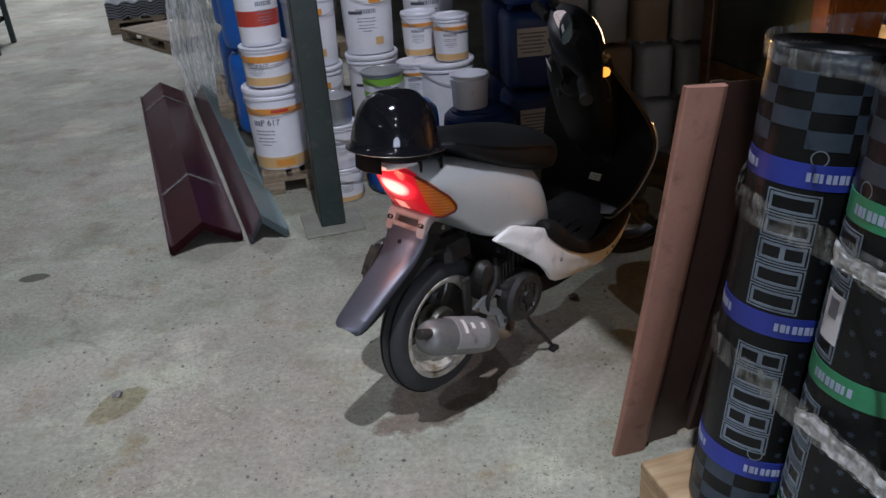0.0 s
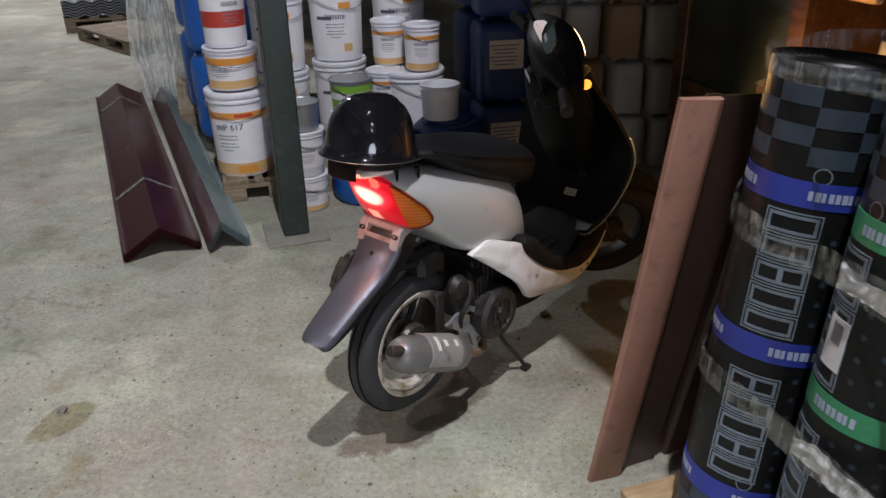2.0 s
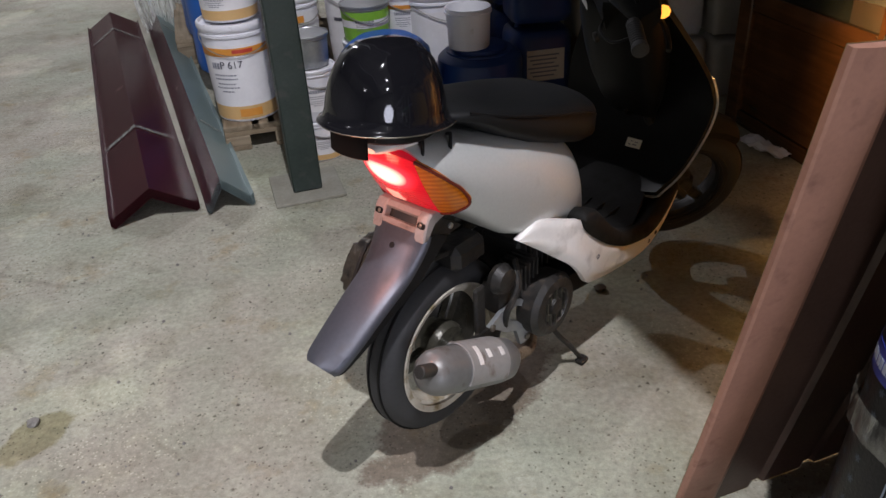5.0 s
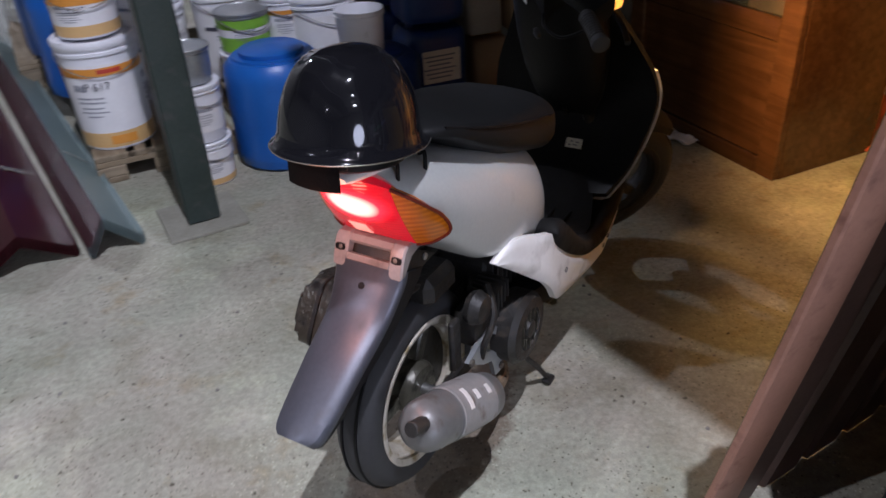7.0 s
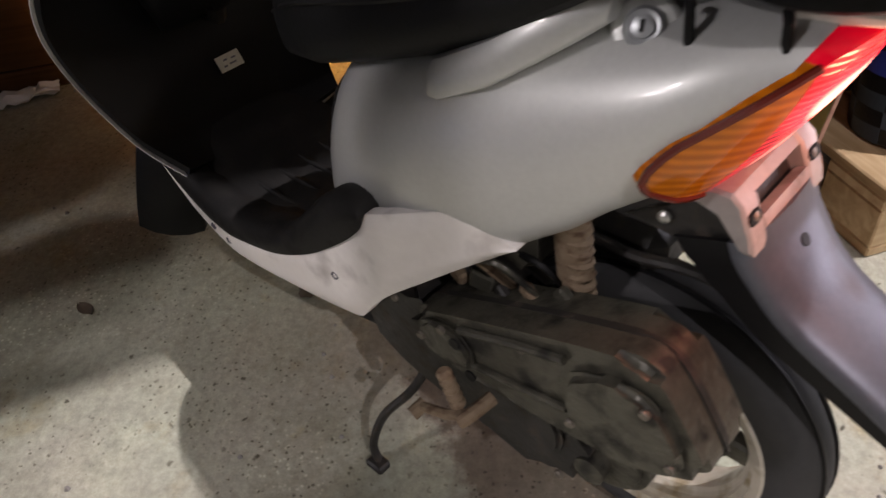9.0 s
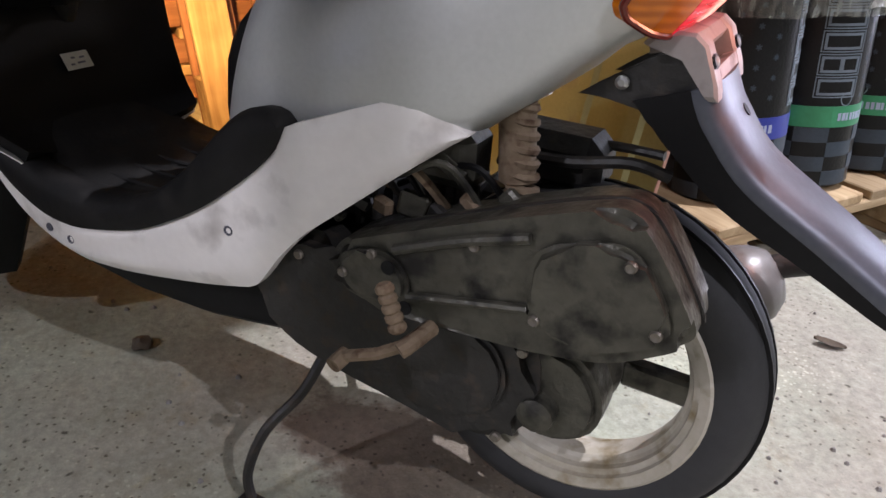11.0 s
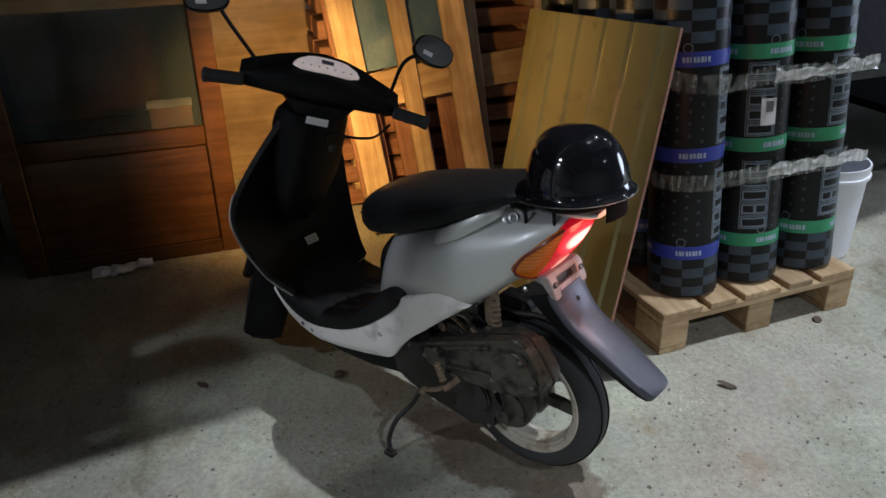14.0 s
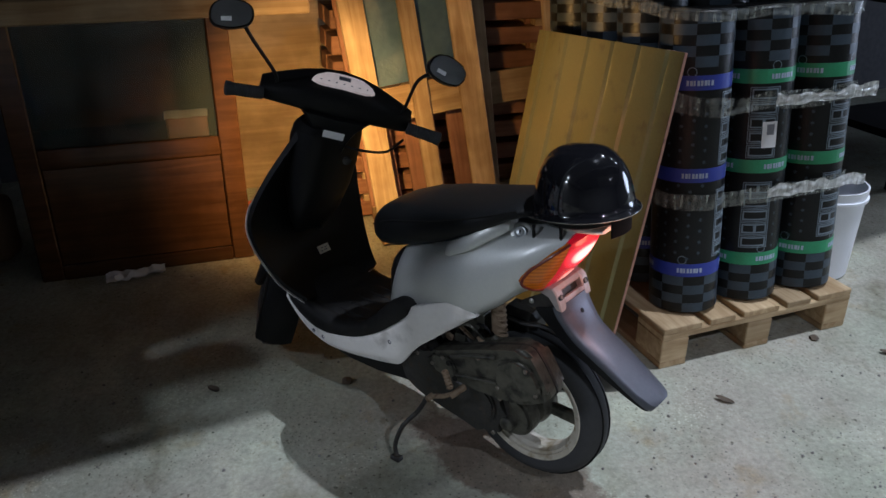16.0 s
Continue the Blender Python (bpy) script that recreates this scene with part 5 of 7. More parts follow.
for y, z, hx, hz in SHELL:
    ring = []
    for i in range(22):
        a = 2 * math.pi * i / 22
        c, s = math.cos(a), math.sin(a)
        ring.append(Vector((0.012 + hx * math.copysign(abs(c) ** 0.75, c), y, z + hz * math.copysign(abs(s) ** 0.75, s) + 0.016 * (c > 0) * abs(c))))
    rings.append(ring)
shell = st("handlebar_cover", loft(rings), BLACK, "black handlebar cover")
b = loft([[Vector((x + 0.016, y * wv, z)) for x, y in ((0.05, -0.8), (0.062, 0), (0.05, 0.8), (-0.02, 1), (-0.058, 0.72), (-0.064, 0), (-0.058, -0.72), (-0.02, -1))] for z, wv in ((-0.105, 0.052), (-0.07, 0.058), (-0.035, 0.075), (0.0, 0.11))])
part("neck", b, BLACK, shell, m=pose(-0.012, 0, 0))
b = slab(smooth_outline([(-0.082, 0.010), (-0.05, 0.016), (0, 0.018), (0.05, 0.016), (0.082, 0.010), (0.066, -0.012), (0.04, -0.022), (0, -0.025), (-0.04, -0.022), (-0.066, -0.012)], 3), 0.010, 0.003, "Z", 0.0)
part("instrument_panel", b, DIAL, shell, "pale instrument window", pose(-0.004, 0, 0.075, 0, -24, 0) @ pose(0, 0, 0, 0, 0, 90))
b = bmesh.new()
for k in range(7):
    box(0.004, 0.0016, 0.002, at=(-0.06 + 0.02 * k, 0.004, 0.0058), bm=b)
box(0.03, 0.010, 0.002, at=(0.0, -0.012, 0.0058), bm=b)
part("dial_print", b, INK, shell, m=pose(-0.004, 0, 0.075, 0, -24, 0) @ pose(0, 0, 0, 0, 0, 90))
part("notice_label", box(0.001, 0.055, 0.020, 0.0004), PAPER, shell, "small white notice label", pose(-0.081, 0.0, -0.032, 0, 8, 0))
for sgn in (1, -1):
    gm = pose(-0.022, 0.190 * sgn, 0.004, 0, 0, 10 * sgn)
    b = lathe([(0.0145, 0.0), (0.0165, 0.004)] + [(0.0152 + 0.0014 * (k % 2), 0.010 + 0.0036 * k) for k in range(20)] + [(0.018, 0.084), (0.018, 0.092), (0.010, 0.095)], 16, axis="Y", m=pose(0, 0, 0, 0, 0, 0 if sgn > 0 else 180))
    st("grip", b, RUBBER, "black rubber grip", gm)
    b = tube(spline([(0.035, 0.175 * sgn, -0.016), (0.036, 0.205 * sgn, -0.026), (0.030, 0.24 * sgn, -0.032), (0.020, 0.268 * sgn, -0.034)], 5), 0.006, 8)
    st("brake_lever", b, BLACK, "black brake lever")
    my, mz = (0.300, 0.196) if sgn > 0 else (0.232, 0.200)
    b = tube(spline([(0.0, 0.165 * sgn, 0.025), (-0.004, 0.17 * sgn, 0.055), (-0.02, (my - 0.06) * sgn, mz - 0.055), (-0.018, (my - 0.03) * sgn, mz - 0.02)], 6), 0.0048, 8)
    mir = st("mirror", b, BLACK, "round black rear-view mirror on a bent stem")
    mm = pose(-0.025, my * sgn, mz, 0, -52, 0) @ pose(0, 0, 0, 0, 0, 14 * sgn)
    oval = smooth_outline([(-0.024, -0.040), (0.0, -0.052), (0.024, -0.042), (0.034, 0.0), (0.026, 0.036), (0.0, 0.050), (-0.026, 0.042), (-0.034, 0.0)], 4)
    part("mirror_shell", slab(oval, 0.022, 0.008, "Z", -0.006, seg=3), BLACK, mir, m=mm)
    part("mirror_glass", slab([(x * 0.9, y * 0.9) for x, y in oval], 0.002, 0.0, "Z", 0.0062), CHROME, mir, m=mm)
    part("mirror_sticker", box(0.010, 0.024, 0.0006, at=(-0.012, 0.012, 0.0076)), PAPER, mir, m=mm)
    # front indicators
    b = lathe([(0.002, 0.020), (0.010, 0.016), (0.014, 0.007), (0.014, 0.0)], 16, axis="X")
    st("front_indicator", b, AMBER_LIT if sgn < 0 else AMBER, "amber front indicator", pose(0.040, 0.178 * sgn, -0.006, 0, 0, 25 * sgn))
b = slab(smooth_outline([(-0.075, 0.016), (-0.04, 0.034), (0, 0.038), (0.04, 0.034), (0.075, 0.016), (0.06, -0.022), (0.03, -0.034), (-0.03, -0.034), (-0.06, -0.022)], 3), 0.022, 0.008, "X", 0.0, seg=3)
st("headlamp", b, HEAD_LENS, "lit headlamp lens", pose(0.070, 0, 0.004, 0, 8, 0))
b = slab(smooth_outline([(-0.088, 0.020), (-0.045, 0.040), (0, 0.044), (0.045, 0.040), (0.088, 0.020), (0.07, -0.030), (0.035, -0.042), (-0.035, -0.042), (-0.07, -0.030)], 3), 0.034, 0.010, "X", 0.0, seg=3)
st("headlamp_bezel", b, BLACK, "black headlamp surround", pose(0.060, 0, 0.004, 0, 8, 0))
st("brake_cable", tube(spline([(-0.055, -0.04, -0.075), (-0.075, -0.09, -0.062), (-0.065, -0.15, -0.055), (-0.03, -0.19, -0.03)], 6), 0.0035, 6), BLACK, "black cable")
st("ignition_lock", lathe([(0.012, 0), (0.012, 0.008), (0.008, 0.010)], 14, axis="X"), SOOT, m=pose(-0.078, -0.055, -0.10, 0, 0, 180))
# headlamp beam
eye = scooter.matrix_basis @ steer.matrix_basis @ Vector((0.115, 0, 0.004))
for watts, wide, aim in ((100, 68, (1.72, 2.78, 0.36)), (23, 150, (1.30, 2.10, 0.68))):
    # the dipped hot spot and the wide spill of one reflector
    beam = bpy.data.lights.new("headlamp_light", "SPOT")
    beam.energy, beam.spot_size, beam.spot_blend, beam.shadow_soft_size, beam.color = watts, radians(wide), 1.0, 0.03, (1.0, 0.54, 0.15)
    new("headlamp_light", beam).matrix_world = look(tuple(eye), aim)
tail = bpy.data.lights.new("tail_lamp_light", "POINT")
tail.energy, tail.shadow_soft_size, tail.color = 0.75, 0.03, (1.0, 0.36, 0.20)
to = new("tail_lamp_light", tail)
to.matrix_world = scooter.matrix_basis @ pose(-0.135, 0, 0.668)

# hard hat on the tail
hat = thing("hard_hat", "glossy black hard hat resting on the scooter's tail", "helmet", scooter.matrix_basis @ pose(-0.018, 0.0, 0.764, 0, 8, 0))
rings = []
QS = [2 * math.pi * i / 64 for i in range(64)]
for k in range(19):
    a = (k / 18) * math.pi / 2 * 0.995
    r, zz = math.cos(a) ** 0.62, 0.132 * math.sin(a) ** 1.02
    ring = []
    for q in QS:
        x, y = 0.108 * r * math.cos(q), 0.101 * r * math.sin(q)
        lift = max(0.0, math.sin(a) - 0.35) ** 0.5
        # a broad raised band over the middle and a fine rib on each side of it
        z = 0.010 + zz + lift * (0.0055 / (1 + (y / 0.026) ** 8) + 0.003 * math.exp(-((abs(y) - 0.050) / 0.0055) ** 2))
        ring.append(Vector((x, y, z)))
    rings.append(ring)
crown = part("shell", loft(rings), GLOSS, hat, "glossy black crown with low ribs", sharp=60)
prof = [(0.0, 0.022), (0.003, 0.012), (0.008, 0.005), (0.0125, 0.003), (0.0135, 0.0005), (0.0125, -0.001), (0.008, 0.001), (-0.004, 0.003)]
rr = []
for q in QS:
    peak = max(0.0, math.cos(q)) ** 2.2
    rr.append([Vector(((0.107 + f * (1 + 2.6 * peak)) * math.cos(q), (0.100 + f * 0.8) * math.sin(q), 0.010 + z - 0.010 * peak * (f > 0.005))) for f, z in prof])
part("brim", loft(rr, cap=False, loop=True), GLOSS, hat, "glossy black brim with a short peak", sharp=60)
# pale line drawn where the brim's lip catches light
part("brim_highlight", tube([(r[4].x, r[4].y, r[4].z) for r in rr] + [tuple(rr[0][4])], 0.0009, 5), BOLT, hat, "thin pale line painting the highlight on the brim's lip")
part("liner", lathe([(0.074, 0.012), (0.082, 0.012), (0.082, -0.010), (0.076, -0.014), (0.074, -0.010)], 32), BLACK, hat, "dark inner band")
rows = [[Vector(((0.098 + t) * math.cos(q), 0.092 * math.sin(q), z)) for t, z in ((-0.002, 0.004), (0.002, 0.002), (0.000, -0.034), (-0.005, -0.037))] for q in [radians(152 + 56 * k / 14) for k in range(15)]]
part("back_strap", loft(rows), STRAP, hat, "dark adjusting strap hanging at the back")

# ---- roof rolls on their pallet ----


def pallet(name, label, m, length=1.2, width=0.8, height=0.145, material=None, group="", boards=5, kids=True):
    """A timber pallet: x along its boards' ends, y along the boards; its corner block stands at the origin."""
    material = material or PALLETWOOD
    pl = thing(name, label, "pallet", m, group)
    deck, run = 0.022, 0.022
    bw = (0.145, 0.10, 0.145, 0.10, 0.145) if boards == 5 else (0.1,) * boards
    gap = (width - sum(bw)) / (len(bw) - 1)
    x = 0.0
    for w in bw:
        part("deck_board", box(length, w, deck, 0.003), material, pl, m=pose(x + w / 2, length / 2, height - deck / 2, 0, 0, 90))
        x += w + gap
    for y in (0.07, length / 2, length - 0.07):
        part("cross_board", box(width, 0.14, run, 0.003), material, pl, m=pose(width / 2, y, height - deck - run / 2))
    for y in (0.07, length / 2, length - 0.07):
        for bx in (0.05, width / 2, width - 0.05):
            part("block", box(0.10, 0.14, height - deck - run - 0.022, 0.003), material, pl, m=pose(bx, y, 0.022 + (height - deck - run - 0.022) / 2))
    for bx in (0.05, width / 2, width - 0.05):
        part("skid", box(length, 0.10, 0.022, 0.003), material, pl, m=pose(bx, length / 2, 0.011, 0, 0, 90))
    return pl


U, N = Vector((0.316, -0.949, 0)), Vector((0.949, 0.316, 0))     # along the rolls' front row, and away from the scooter
PC = Vector((0.395, 1.525, 0))
pallet("roll_pallet", "pale pine pallet under the roof rolls", Matrix.Translation(PC) @ Matrix(((U.x, N.x, 0, 0), (U.y, N.y, 0, 0), (0, 0, 1, 0), (0, 0, 0, 1))), 1.2, 0.76, 0.145)

ROLL_R, ROLL_H = 0.107, 0.925
LEAN = Vector((-0.050, 0.085, 0)).normalized()          # the rolls lean a little, all one way
TIP = Matrix.Rotation(math.atan(math.hypot(0.085, 0.050)), 4, LEAN)


def patch(r, a0, a1, z0, z1, bm, thick=0.0012, n=4):
    """A thin curved print on a cylinder, between two angles and two heights."""
    rows = []
    for k in range(n + 1):
        a = a0 + (a1 - a0) * k / n
        c, s = math.cos(a), math.sin(a)
        rows.append([Vector(((r + t) * c, (r + t) * s, z)) for t, z in ((0, z0), (thick, z0), (thick, z1), (0, z1))])
    return loft(rows, bm)


def frame_patch(r, a0, a1, z0, z1, t, bm):
    da = t / r
    patch(r, a0, a1, z0, z0 + t, bm)
    patch(r, a0, a1, z1 - t, z1, bm)
    patch(r, a0, a0 + da, z0 + t, z1 - t, bm, n=1)
    patch(r, a1 - da, a1, z0 + t, z1 - t, bm, n=1)


def roof_roll(band, label):
    ob = thing("roof_roll", label, "roll", None, "roof rolls on the pallet")
    spiral = [(0.018, ROLL_H - 0.004), (0.02, ROLL_H - 0.003)]
    for k in range(8):
        r = 0.03 + 0.0095 * k
        spiral += [(r, ROLL_H - 0.002), (r + 0.006, ROLL_H), (r + 0.007, ROLL_H - 0.003)]
    body = part("wrapped_roll", lathe([(0.02, 0.0), (ROLL_R - 0.004, 0.0), (ROLL_R, 0.004), (ROLL_R, ROLL_H - 0.004), (ROLL_R - 0.003, ROLL_H)] + spiral[::-1], 40), BITUMEN, ob, "black printed wrapper")
    for z in (0.125, 0.430, 0.705):
        bd = part("band", patch(ROLL_R, 0, 2 * math.pi, z, z + 0.042, None, n=40), band, body, "coloured band")
        bm = bmesh.new()
        for q in range(4):
            for k in range(8):
                a = q * math.pi / 2 + 0.12 + 0.092 * k
                patch(ROLL_R + 0.0012, a, a + (0.062, 0.075, 0.048, 0.068)[k % 4], z + 0.013, z + 0.028, bm, 0.0006, 1)
        part("band_print", bm, BANDPRINT, bd, "row of small white bars")["kind"] = "stuff"
    bm = bmesh.new()
    for z0, rows in ((0.004, 4), (0.770, 5)):
        for rr in range(rows):
            for k in range(5):
                a = (k + 0.5 * (rr % 2)) * 2 * math.pi / 5
                patch(ROLL_R, a, a + math.pi / 5, z0 + 0.030 * rr, z0 + 0.030 * (rr + 1), bm, 0.0009, 4)
    part("check_print", bm, GREYPRINT, body, "grey-blue check print")["kind"] = "stuff"
    # thin rings printed beside the bands
    bm = bmesh.new()
    for q in range(4):
        for z, da in ((0.181, 0.0), (0.757, 0.0)):
            a0, rad, n = q * math.pi / 2 + 0.25 + da, 0.014, 14
            for k in range(n):
                t0, t1 = 2 * math.pi * k / n, 2 * math.pi * (k + 1) / n
                quad = [(rad * f * math.cos(t), rad * f * math.sin(t)) for f, t in ((0.84, t0), (1.0, t0), (1.0, t1), (0.84, t1))]
                bm.faces.new([bm.verts.new(((ROLL_R + 0.0007) * math.cos(a0 + u / ROLL_R), (ROLL_R + 0.0007) * math.sin(a0 + u / ROLL_R), z + w)) for u, w in quad])
    part("ring_print", bm, PALEPRINT, body, "thin printed rings")["kind"] = "stuff"
    bm = bmesh.new()
    for q in range(2):
        a = q * math.pi
        z = 0.184
        for k in range(11):
            if 0.388 < z < 0.43:
                z = 0.478
            frame_patch(ROLL_R, a - 0.41, a + 0.41, z, z + 0.041, 0.0022, bm)
            frame_patch(ROLL_R, a - 0.36, a + 0.36, z + 0.005, z + 0.036, 0.0048, bm)
            if k % 3 == 1:
                patch(ROLL_R, a - 0.03, a + 0.05, z + 0.005, z + 0.036, bm, n=1)
            z += 0.044
            if z > 0.655:
                break
    part("lettering_print", bm, PALEPRINT, body, "large pale outlined lettering as plain bars")["kind"] = "stuff"
    bm = bmesh.new()
    for q in range(2):
        for c in range(6):
            a = q * math.pi + 0.62 + 0.33 * c
            for k in range(14):
                z = 0.186 + 0.036 * k + (0.018 if c % 2 else 0)
                if not 0.42 < z < 0.48 and z < 0.69:
                    for e in range(3):
                        t = e * math.pi / 3 + 0.4
                        u, w, h = 0.0058 * math.cos(t), 0.0058 * math.sin(t), 0.0014
                        quad = [(u - w * 0.22, w + u * 0.22), (-u - w * 0.22, -w + u * 0.22), (-u + w * 0.22, -w - u * 0.22), (u + w * 0.22, w - u * 0.22)]
                        bm.faces.new([bm.verts.new(((ROLL_R + 0.0006 + 0.0002 * e) * math.cos(a + p / ROLL_R), (ROLL_R + 0.0006 + 0.0002 * e) * math.sin(a + p / ROLL_R), z + g)) for p, g in quad])
    part("flake_print", bm, GREYPRINT, body, "rows of small pale marks")["kind"] = "stuff"
    return ob


blue_roll = roof_roll(BLUEPRINT, "black roof roll with blue bands and check print")
green_roll = roof_roll(GREENPRINT, "black roof roll with green bands and check print")
first = PC + U * 0.168 + N * 0.142
rnd = random.Random(3)
for row in range(4):
    for col in range(3):
        c = first + U * (0.236 * col) + N * (0.226 * row)
        turn = {(0, 0): 233.0, (0, 1): 172.0, (0, 2): 205.0}.get((row, col), rnd.uniform(0, 360))
        src = blue_roll if (col == 0 and row < 3) or (row, col) == (2, 2) else green_roll
        if (row, col) == (0, 0):
            blue_roll.matrix_basis = Matrix.Translation((c.x, c.y, 0.147)) @ TIP @ pose(0, 0, 0, 0, 0, turn)
        elif (row, col) == (0, 1):
            green_roll.matrix_basis = Matrix.Translation((c.x, c.y, 0.147)) @ TIP @ pose(0, 0, 0, 0, 0, turn)
        else:
            copy_thing(src, Matrix.Translation((c.x, c.y, 0.147)) @ TIP @ pose(0, 0, 0, 0, 0, turn))
part("paper_label", patch(ROLL_R + 0.0015, radians(-1), radians(23), 0.51, 0.59, None, 0.0008), PAPER, green_roll, "white paper label")
part("barcode", patch(ROLL_R + 0.0026, radians(6), radians(18), 0.55, 0.582, None, 0.0004, 2), GREYINK, green_roll)


def film_band(z, h, label, grow=0.006, seed=1, tail=True):
    """A wrinkled belt of stretch film round all the rolls."""
    ob = thing("film_belt", label, "film", None, "stretch film belts")
    u0, u1, n0, n1 = 0.0, 0.472, 0.0, 0.678
    R = ROLL_R + grow
    # a rounded rectangle, walked round
    path = []
    for cu, cn, s0 in ((u0, n0, 180), (u1, n0, 270), (u1, n1, 0), (u0, n1, 90)):
        for k in range(7):
            a = radians(s0 + 15 * k)
            path.append(first + U * (cu + R * math.cos(a)) + N * (cn + R * math.sin(a)))
    dense = []
    for p, q in zip(path, path[1:] + path[:1]):
        steps = max(1, int((q - p).length / 0.012))
        dense += [p.lerp(q, k / steps) for k in range(steps)]
    mid = first + U * 0.224 + N * 0.339
    rings = []
    shift = Vector((0.085, 0.050, 0)) * (z - 0.145)
    for i, p in enumerate(dense):
        out = (p - mid).normalized()
        sag = 0.016 * noise.noise((p.x * 5, p.y * 5, seed * 3.1))
        row = []
        for k in range(9):
            f = k / 8
            crease = 0.0035 * noise.noise((i * 0.8, f * 1.6, seed)) + 0.004 * noise.noise((i * 0.12, f * 4.0, seed + 9))
            row.append(Vector((*(p + shift + out * (0.003 + crease)).xy, z + sag + (h + 0.012 * noise.noise((p.x * 9, p.y * 9, seed + 20))) * f)))
        rings.append(row)
    b = loft(rings + rings[:1], cap=False, closed=False)
    part("belt", b, FILM, ob, "flat wrinkled film", sharp=80)
    if tail:
        # its end runs along the end rolls and sticks out past them, whitened for lamp glints
        c = first + U * u1 + N * (n0 - R - 0.010) + shift
        rows = []
        for i in range(44):
            f = i / 43
            s = -0.27 + 0.41 * f
            out = max(0.0, s - 0.02)
            base = c + U * s + N * (0.10 * out + 0.004 * noise.noise((i * 0.5, 3.0, seed))) + Vector((0, 0, z + h * 0.22 - 0.5 * out * out + 0.006 * noise.noise((i * 0.16, 7.0, seed))))
            tall = h * (0.62 + 0.26 * noise.noise((i * 0.22, 1.5, seed)) + 0.9 * out)
            rows.append([base + Vector((0, 0, tall * g / 8)) + N * (0.006 * noise.noise((i * 0.9, g * 0.5, seed)) + 0.004 * noise.noise((i * 0.3, g * 1.2, seed + 4))) for g in range(9)])
        part("loose_end", loft(rows, cap=False, closed=False), BUNCHED_LIT, ob, "bunched loose end of film, whitened for lamp glints", sharp=80)
    return ob


film_band(0.498, 0.056, "crumpled clear stretch film belt round the rolls", 0.006, 1)
film_band(0.782, 0.056, "wrinkled clear stretch film belt round the rolls", 0.007, 2)
film_band(1.045, 0.034, "torn edge of clear film round the tops of the rolls", 0.005, 3, False)

# ---- buckets, pails, drums and cans ----


def bucket(label, r, h, bands, m, group="buckets on pallets", handle=True, body=None, lid=True, bars=True, seed=1, start=0.0, marks=(), code=False):
    """A plastic bucket: bands are (material, low share, high share) of its printed wrap."""
    ob = thing("bucket", label, "bucket", m, group)
    body = body or BUCKETWHITE
    rb = r * 0.90
    shell = part("body", lathe([(rb * 0.96, 0.0), (rb, 0.006), (r * 0.975, h * 0.86), (r * 0.99, h * 0.865), (r * 1.02, h * 0.875), (r * 1.02, h * 0.90), (r * 0.985, h * 0.905), (r, h * 0.95), (r * 0.93, h * 0.95), (r * 0.86, 0.02)] if lid else
                          [(rb * 0.96, 0.0), (rb, 0.006), (r * 0.97, h * 0.86), (r * 1.04, h * 0.87), (r * 1.04, h * 0.90), (r * 0.99, h * 0.905), (r * 1.01, h), (r * 0.96, h), (r * 0.86, 0.02)], 36), body, ob)
    if lid:
        part("lid", lathe([(r * 0.95, h * 0.935), (r * 1.03, h * 0.935), (r * 1.045, h * 0.95), (r * 1.045, h * 0.985), (r * 1.02, h), (r * 0.97, h), (r * 0.94, h * 0.975), (r * 0.2, h * 0.97)], 36), body, ob)
    rad = lambda f: rb + (r * 0.975 - rb) * f / 0.86
    rnd = random.Random(seed)
    for bi, (mat_, lo, hi) in enumerate(bands):
        rows = [[Vector(((rad(f) + t) * math.cos(a), (rad(f) + t) * math.sin(a), h * f)) for f, t in ((lo, 0.0002), (lo, 0.0010 + 0.0006 * bi), (hi, 0.0010 + 0.0006 * bi), (hi, 0.0002))] for a in [2 * math.pi * k / 36 for k in range(36)]]
        part("label_band", loft(rows, cap=False, loop=True), mat_, ob)
    for mat_, a0, a1, lo, hi in marks:
        part("label_mark", patch(rad((lo + hi) / 2) + 0.0024, start + a0, start + a1, h * lo, h * hi, None, 0.0006, 6), mat_, ob)
    if bars:
        b = bmesh.new()
        for q in range(3):
            a0 = start + q * 2.094
            for line, (z, w, t) in enumerate(((0.595, 0.80, 0.060), (0.50, 0.75, 0.016), (0.46, 0.75, 0.016), (0.41, 0.62, 0.014), (0.37, 0.75, 0.014), (0.33, 0.4, 0.014))):
                a = a0 - w / 2
                if line == 0 and code:
                    w = 0.38
                while a < (a0 + w / 2 if not (line == 0 and code) else a0 - 0.06):
                    l = rnd.uniform(0.04, 0.10)
                    rr = rad(z) + 0.0012
                    patch_cone(rr, a, min(a + l, a0 + w / 2), h * (z - t / 2), h * (z + t / 2), b)
                    a += l + 0.025
        part("print_block", b, GREYINK, ob, "lines of print as plain bars")["kind"] = "stuff"
    if handle:
        zz = h * 0.87
        b = tube([(r * 1.03 * math.cos(t), r * 1.03 * math.sin(t), zz - 0.5 * r * math.sin(t)) for t in [math.pi * k / 16 for k in range(17)]], 0.0022, 6)
        part("wire_handle", b, STEEL, ob, m=pose(0, 0, 0, 0, 0, math.degrees(start) - 60))
    return ob


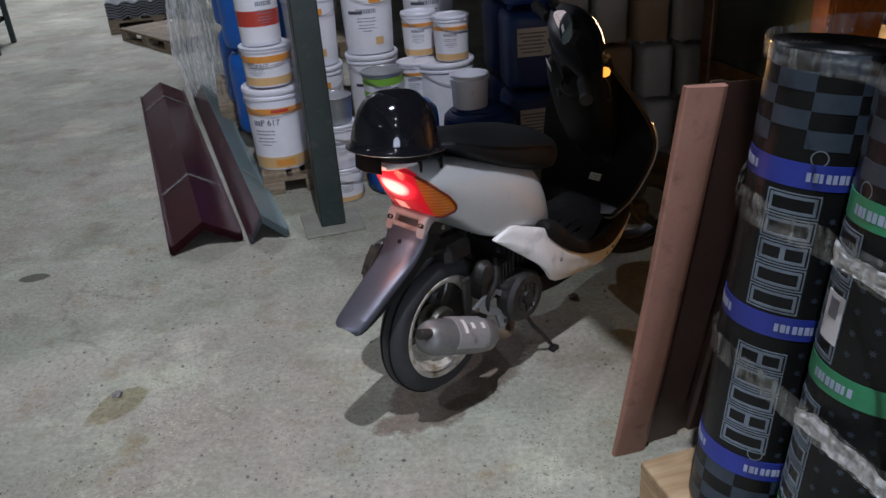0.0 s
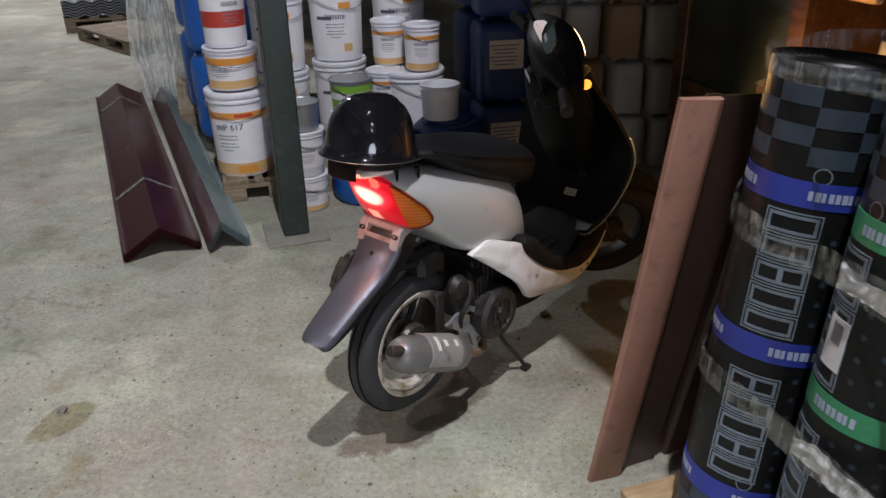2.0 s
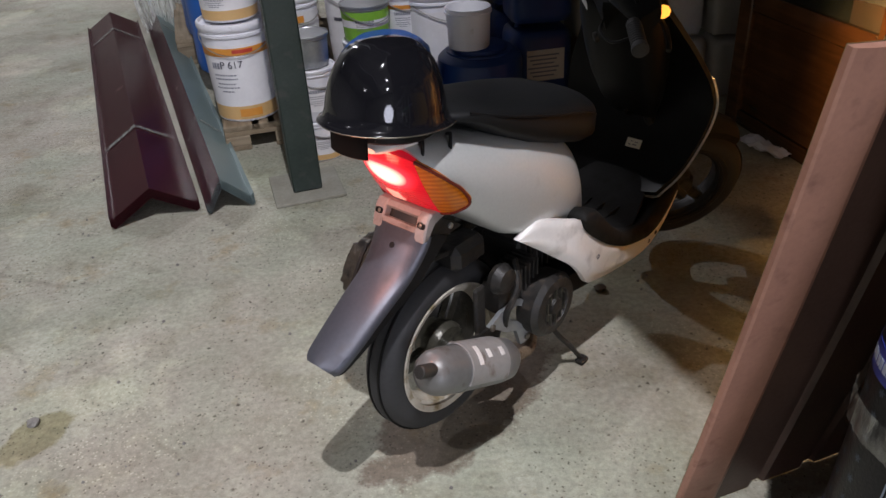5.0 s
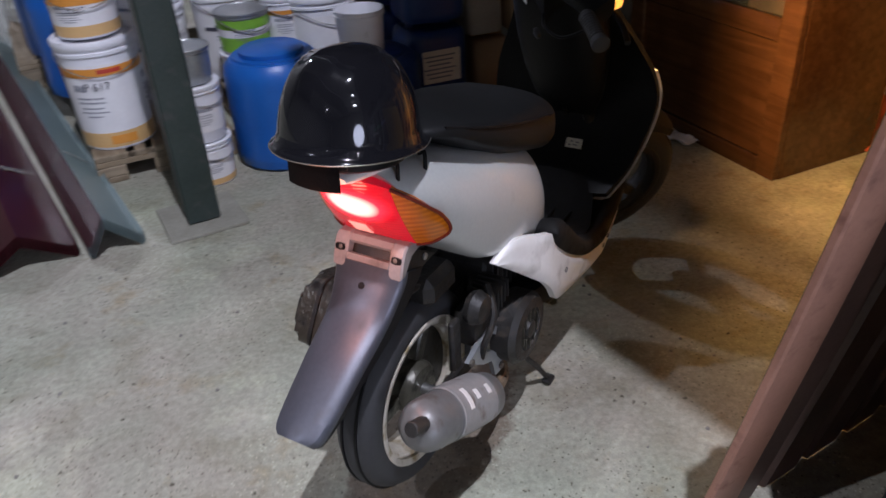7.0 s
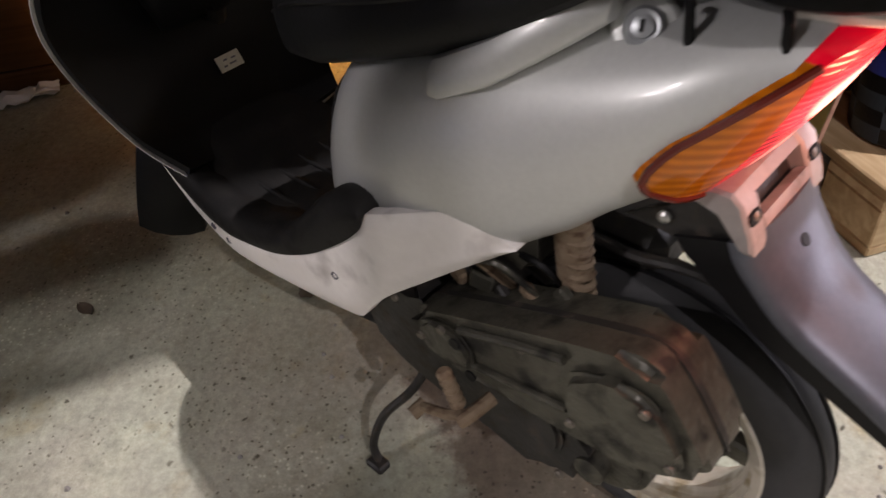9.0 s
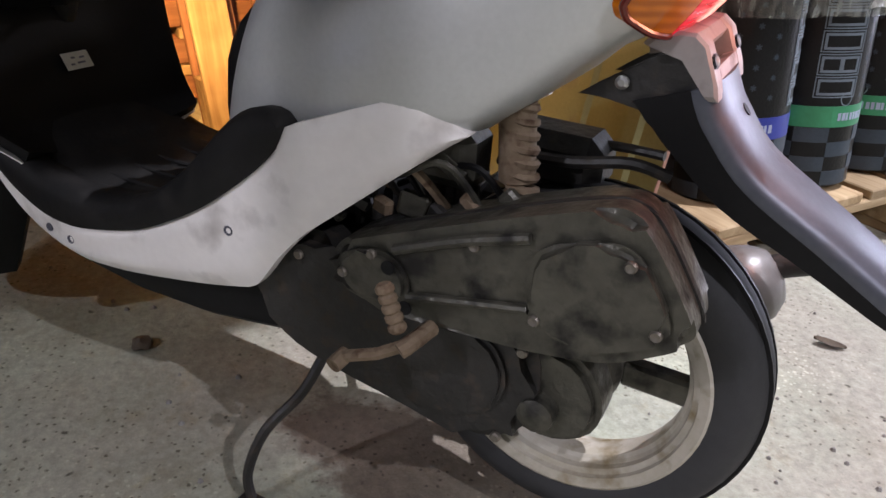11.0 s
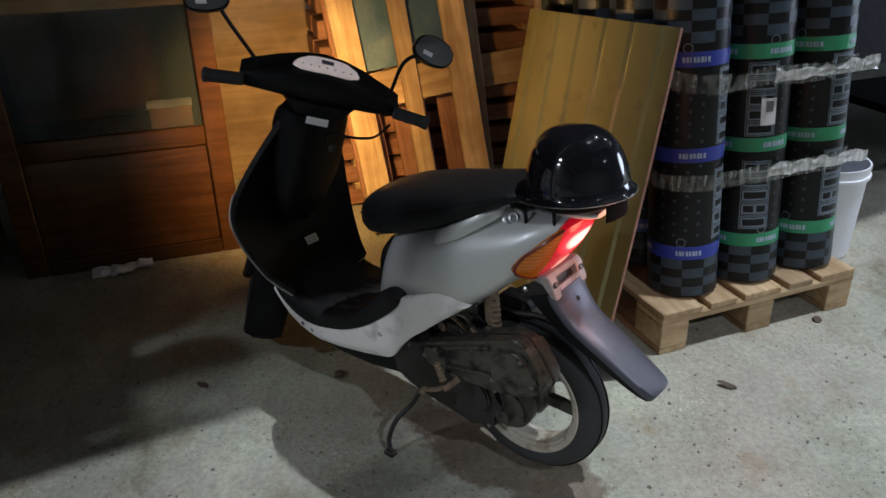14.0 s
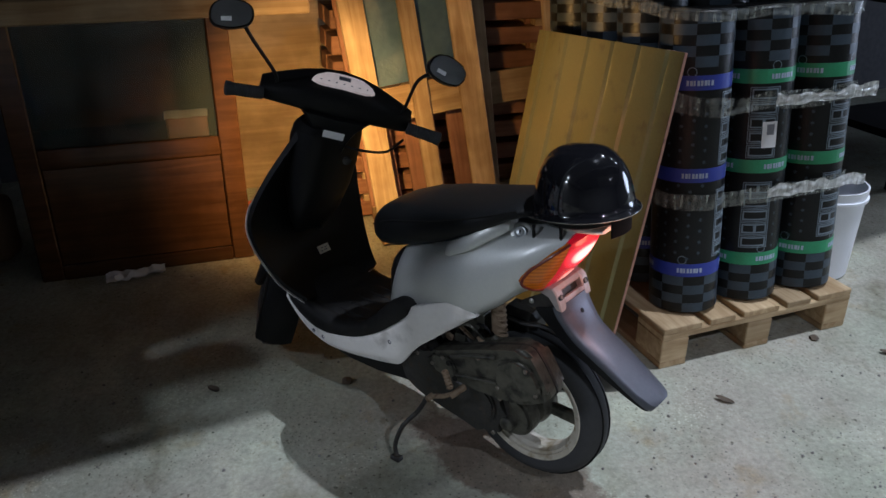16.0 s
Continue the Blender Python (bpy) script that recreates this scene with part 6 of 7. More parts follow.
def printed(ob, text, r, a, z, size):
    """A short code in the built-in font, bent round a bucket of that radius."""
    cu = bpy.data.curves.new("code", "FONT")
    cu.body, cu.size, cu.align_x, cu.extrude = text, size, "CENTER", 0.0
    tmp = bpy.data.objects.new("code", cu)
    me = bpy.data.meshes.new_from_object(tmp)
    bpy.data.objects.remove(tmp)
    for v in me.vertices:
        t = a + v.co.x / r
        v.co = ((r + 0.0005) * math.cos(t), (r + 0.0005) * math.sin(t), z + v.co.y)
    me.materials.clear()
    me.materials.append(INK)
    share("code_print", me, ob, Matrix.Identity(4), "dark printed code")


def patch_cone(r, a0, a1, z0, z1, bm):
    patch(r, a0, a1, z0, z1, bm, 0.0006, 2)


TALL = ((PAPER, 0.10, 0.82),)
TALLMARK = ((ORANGE, 0.15, 0.62, 0.70, 0.78), (SAND, 0.30, 0.65, 0.14, 0.24), (INK, -0.75, -0.15, 0.56, 0.60))
STD = ((PAPER, 0.10, 0.80), (SAND, 0.03, 0.17), (ORANGE, 0.69, 0.77))
pallet("goods_pallet", "weathered pallet under stacked buckets", pose(-0.955, 3.60, 0, 0, 0, BUILD - 2), 1.2, 0.5, 0.105, OLDWOOD)
front = -1.85
tall = bucket("white bucket with orange and sand label bands", 0.138, 0.395, STD, pose(-0.885, 3.785, 0.1055, 0, 0, 0), seed=1, start=front, marks=((REDPRINT, 0.35, 0.95, 0.72, 0.755), (ORANGE, 0.25, 0.95, 0.06, 0.14)), code=True)
printed(tall, "P 617", 0.1368, front + 0.26, 0.395 * 0.575, 0.040)
small = bucket("short white bucket with orange and sand label bands", 0.117, 0.185, ((PAPER, 0.1, 0.8), (SAND, 0.05, 0.25), (ORANGE, 0.62, 0.78)), pose(-0.890, 3.79, 0.501, 0, 0, 0), seed=2, start=front, code=True)
printed(small, "P 617", 0.1160, front + 0.28, 0.185 * 0.50, 0.026)
bucket("white tin with red and grey label", 0.100, 0.31, ((PAPER, 0.05, 0.82), (REDPRINT, 0.28, 0.50)), pose(-0.900, 3.79, 0.6865), seed=3, start=front + 0.9)
# small pails behind the post
bucket("small white pail with yellow and blue print", 0.088, 0.165, ((PAPER, 0.1, 0.8), (SAND, 0.05, 0.18)), pose(-0.555, 3.545, 0.0005), seed=4, start=-1.3)
bucket("small white pail with a wire handle", 0.086, 0.20, ((PAPER, 0.2, 0.7),), pose(-0.555, 3.545, 0.166), seed=5, start=-1.3)
bucket("grey tin standing on pails", 0.075, 0.12, (), pose(-0.555, 3.55, 0.3665), body=GREYTIN, seed=6, bars=False, handle=False)
bucket("white pail with dark print", 0.105, 0.20, ((PAPER, 0.1, 0.8),), pose(-0.66, 3.86, 0.1055), seed=7, start=-1.5)
# second row
bucket("white pail on the pallet", 0.105, 0.185, ((PAPER, 0.1, 0.8), (ORANGE, 0.6, 0.75)), pose(-0.385, 4.00, 0.1405), seed=8, start=-1.5)
bucket("lime green and white tin", 0.102, 0.155, ((LIME, 0.06, 0.42), (PAPER, 0.42, 0.62), (LIME, 0.62, 0.84)), pose(-0.385, 4.00, 0.326), body=GREYTIN, seed=9, start=-1.5)
for k, (x, y) in enumerate(((-0.47, 4.33), (-0.76, 4.26))):
    low = 0.1405 if k == 0 else 0.1055
    for lv in range(2):
        bucket("large white tin with small orange marks on its label", 0.135, 0.37, TALL, pose(x, y, low + 0.3705 * lv), seed=10 + 3 * k + lv, start=-1.5, marks=TALLMARK)
    bucket("large white tin with small orange marks on its label", 0.135, 0.30, TALL, pose(x, y, low + 0.741), seed=30 + k, start=-1.5, marks=TALLMARK)
pallet("goods_pallet", "weathered pallet under buckets", pose(-0.45, 3.93, 0, 0, 0, BUILD), 1.2, 0.6, 0.14, OLDWOOD)
bucket("wide white pail with a wire handle", 0.150, 0.36, ((PAPER, 0.15, 0.8),), pose(-0.085, 4.10, 0.1405), seed=15, bars=False, start=-1.2)
bucket("small white bucket with orange bands", 0.088, 0.215, STD, pose(-0.035, 4.07, 0.501), seed=16, start=-1.6)
bucket("small white bucket with orange bands", 0.088, 0.215, STD, pose(-0.20, 4.22, 0.501), seed=17, start=-1.6)
bucket("small white bucket with orange bands", 0.088, 0.20, STD, pose(-0.225, 4.08, 0.301), seed=18, start=-1.6)
bucket("white pail standing under a small bucket", 0.088, 0.16, (), pose(-0.225, 4.08, 0.1405), seed=19, bars=False)
bucket("open white pail on a blue drum", 0.090, 0.155, (), pose(0.045, 3.745, 0.3455), lid=False, bars=False, handle=False, seed=20)
bucket("large white tin with small orange marks on its label", 0.14, 0.37, TALL, pose(-0.16, 4.50, 0.1405), seed=21, start=-1.5, marks=TALLMARK)
bucket("large white tin with small orange marks on its label", 0.14, 0.37, TALL, pose(-0.16, 4.50, 0.511), seed=22, start=-1.5, marks=TALLMARK)
bucket("red topped white bucket", 0.10, 0.25, ((REDPRINT, 0.4, 0.8),), pose(-0.17, 4.42, 0.882), seed=23, start=-1.5, bars=False)


def drum(label, r, h, m, material, paper=True, turn=-1.5):
    ob = thing("plastic_drum", label, "drum", m, "blue plastic drums")
    part("body", lathe([(r * 0.86, 0.0), (r * 0.95, 0.012), (r * 0.99, 0.04), (r, h * 0.12), (r * 0.985, h * 0.3), (r, h * 0.5), (r, h * 0.78), (r * 0.97, h * 0.87), (r * 0.84, h * 0.93), (r * 0.78, h * 0.935), (r * 0.77, h * 0.955), (r * 0.70, h * 0.955), (r * 0.3, h * 0.95)], 40), material, ob)
    part("screw_lid", lathe([(r * 0.62, h * 0.945), (r * 0.64, h * 0.95), (r * 0.64, h * 0.99), (r * 0.60, h), (r * 0.1, h)], 32), material, ob)
    if paper:
        part("paper_label", patch(r * 1.003, turn - 0.36, turn + 0.36, h * 0.30, h * 0.64, None, 0.0012, 8), PAPER, ob, "white label")
        part("label_stripe", patch(r * 1.003 + 0.0013, turn - 0.36, turn + 0.36, h * 0.585, h * 0.64, None, 0.0006, 8), ORANGE if material is DRUMBLUE else LABELCREAM, ob)
        b = bmesh.new()
        for k in range(5):
            patch(r * 1.003 + 0.0013, turn - 0.30, turn + 0.30 - 0.1 * (k % 2), h * (0.53 - 0.03 * k), h * (0.54 - 0.03 * k), b, 0.0005, 6)
        part("print_block", b, GREYINK, ob)["kind"] = "stuff"
        if material is DRUMBLUE:
            part("label_mark", patch(r * 1.003 + 0.0013, turn + 0.16, turn + 0.32, h * 0.32, h * 0.39, None, 0.0006, 3), SAND, ob)
    return ob


drum("bright blue plastic drum with a white label", 0.180, 0.415, pose(-0.285, 3.685, 0.0005), DRUMBLUE, True, -1.15)
drum("dark blue plastic drum with a cream label", 0.172, 0.345, pose(0.085, 3.765, 0.0005), NAVY, True, -1.15)
for x, y, z in ((-1.10, 4.42, 0.1055), (-1.10, 4.42, 0.564), (-1.30, 4.95, 0.1405), (-1.30, 4.95, 0.60)):
    drum("blue plastic drum on a pallet", 0.165, 0.458, pose(x, y, z), DRUMBLUE, False)


def canister(label, sx, sy, sz, m, material, paper=True, group="stacked canisters"):
    ob = thing("canister", label, "canister", m, group)
    rings = [ring_xy(z, 0, sx / 2 * k, sy / 2 * k, 28, 4.5) for z, k in ((0.0, 0.93), (0.012, 0.98), (0.03, 1.0), (sz * 0.45, 0.985), (sz * 0.5, 1.0), (sz * 0.80, 1.0), (sz * 0.87, 0.93), (sz * 0.90, 0.82), (sz * 0.905, 0.3))]
    part("body", loft(rings), material, ob)
    part("cap", lathe([(0.03, 0), (0.03, 0.028), (0.026, 0.032), (0.005, 0.032)], 18), material, ob, m=pose(sx * 0.28, 0, sz * 0.895))
    part("handle", tube(spline([(-sx * 0.32, 0, sz * 0.88), (-sx * 0.28, 0, sz * 0.96), (0, 0, sz * 0.985), (sx * 0.10, 0, sz * 0.96), (sx * 0.12, 0, sz * 0.88)], 4), 0.014, 8), material, ob)
    if paper:
        part("paper_label", box(sx * 0.62, 0.002, sz * 0.34, at=(0, -sy / 2 * 1.003 - 0.001, sz * 0.55)), LABELCREAM, ob, "cream label")
        b = bmesh.new()
        for k in range(6):
            box(sx * (0.52 - 0.08 * (k % 3)), 0.001, sz * 0.016, at=(-0.01, -sy / 2 * 1.003 - 0.0026, sz * (0.66 - 0.045 * k)), bm=b)
        part("print_block", b, GREYINK, ob)["kind"] = "stuff"
    return ob


for lv in range(3):
    canister("dark blue square canister with a cream label", 0.26, 0.26, 0.385, pose(0.335, 3.99, 0.0005 + 0.386 * lv, 0, 0, 12 - 3 * lv), NAVY)
    canister("dark blue square canister with a cream label", 0.26, 0.26, 0.385, pose(0.27, 4.32, 0.0005 + 0.386 * lv, 0, 0, 16), NAVY, False)
rnd = random.Random(12)
for col in range(5):
    for lv in range(4):
        mat_ = CANGREY if (col * 3 + lv) % 4 else CARTON
        canister("pale plastic jerrycan in a dark stack" if mat_ is CANGREY else "brown carton-coloured jerrycan in a dark stack", 0.17, 0.20, 0.27, pose(0.60 + 0.19 * col - 0.03 * lv, 4.12 - 0.02 * col, 0.0005 + 0.271 * lv, 0, 0, rnd.uniform(0, 18)), mat_, False, "stacked jerrycans")

# ---- ridge caps on the floor ----


def ridge(label, m, half, rise, length, layers, mats, straps, left=None):
    left = left or half
    ob = thing("ridge_cap_stack", label, "ridge cap", m, "stacked ridge caps")
    for k in range(layers):
        o, x = 0.0042 * k, 0.004 * (k % 3)
        b = bmesh.new()
        sec = [(-left - 0.012, 0.012), (-left, 0.0), (-left * 0.5, rise * 0.5), (0, rise), (half * 0.5, rise * 0.5), (half, 0.0), (half + 0.012, 0.012)]
        rows = []
        for y in (x, length * 0.5, length - x):
            rows.append([Vector((u, y, z + o)) for u, z in sec] + [Vector((u, y, z + o - 0.0012)) for u, z in sec[::-1]])
        loft(rows, b)
        if len(mats) == 2:
            me = part("cap_sheet", b, list(mats), ob)
            for f in me.data.polygons:
                f.material_index = 1 if f.center.x > 0 else 0
        else:
            part("cap_sheet", b, mats[0], ob)
    top = 0.0042 * layers
    for y in straps:
        b = loft([[Vector((u, yy, z + top + t)) for u, z, t in ((-left, 0.0, 0.0), (0, rise, 0.0), (half, 0.0, 0.0), (half, 0.0, 0.002), (0, rise, 0.002), (-left, 0.0, 0.002))] for yy in (y, y + 0.028)])
        part("film_strap", b, FILM, ob, "strip of clear film")
    return ob


RD = math.degrees(math.atan2(2.42, -1.03)) - 90
ridge("maroon metal ridge caps nested in a stack on the floor", pose(-1.072, 3.05, 0.002, 0, 0, RD), 0.138, 0.085, 2.77, 9, (MAROON,), (0.62, 2.30))
ridge("maroon and grey-green metal ridge caps tied together", pose(-0.838, 3.09, 0.002, 0, 0, RD - 0.6), 0.092, 0.088, 2.77, 9, (MAROON, TEAL), (0.62, 2.30), 0.052)

# ---- steel post ----
post = thing("steel_post", "dark green square steel post on a base plate", "post", pose(-0.578, 3.245, 0, 0, 0, BUILD))
post["kind"] = "structure"
part("column", box(0.105, 0.105, 6.63, 0.006, (0, 0, 0.012 + 3.315)), POST, post, "dark green painted tube")
part("base_plate", box(0.25, 0.25, 0.012, 0.002, (0, 0, 0.006)), surface("dusty_plate", (0.32, 0.315, 0.265), (0.23, 0.225, 0.185), 0.8, 0.05, big=9, fine=80), post, "dusty steel base plate")

# ---- corrugated sheet leaning on the rolls ----
sheet = thing("corrugated_sheet", "khaki profiled steel sheet with a terracotta back, leaning on the rolls", "metal sheet")
B0, T0, T1, B1 = Vector((0.368, 1.716, 0.002)), Vector((0.438, 1.557, 0.984)), Vector((1.22, 1.845, 0.922)), Vector((1.137, 2.01, 0.002))
nrm = (B1 - B0).cross(T0 - B0).normalized()          # away from or toward the rolls
if nrm.y < 0:
    nrm = -nrm
prof = []
n_rib = 6
s = 0.0
for k in range(n_rib + 1):
    for du, h in ((0.0, 0.0), (0.072, 0.0), (0.080, 0.010), (0.112, 0.010), (0.120, 0.0)):
        f = (k * 0.158 + du) / 1.0
        if f <= 1.0:
            prof.append((f, h))
# the back's shade is put into its colour
for side, mat_, off, nm in ((1, SHEET_FRONT, 0.0007, "front_face"), (-1, SHEET_SHADED, -0.0007, "back_face")):
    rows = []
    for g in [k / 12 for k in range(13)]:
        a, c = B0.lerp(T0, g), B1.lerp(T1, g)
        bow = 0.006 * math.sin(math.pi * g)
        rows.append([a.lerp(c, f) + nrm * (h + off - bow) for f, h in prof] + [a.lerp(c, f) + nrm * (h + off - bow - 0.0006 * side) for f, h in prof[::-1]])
    part(nm, loft(rows), mat_, sheet, "khaki coated face" if side > 0 else "back coating, browned to stand in for shade", sharp=20)
# a folded strip along the near edge keeps the back's lit terracotta colour
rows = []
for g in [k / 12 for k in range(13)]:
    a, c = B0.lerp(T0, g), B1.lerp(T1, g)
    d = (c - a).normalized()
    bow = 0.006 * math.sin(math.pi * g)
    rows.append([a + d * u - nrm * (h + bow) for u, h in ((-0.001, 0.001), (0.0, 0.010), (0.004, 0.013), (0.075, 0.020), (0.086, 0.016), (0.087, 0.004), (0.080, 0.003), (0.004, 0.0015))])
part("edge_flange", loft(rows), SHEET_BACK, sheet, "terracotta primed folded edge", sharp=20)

# ---- cupboard with glass door ----
CU, CN = Vector((-0.25, 0.968, 0)), Vector((0.968, 0.25, 0))    # along its front, and into its depth
cup = thing("wooden_cupboard", "varnished brown wooden cupboard with a glazed upper door", "cupboard", Matrix.Translation((1.300, 2.955, 0)) @ Matrix(((CU.x, CN.x, 0, 0), (CU.y, CN.y, 0, 0), (0, 0, 1, 0), (0, 0, 0, 1))))
CW, CD, CH = 0.80, 0.45, 1.75
part("back_panel", box(CW, 0.012, CH, 0.001, (CW / 2, CD - 0.006, CH / 2)), DOORWOOD, cup)
for x in (0.011, CW - 0.011):
    part("side_panel", box(0.022, CD - 0.03, CH, 0.002, (x, CD / 2, CH / 2)), DOORWOOD, cup)
for z in (0.06, 0.47, CH - 0.011):
    part("shelf", box(CW - 0.044, CD - 0.04, 0.022, 0.002, (CW / 2, CD / 2, z)), DOORWOOD, cup)
part("lower_door", box(CW - 0.16, 0.016, 0.40, 0.004, (CW / 2, 0.012, 0.245)), DOORWOOD, cup, "plain brown lower panel")
for x in (0.040, CW - 0.040):
    part("stile", box(0.08, 0.030, CH - 0.002, 0.005, (x, 0.0, CH / 2)), DOORWOOD, cup)
# wood paler than the cupboard's, making up for beam light that misses it
part("cross_rail", box(CW + 0.30, 0.036, 0.085, 0.006, (CW / 2 - 0.15, -0.006, 1.004)), PALLETWOOD, cup, "pale wooden rail across the front")
for z, h in ((0.03, 0.06), (0.487, 0.075), (CH - 0.04, 0.08)):
    part("rail", box(CW - 0.16, 0.028, h, 0.009, (CW / 2, 0.0, z), seg=3), DOORWOOD, cup)
part("glass_pane", box(CW - 0.158, 0.005, 0.436, 0.0, (CW / 2, 0.004, 0.743)), GLASS, cup, "dark glass pane")
part("glass_pane", box(CW - 0.158, 0.005, 0.622, 0.0, (CW / 2, 0.004, 1.357)), GLASS, cup, "dark glass pane")
# a crumpled paper-topped brown box on the shelf behind the lower pane
carton = thing("carton_box", "worn terracotta carton with crumpled pale paper behind the cupboard glass", "box", cup.matrix_basis @ pose(0.190, 0.080, 0.4811))
part("body", box(0.150, 0.10, 0.112, 0.006, (0, 0, 0.056)), SHEET_BACK, carton)
b = loft([[Vector((x, y, 0.113 + 0.010 * (1 - 2 * abs(f - 0.5)) + 0.008 * noise.noise((x * 40, y * 30, 2.0)) + lift)) for x in [-0.080 + 0.160 * k / 14 for k in range(15)]] for lift, y, f in ((0, -0.056, 0.0), (0.004, -0.03, 0.3), (0.006, 0.0, 0.5), (0.004, 0.03, 0.7), (0, 0.052, 1.0))], cap=False, closed=False)
part("crumpled_paper", b, PAPER, carton, "crumpled pale paper on top")
rag = thing("crumpled_rag", "crumpled white paper lying at the cupboard's foot", "paper", pose(1.135, 3.385, 0.0, 0, 0, 110))
b = bmesh.new()
bmesh.ops.create_grid(b, x_segments=14, y_segments=7, size=0.5)
for v in b.verts:
    x, y = v.co.x, v.co.y
    v.co = (x * 0.22, y * 0.09, 0.004 + 0.035 * abs(noise.noise((x * 3.1, y * 3.3, 1.7))) + 0.02 * abs(noise.noise((x * 9, y * 9, 4))))
part("sheet", b, PAPER, rag)

# ---- leaning pallets by the cupboard ----


def leaning_pallet(label, m, length, width, mats, film=False):
    """A pallet stood on end: x across, z up, its boards toward minus y."""
    ob = thing("leaning_pallet", label, "pallet", m, "pallets leaning at the wall")
    for x, w in ((0.05, 0.10), (width / 2, 0.07), (width - 0.05, 0.10)):
        part("long_board", box(length, w, 0.022, 0.003), mats[0], ob, m=pose(x, -0.011, length / 2, 0, -90, 0) @ pose(0, 0, 0, 90, 0, 0))
    for z in (0.07, length * 0.472, length - 0.07):
        part("cross_board", box(width, 0.022, 0.14 if z < length - 0.1 else 0.10, 0.003), mats[0], ob, m=pose(width / 2, 0.012, z))
        for x in (0.05, width / 2, width - 0.05):
            part("block", box(0.10, 0.078, 0.14, 0.003), mats[0], ob, m=pose(x, 0.063, z))
    for x, w in ((0.07, 0.14), (width * 0.5, 0.14), (width - 0.07, 0.14)):
        part("back_board", box(length, w, 0.022, 0.003), mats[1], ob, m=pose(x, 0.115, length / 2, 0, -90, 0) @ pose(0, 0, 0, 90, 0, 0))
    if film:
        b = bmesh.new()
        bmesh.ops.create_grid(b, x_segments=20, y_segments=20, size=0.5)
        for v in b.verts:
            x, y = v.co.x, v.co.y
            v.co = (width / 2 + x * (width - 0.10), 0.030 + 0.012 * noise.noise((x * 5, y * 5, 2)), length * 0.755 + y * (length * 0.44))
        part("film_sheet", b, BLUEFILM, ob, "blue-grey plastic film")
    return ob


PM = Matrix(((-CU.x, CN.x, 0, 0), (-CU.y, CN.y, 0, 0), (0, 0, 1, 0), (0, 0, 0, 1)))
leaning_pallet("pale pine pallet stood on end, with blue-grey film behind it", Matrix.Translation((1.365, 2.425, 0.012)) @ PM @ pose(0, 0, 0, -7, -7, 0), 1.2, 0.53, (PALLETWOOD, REDWOOD), True)
leaning_pallet("pine pallet stood on end behind the other", Matrix.Translation((1.66, 1.98, 0.012)) @ PM @ pose(0, 0, 0, -6, -5, 0), 1.2, 0.80, (PALLETWOOD, REDWOOD))
# red-brown boards stacked behind
stack = thing("board_stack", "stack of red-brown boards with spacers behind the pallets", "boards", Matrix.Translation((1.62, 2.58, 0)) @ PM)
for lv in range(9):
    for k in range(2):
        part("board", box(1.1, 0.14, 0.075, 0.004, (0.52, 0.10 + 0.17 * k, 0.055 + 0.105 * lv)), REDWOOD, stack)
    for x in (0.1, 0.9):
        part("spacer", box(0.05, 0.34, 0.028, 0.002, (x, 0.19, 0.107 + 0.105 * lv - 0.001)), PALLETWOOD, stack)
# plywood and white batten in the gap
ply = thing("plywood_sheet", "pale plywood sheet leaning in the gap beside the cupboard", "plywood", Matrix.Translation((2.034, 3.395, 0.0)) @ PM @ pose(0, 0, 0, -4, 0, 0))
part("sheet", box(0.80, 0.012, 1.9, 0.001, (0.40, 0, 0.95)), PLY, ply)
bat = thing("white_batten", "white plastic profile leaning against the wall", "profile", Matrix.Translation((2.05, 3.55, 0.0)) @ PM @ pose(0, 0, 0, -6, 0, 0))
part("profile", box(0.05, 0.03, 1.6, 0.004, (0, 0, 0.8)), BUCKETWHITE, bat)
cone = thing("traffic_cone", "orange traffic cone with a white ring beside the cupboard", "cone", pose(1.76, 3.18, 0.0))
part("base", box(0.24, 0.24, 0.02, 0.006, (0, 0, 0.01)), CONEORANGE, cone)
part("body", lathe([(0.10, 0.02), (0.095, 0.03), (0.03, 0.48), (0.02, 0.49), (0.004, 0.49)], 28), CONEORANGE, cone)
part("ring", lathe([(0.073, 0.19), (0.0745, 0.19), (0.0565, 0.31), (0.055, 0.31)], 28, cap=False), BUCKETWHITE, cone)

# ---- white bucket and racks behind the rolls ----
c = PC + U * 1.00 + N * 0.40
bucket("open white bucket beside the roof rolls", 0.142, 0.36, (), pose(c.x, c.y, 0.0005), lid=False, bars=False, handle=False, seed=40)


def rack(label, m, width, depth, height, levels):
    ob = thing("storage_rack", label, "rack", m, "dark racks")
    for x in (0.03, width - 0.03):
        for y in (0.03, depth - 0.03):
            part("upright", box(0.05, 0.05, height, 0.003, (x, y, height / 2)), POST, ob)
    for k in range(levels):
        part("shelf", box(width - 0.11, depth, 0.04, 0.003, (width / 2, depth / 2, 0.25 + k * (height - 0.3) / max(1, levels - 1))), BLACK, ob)
    return ob


q = PC + U * 2.0 + N * 0.9
rack("dark steel rack in the unlit store", Matrix.Translation(q) @ Matrix(((U.x, N.x, 0, 0), (U.y, N.y, 0, 0), (0, 0, 1, 0), (0, 0, 0, 1))), 2.2, 0.6, 2.2, 4)
q = PC + U * 0.4 + N * 1.75
rack("dark steel rack in the unlit store", Matrix.Translation(q) @ Matrix(((U.x, N.x, 0, 0), (U.y, N.y, 0, 0), (0, 0, 1, 0), (0, 0, 0, 1))), 1.5, 0.5, 2.2, 4)

# ---- far side of the hall ----
pallet("far_pallet", "weathered pallet with grey sheet tiles", pose(-3.72, 8.45, 0, 0, 0, BUILD), 1.2, 1.0, 0.14, OLDWOOD)
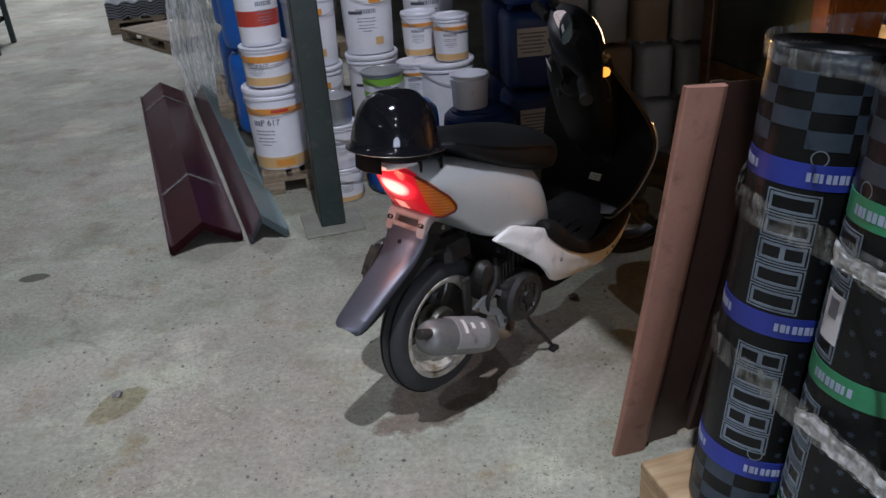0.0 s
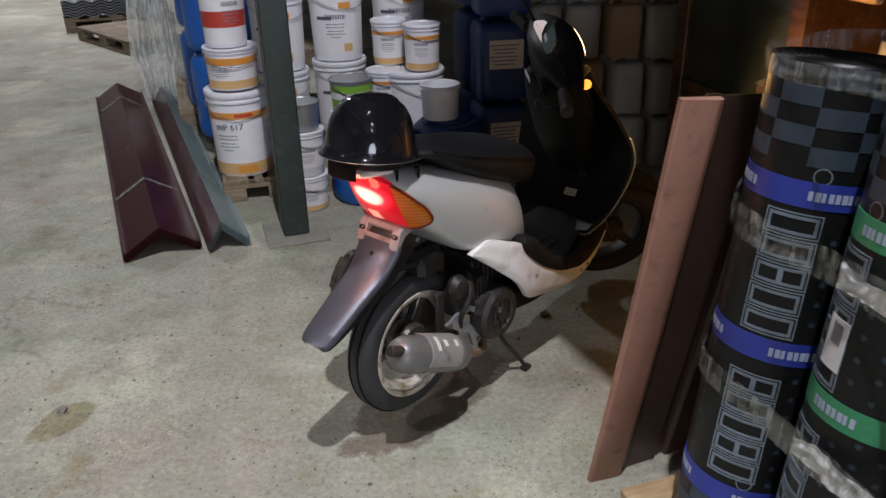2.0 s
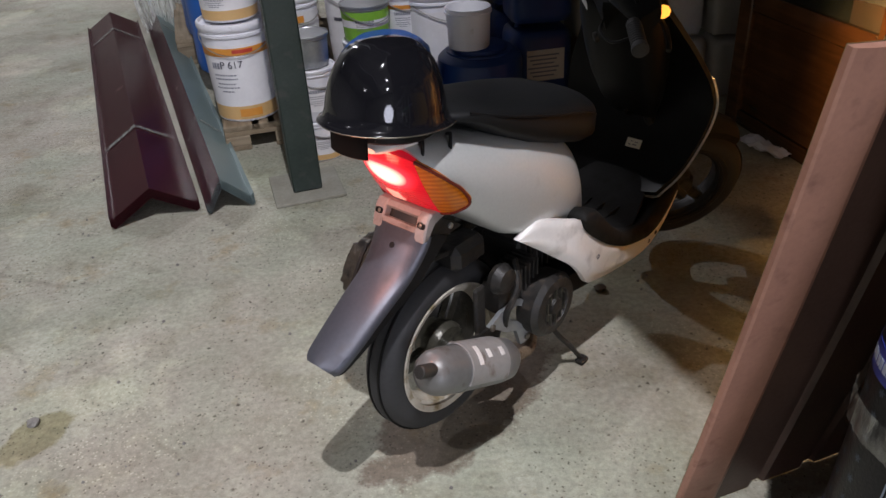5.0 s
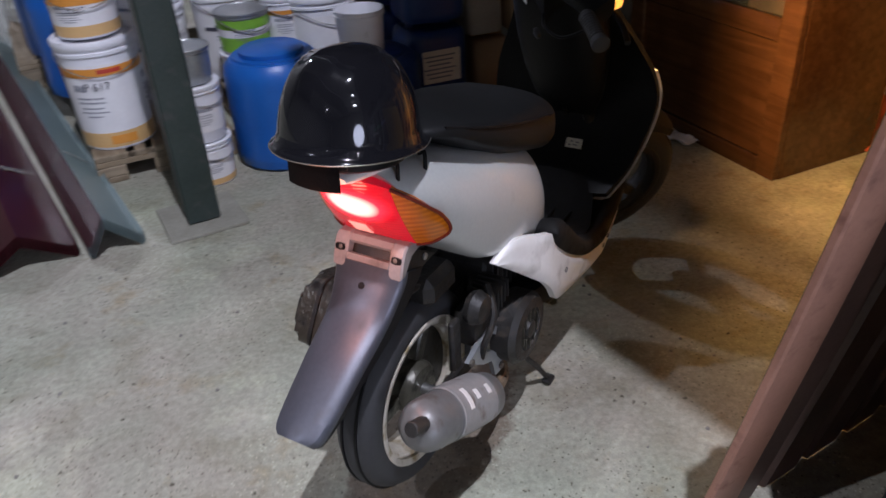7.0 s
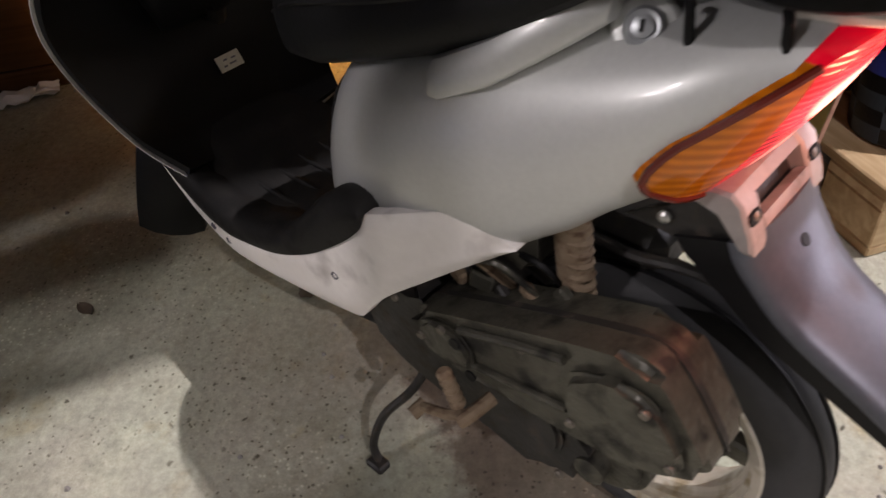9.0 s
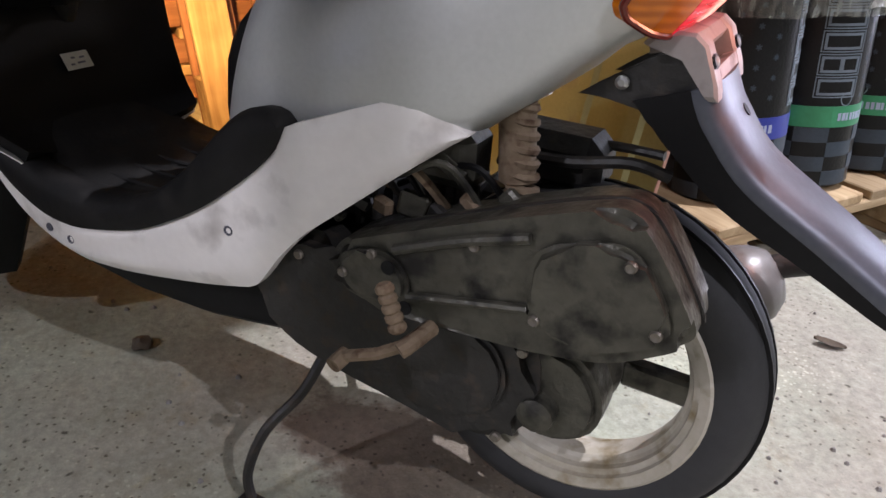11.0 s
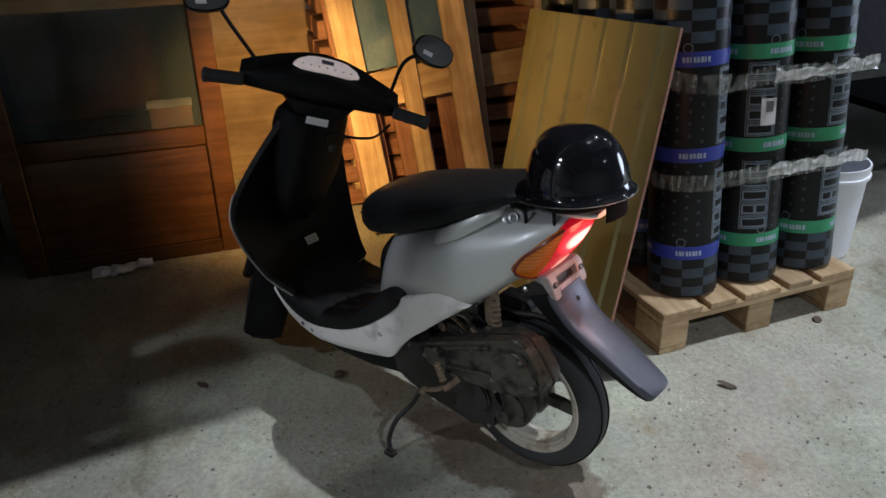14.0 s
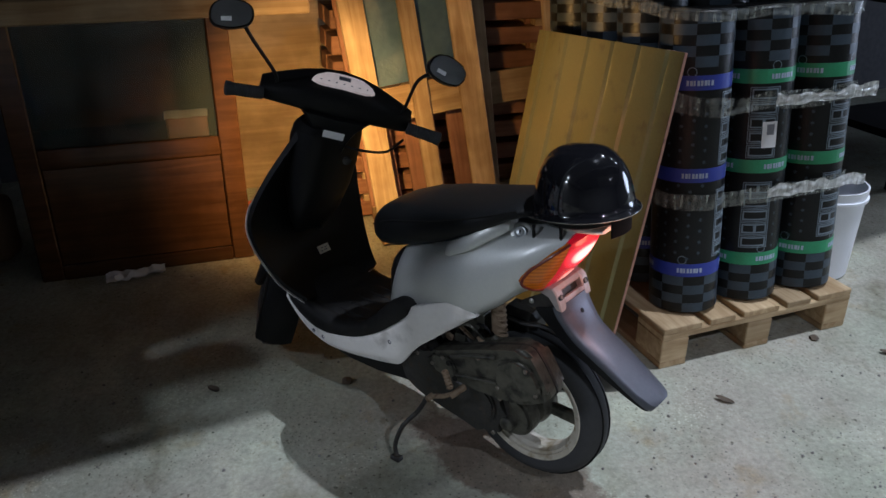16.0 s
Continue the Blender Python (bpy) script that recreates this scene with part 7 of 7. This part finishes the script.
tiles = thing("sheet_tile_stack", "stack of grey wavy metal tile sheets on a pallet", "tile sheets", pose(-3.72, 8.45, 0.1405, 0, 0, BUILD))
for lv in range(6):
    rows = []
    for k in range(21):
        y = 1.2 * k / 20
        rows.append([Vector((1.0 * j / 30, y, 0.02 + 0.028 * lv + 0.016 * math.sin(j * 2 * math.pi / 5) + 0.012 * ((y / 0.3) % 1))) for j in range(31)] + [Vector((1.0 * j / 30, y, 0.004 + 0.028 * lv + 0.016 * math.sin(j * 2 * math.pi / 5))) for j in range(30, -1, -1)])
    part("tile_sheet", loft(rows), SLATE, tiles)
pallet("far_pallet", "weathered empty pallet lying on the floor", pose(-2.62, 7.15, 0, 0, 0, BUILD + 25), 1.2, 0.6, 0.12, OLDWOOD)
pallet("goods_pallet", "weathered pallet under blue drums", pose(-1.50, 4.80, 0, 0, 0, BUILD), 1.2, 0.8, 0.14, OLDWOOD)
pallet("goods_pallet", "weathered pallet under wrapped goods", pose(-1.86, 6.25, 0, 0, 0, BUILD), 1.2, 1.0, 0.14, OLDWOOD)
sack = thing("film_wrapped_goods", "goods wrapped in milky hanging plastic film on a pallet", "wrapped goods", pose(-1.50, 5.95, 0.1405, 0, 0, BUILD))
rings = []
rnd = random.Random(8)
for k in range(12):
    z = 1.3 * k / 11
    rings.append([Vector((0.38 * c * (1 + 0.10 * noise.noise((c * 3, s * 3, z * 2))), 0.45 * s * (1 + 0.10 * noise.noise((c * 3, s * 3, z * 2 + 5))), z)) for c, s in [(math.cos(2 * math.pi * i / 32), math.sin(2 * math.pi * i / 32)) for i in range(32)]])
part("film", loft(rings), THINFILM, sack, "milky crumpled film")
part("load", box(0.48, 0.6, 1.1, 0.02, (0, 0, 0.55)), CANGREY, sack)
rack("dark steel rack on the far side of the hall", pose(-5.4, 7.3, 0, 0, 0, BUILD), 1.0, 0.8, 1.2, 3)

film = thing("hanging_film", "torn milky plastic film hanging beside the blue drums", "film", pose(-1.80, 5.45, 0.0, 0, 0, BUILD))
rows = []
for k in range(25):
    z = 0.02 + 1.75 * k / 24
    half = 0.115 + 0.035 * math.sin(z * 4.1) - 0.03 * (z < 0.3)
    rows.append([Vector((half * (-1 + j / 9) + 0.03 * noise.noise((z * 2, j * 0.2, 7)), 0.035 * noise.noise((j * 0.9, z * 2.2, 3)) + 0.02 * math.sin(j * 1.4 + z), z)) for j in range(19)])
rows = [r + [v + Vector((0, 0.0015, 0)) for v in r[::-1]] for r in rows]
part("film", loft(rows), THINFILM, film, "milky crumpled film")
# ---- litter on the floor ----
rnd = random.Random(21)
for k in range(9):
    x, y = ((0.22, 1.38), (0.37, 2.51), (0.346, 2.91), (-0.25, 1.15), (0.45, 0.75), (-1.05, 2.05), (-1.75, 2.0), (0.55, 0.95), (0.05, 0.9))[k]
    lf = thing("dry_leaf" if k % 2 == 0 else "clod", "small dry curled leaf on the floor" if k % 2 == 0 else "small dark clod on the floor", "litter", pose(x, y, 0, 0, 0, rnd.uniform(0, 360)), "floor litter")
    if k % 2 == 0:
        b = bmesh.new()
        bmesh.ops.create_grid(b, x_segments=8, y_segments=4, size=0.5)
        for v in b.verts:
            u, w = v.co.x, v.co.y
            wid = 0.020 * math.cos(u * math.pi * 0.95) ** 0.7 if abs(u) < 0.5 else 0.002
            v.co = (u * 0.055, w * 2 * wid * 0.6, 0.002 + 0.018 * (w * w) + 0.008 * (u + 0.5) ** 2)
        part("blade", b, LEAF, lf)
    else:
        b = bmesh.new()
        bmesh.ops.create_icosphere(b, subdivisions=2, radius=0.016)
        for v in b.verts:
            v.co = v.co * (1 + 0.4 * noise.noise(v.co * 90 + Vector((k, 0, 0))))
            v.co.z = max(0, v.co.z * 0.6 + 0.006)
        part("lump", b, LEAF if k != 5 else STONE, lf)
gr = bmesh.new()
for k in range(420):
    a, d = rnd.uniform(0, 6.28), rnd.uniform(0.1, 2.6)
    x, y, s = -0.2 + d * math.cos(a), 1.6 + d * math.sin(a) * 0.9, rnd.uniform(0.002, 0.0055)
    r = bmesh.ops.create_cone(gr, cap_ends=True, segments=5, radius1=s, radius2=s * 0.5, depth=s)
    bmesh.ops.transform(gr, matrix=Matrix.Translation((x, y, s * 0.5)) @ Matrix.Rotation(rnd.uniform(0, 6), 4, "Z"), verts=r["verts"])
grit = new("grit", finish(gr, "grit", STONE))
tagged(grit, "scattered grit and crumbs on the concrete", "grit", kind="stuff")
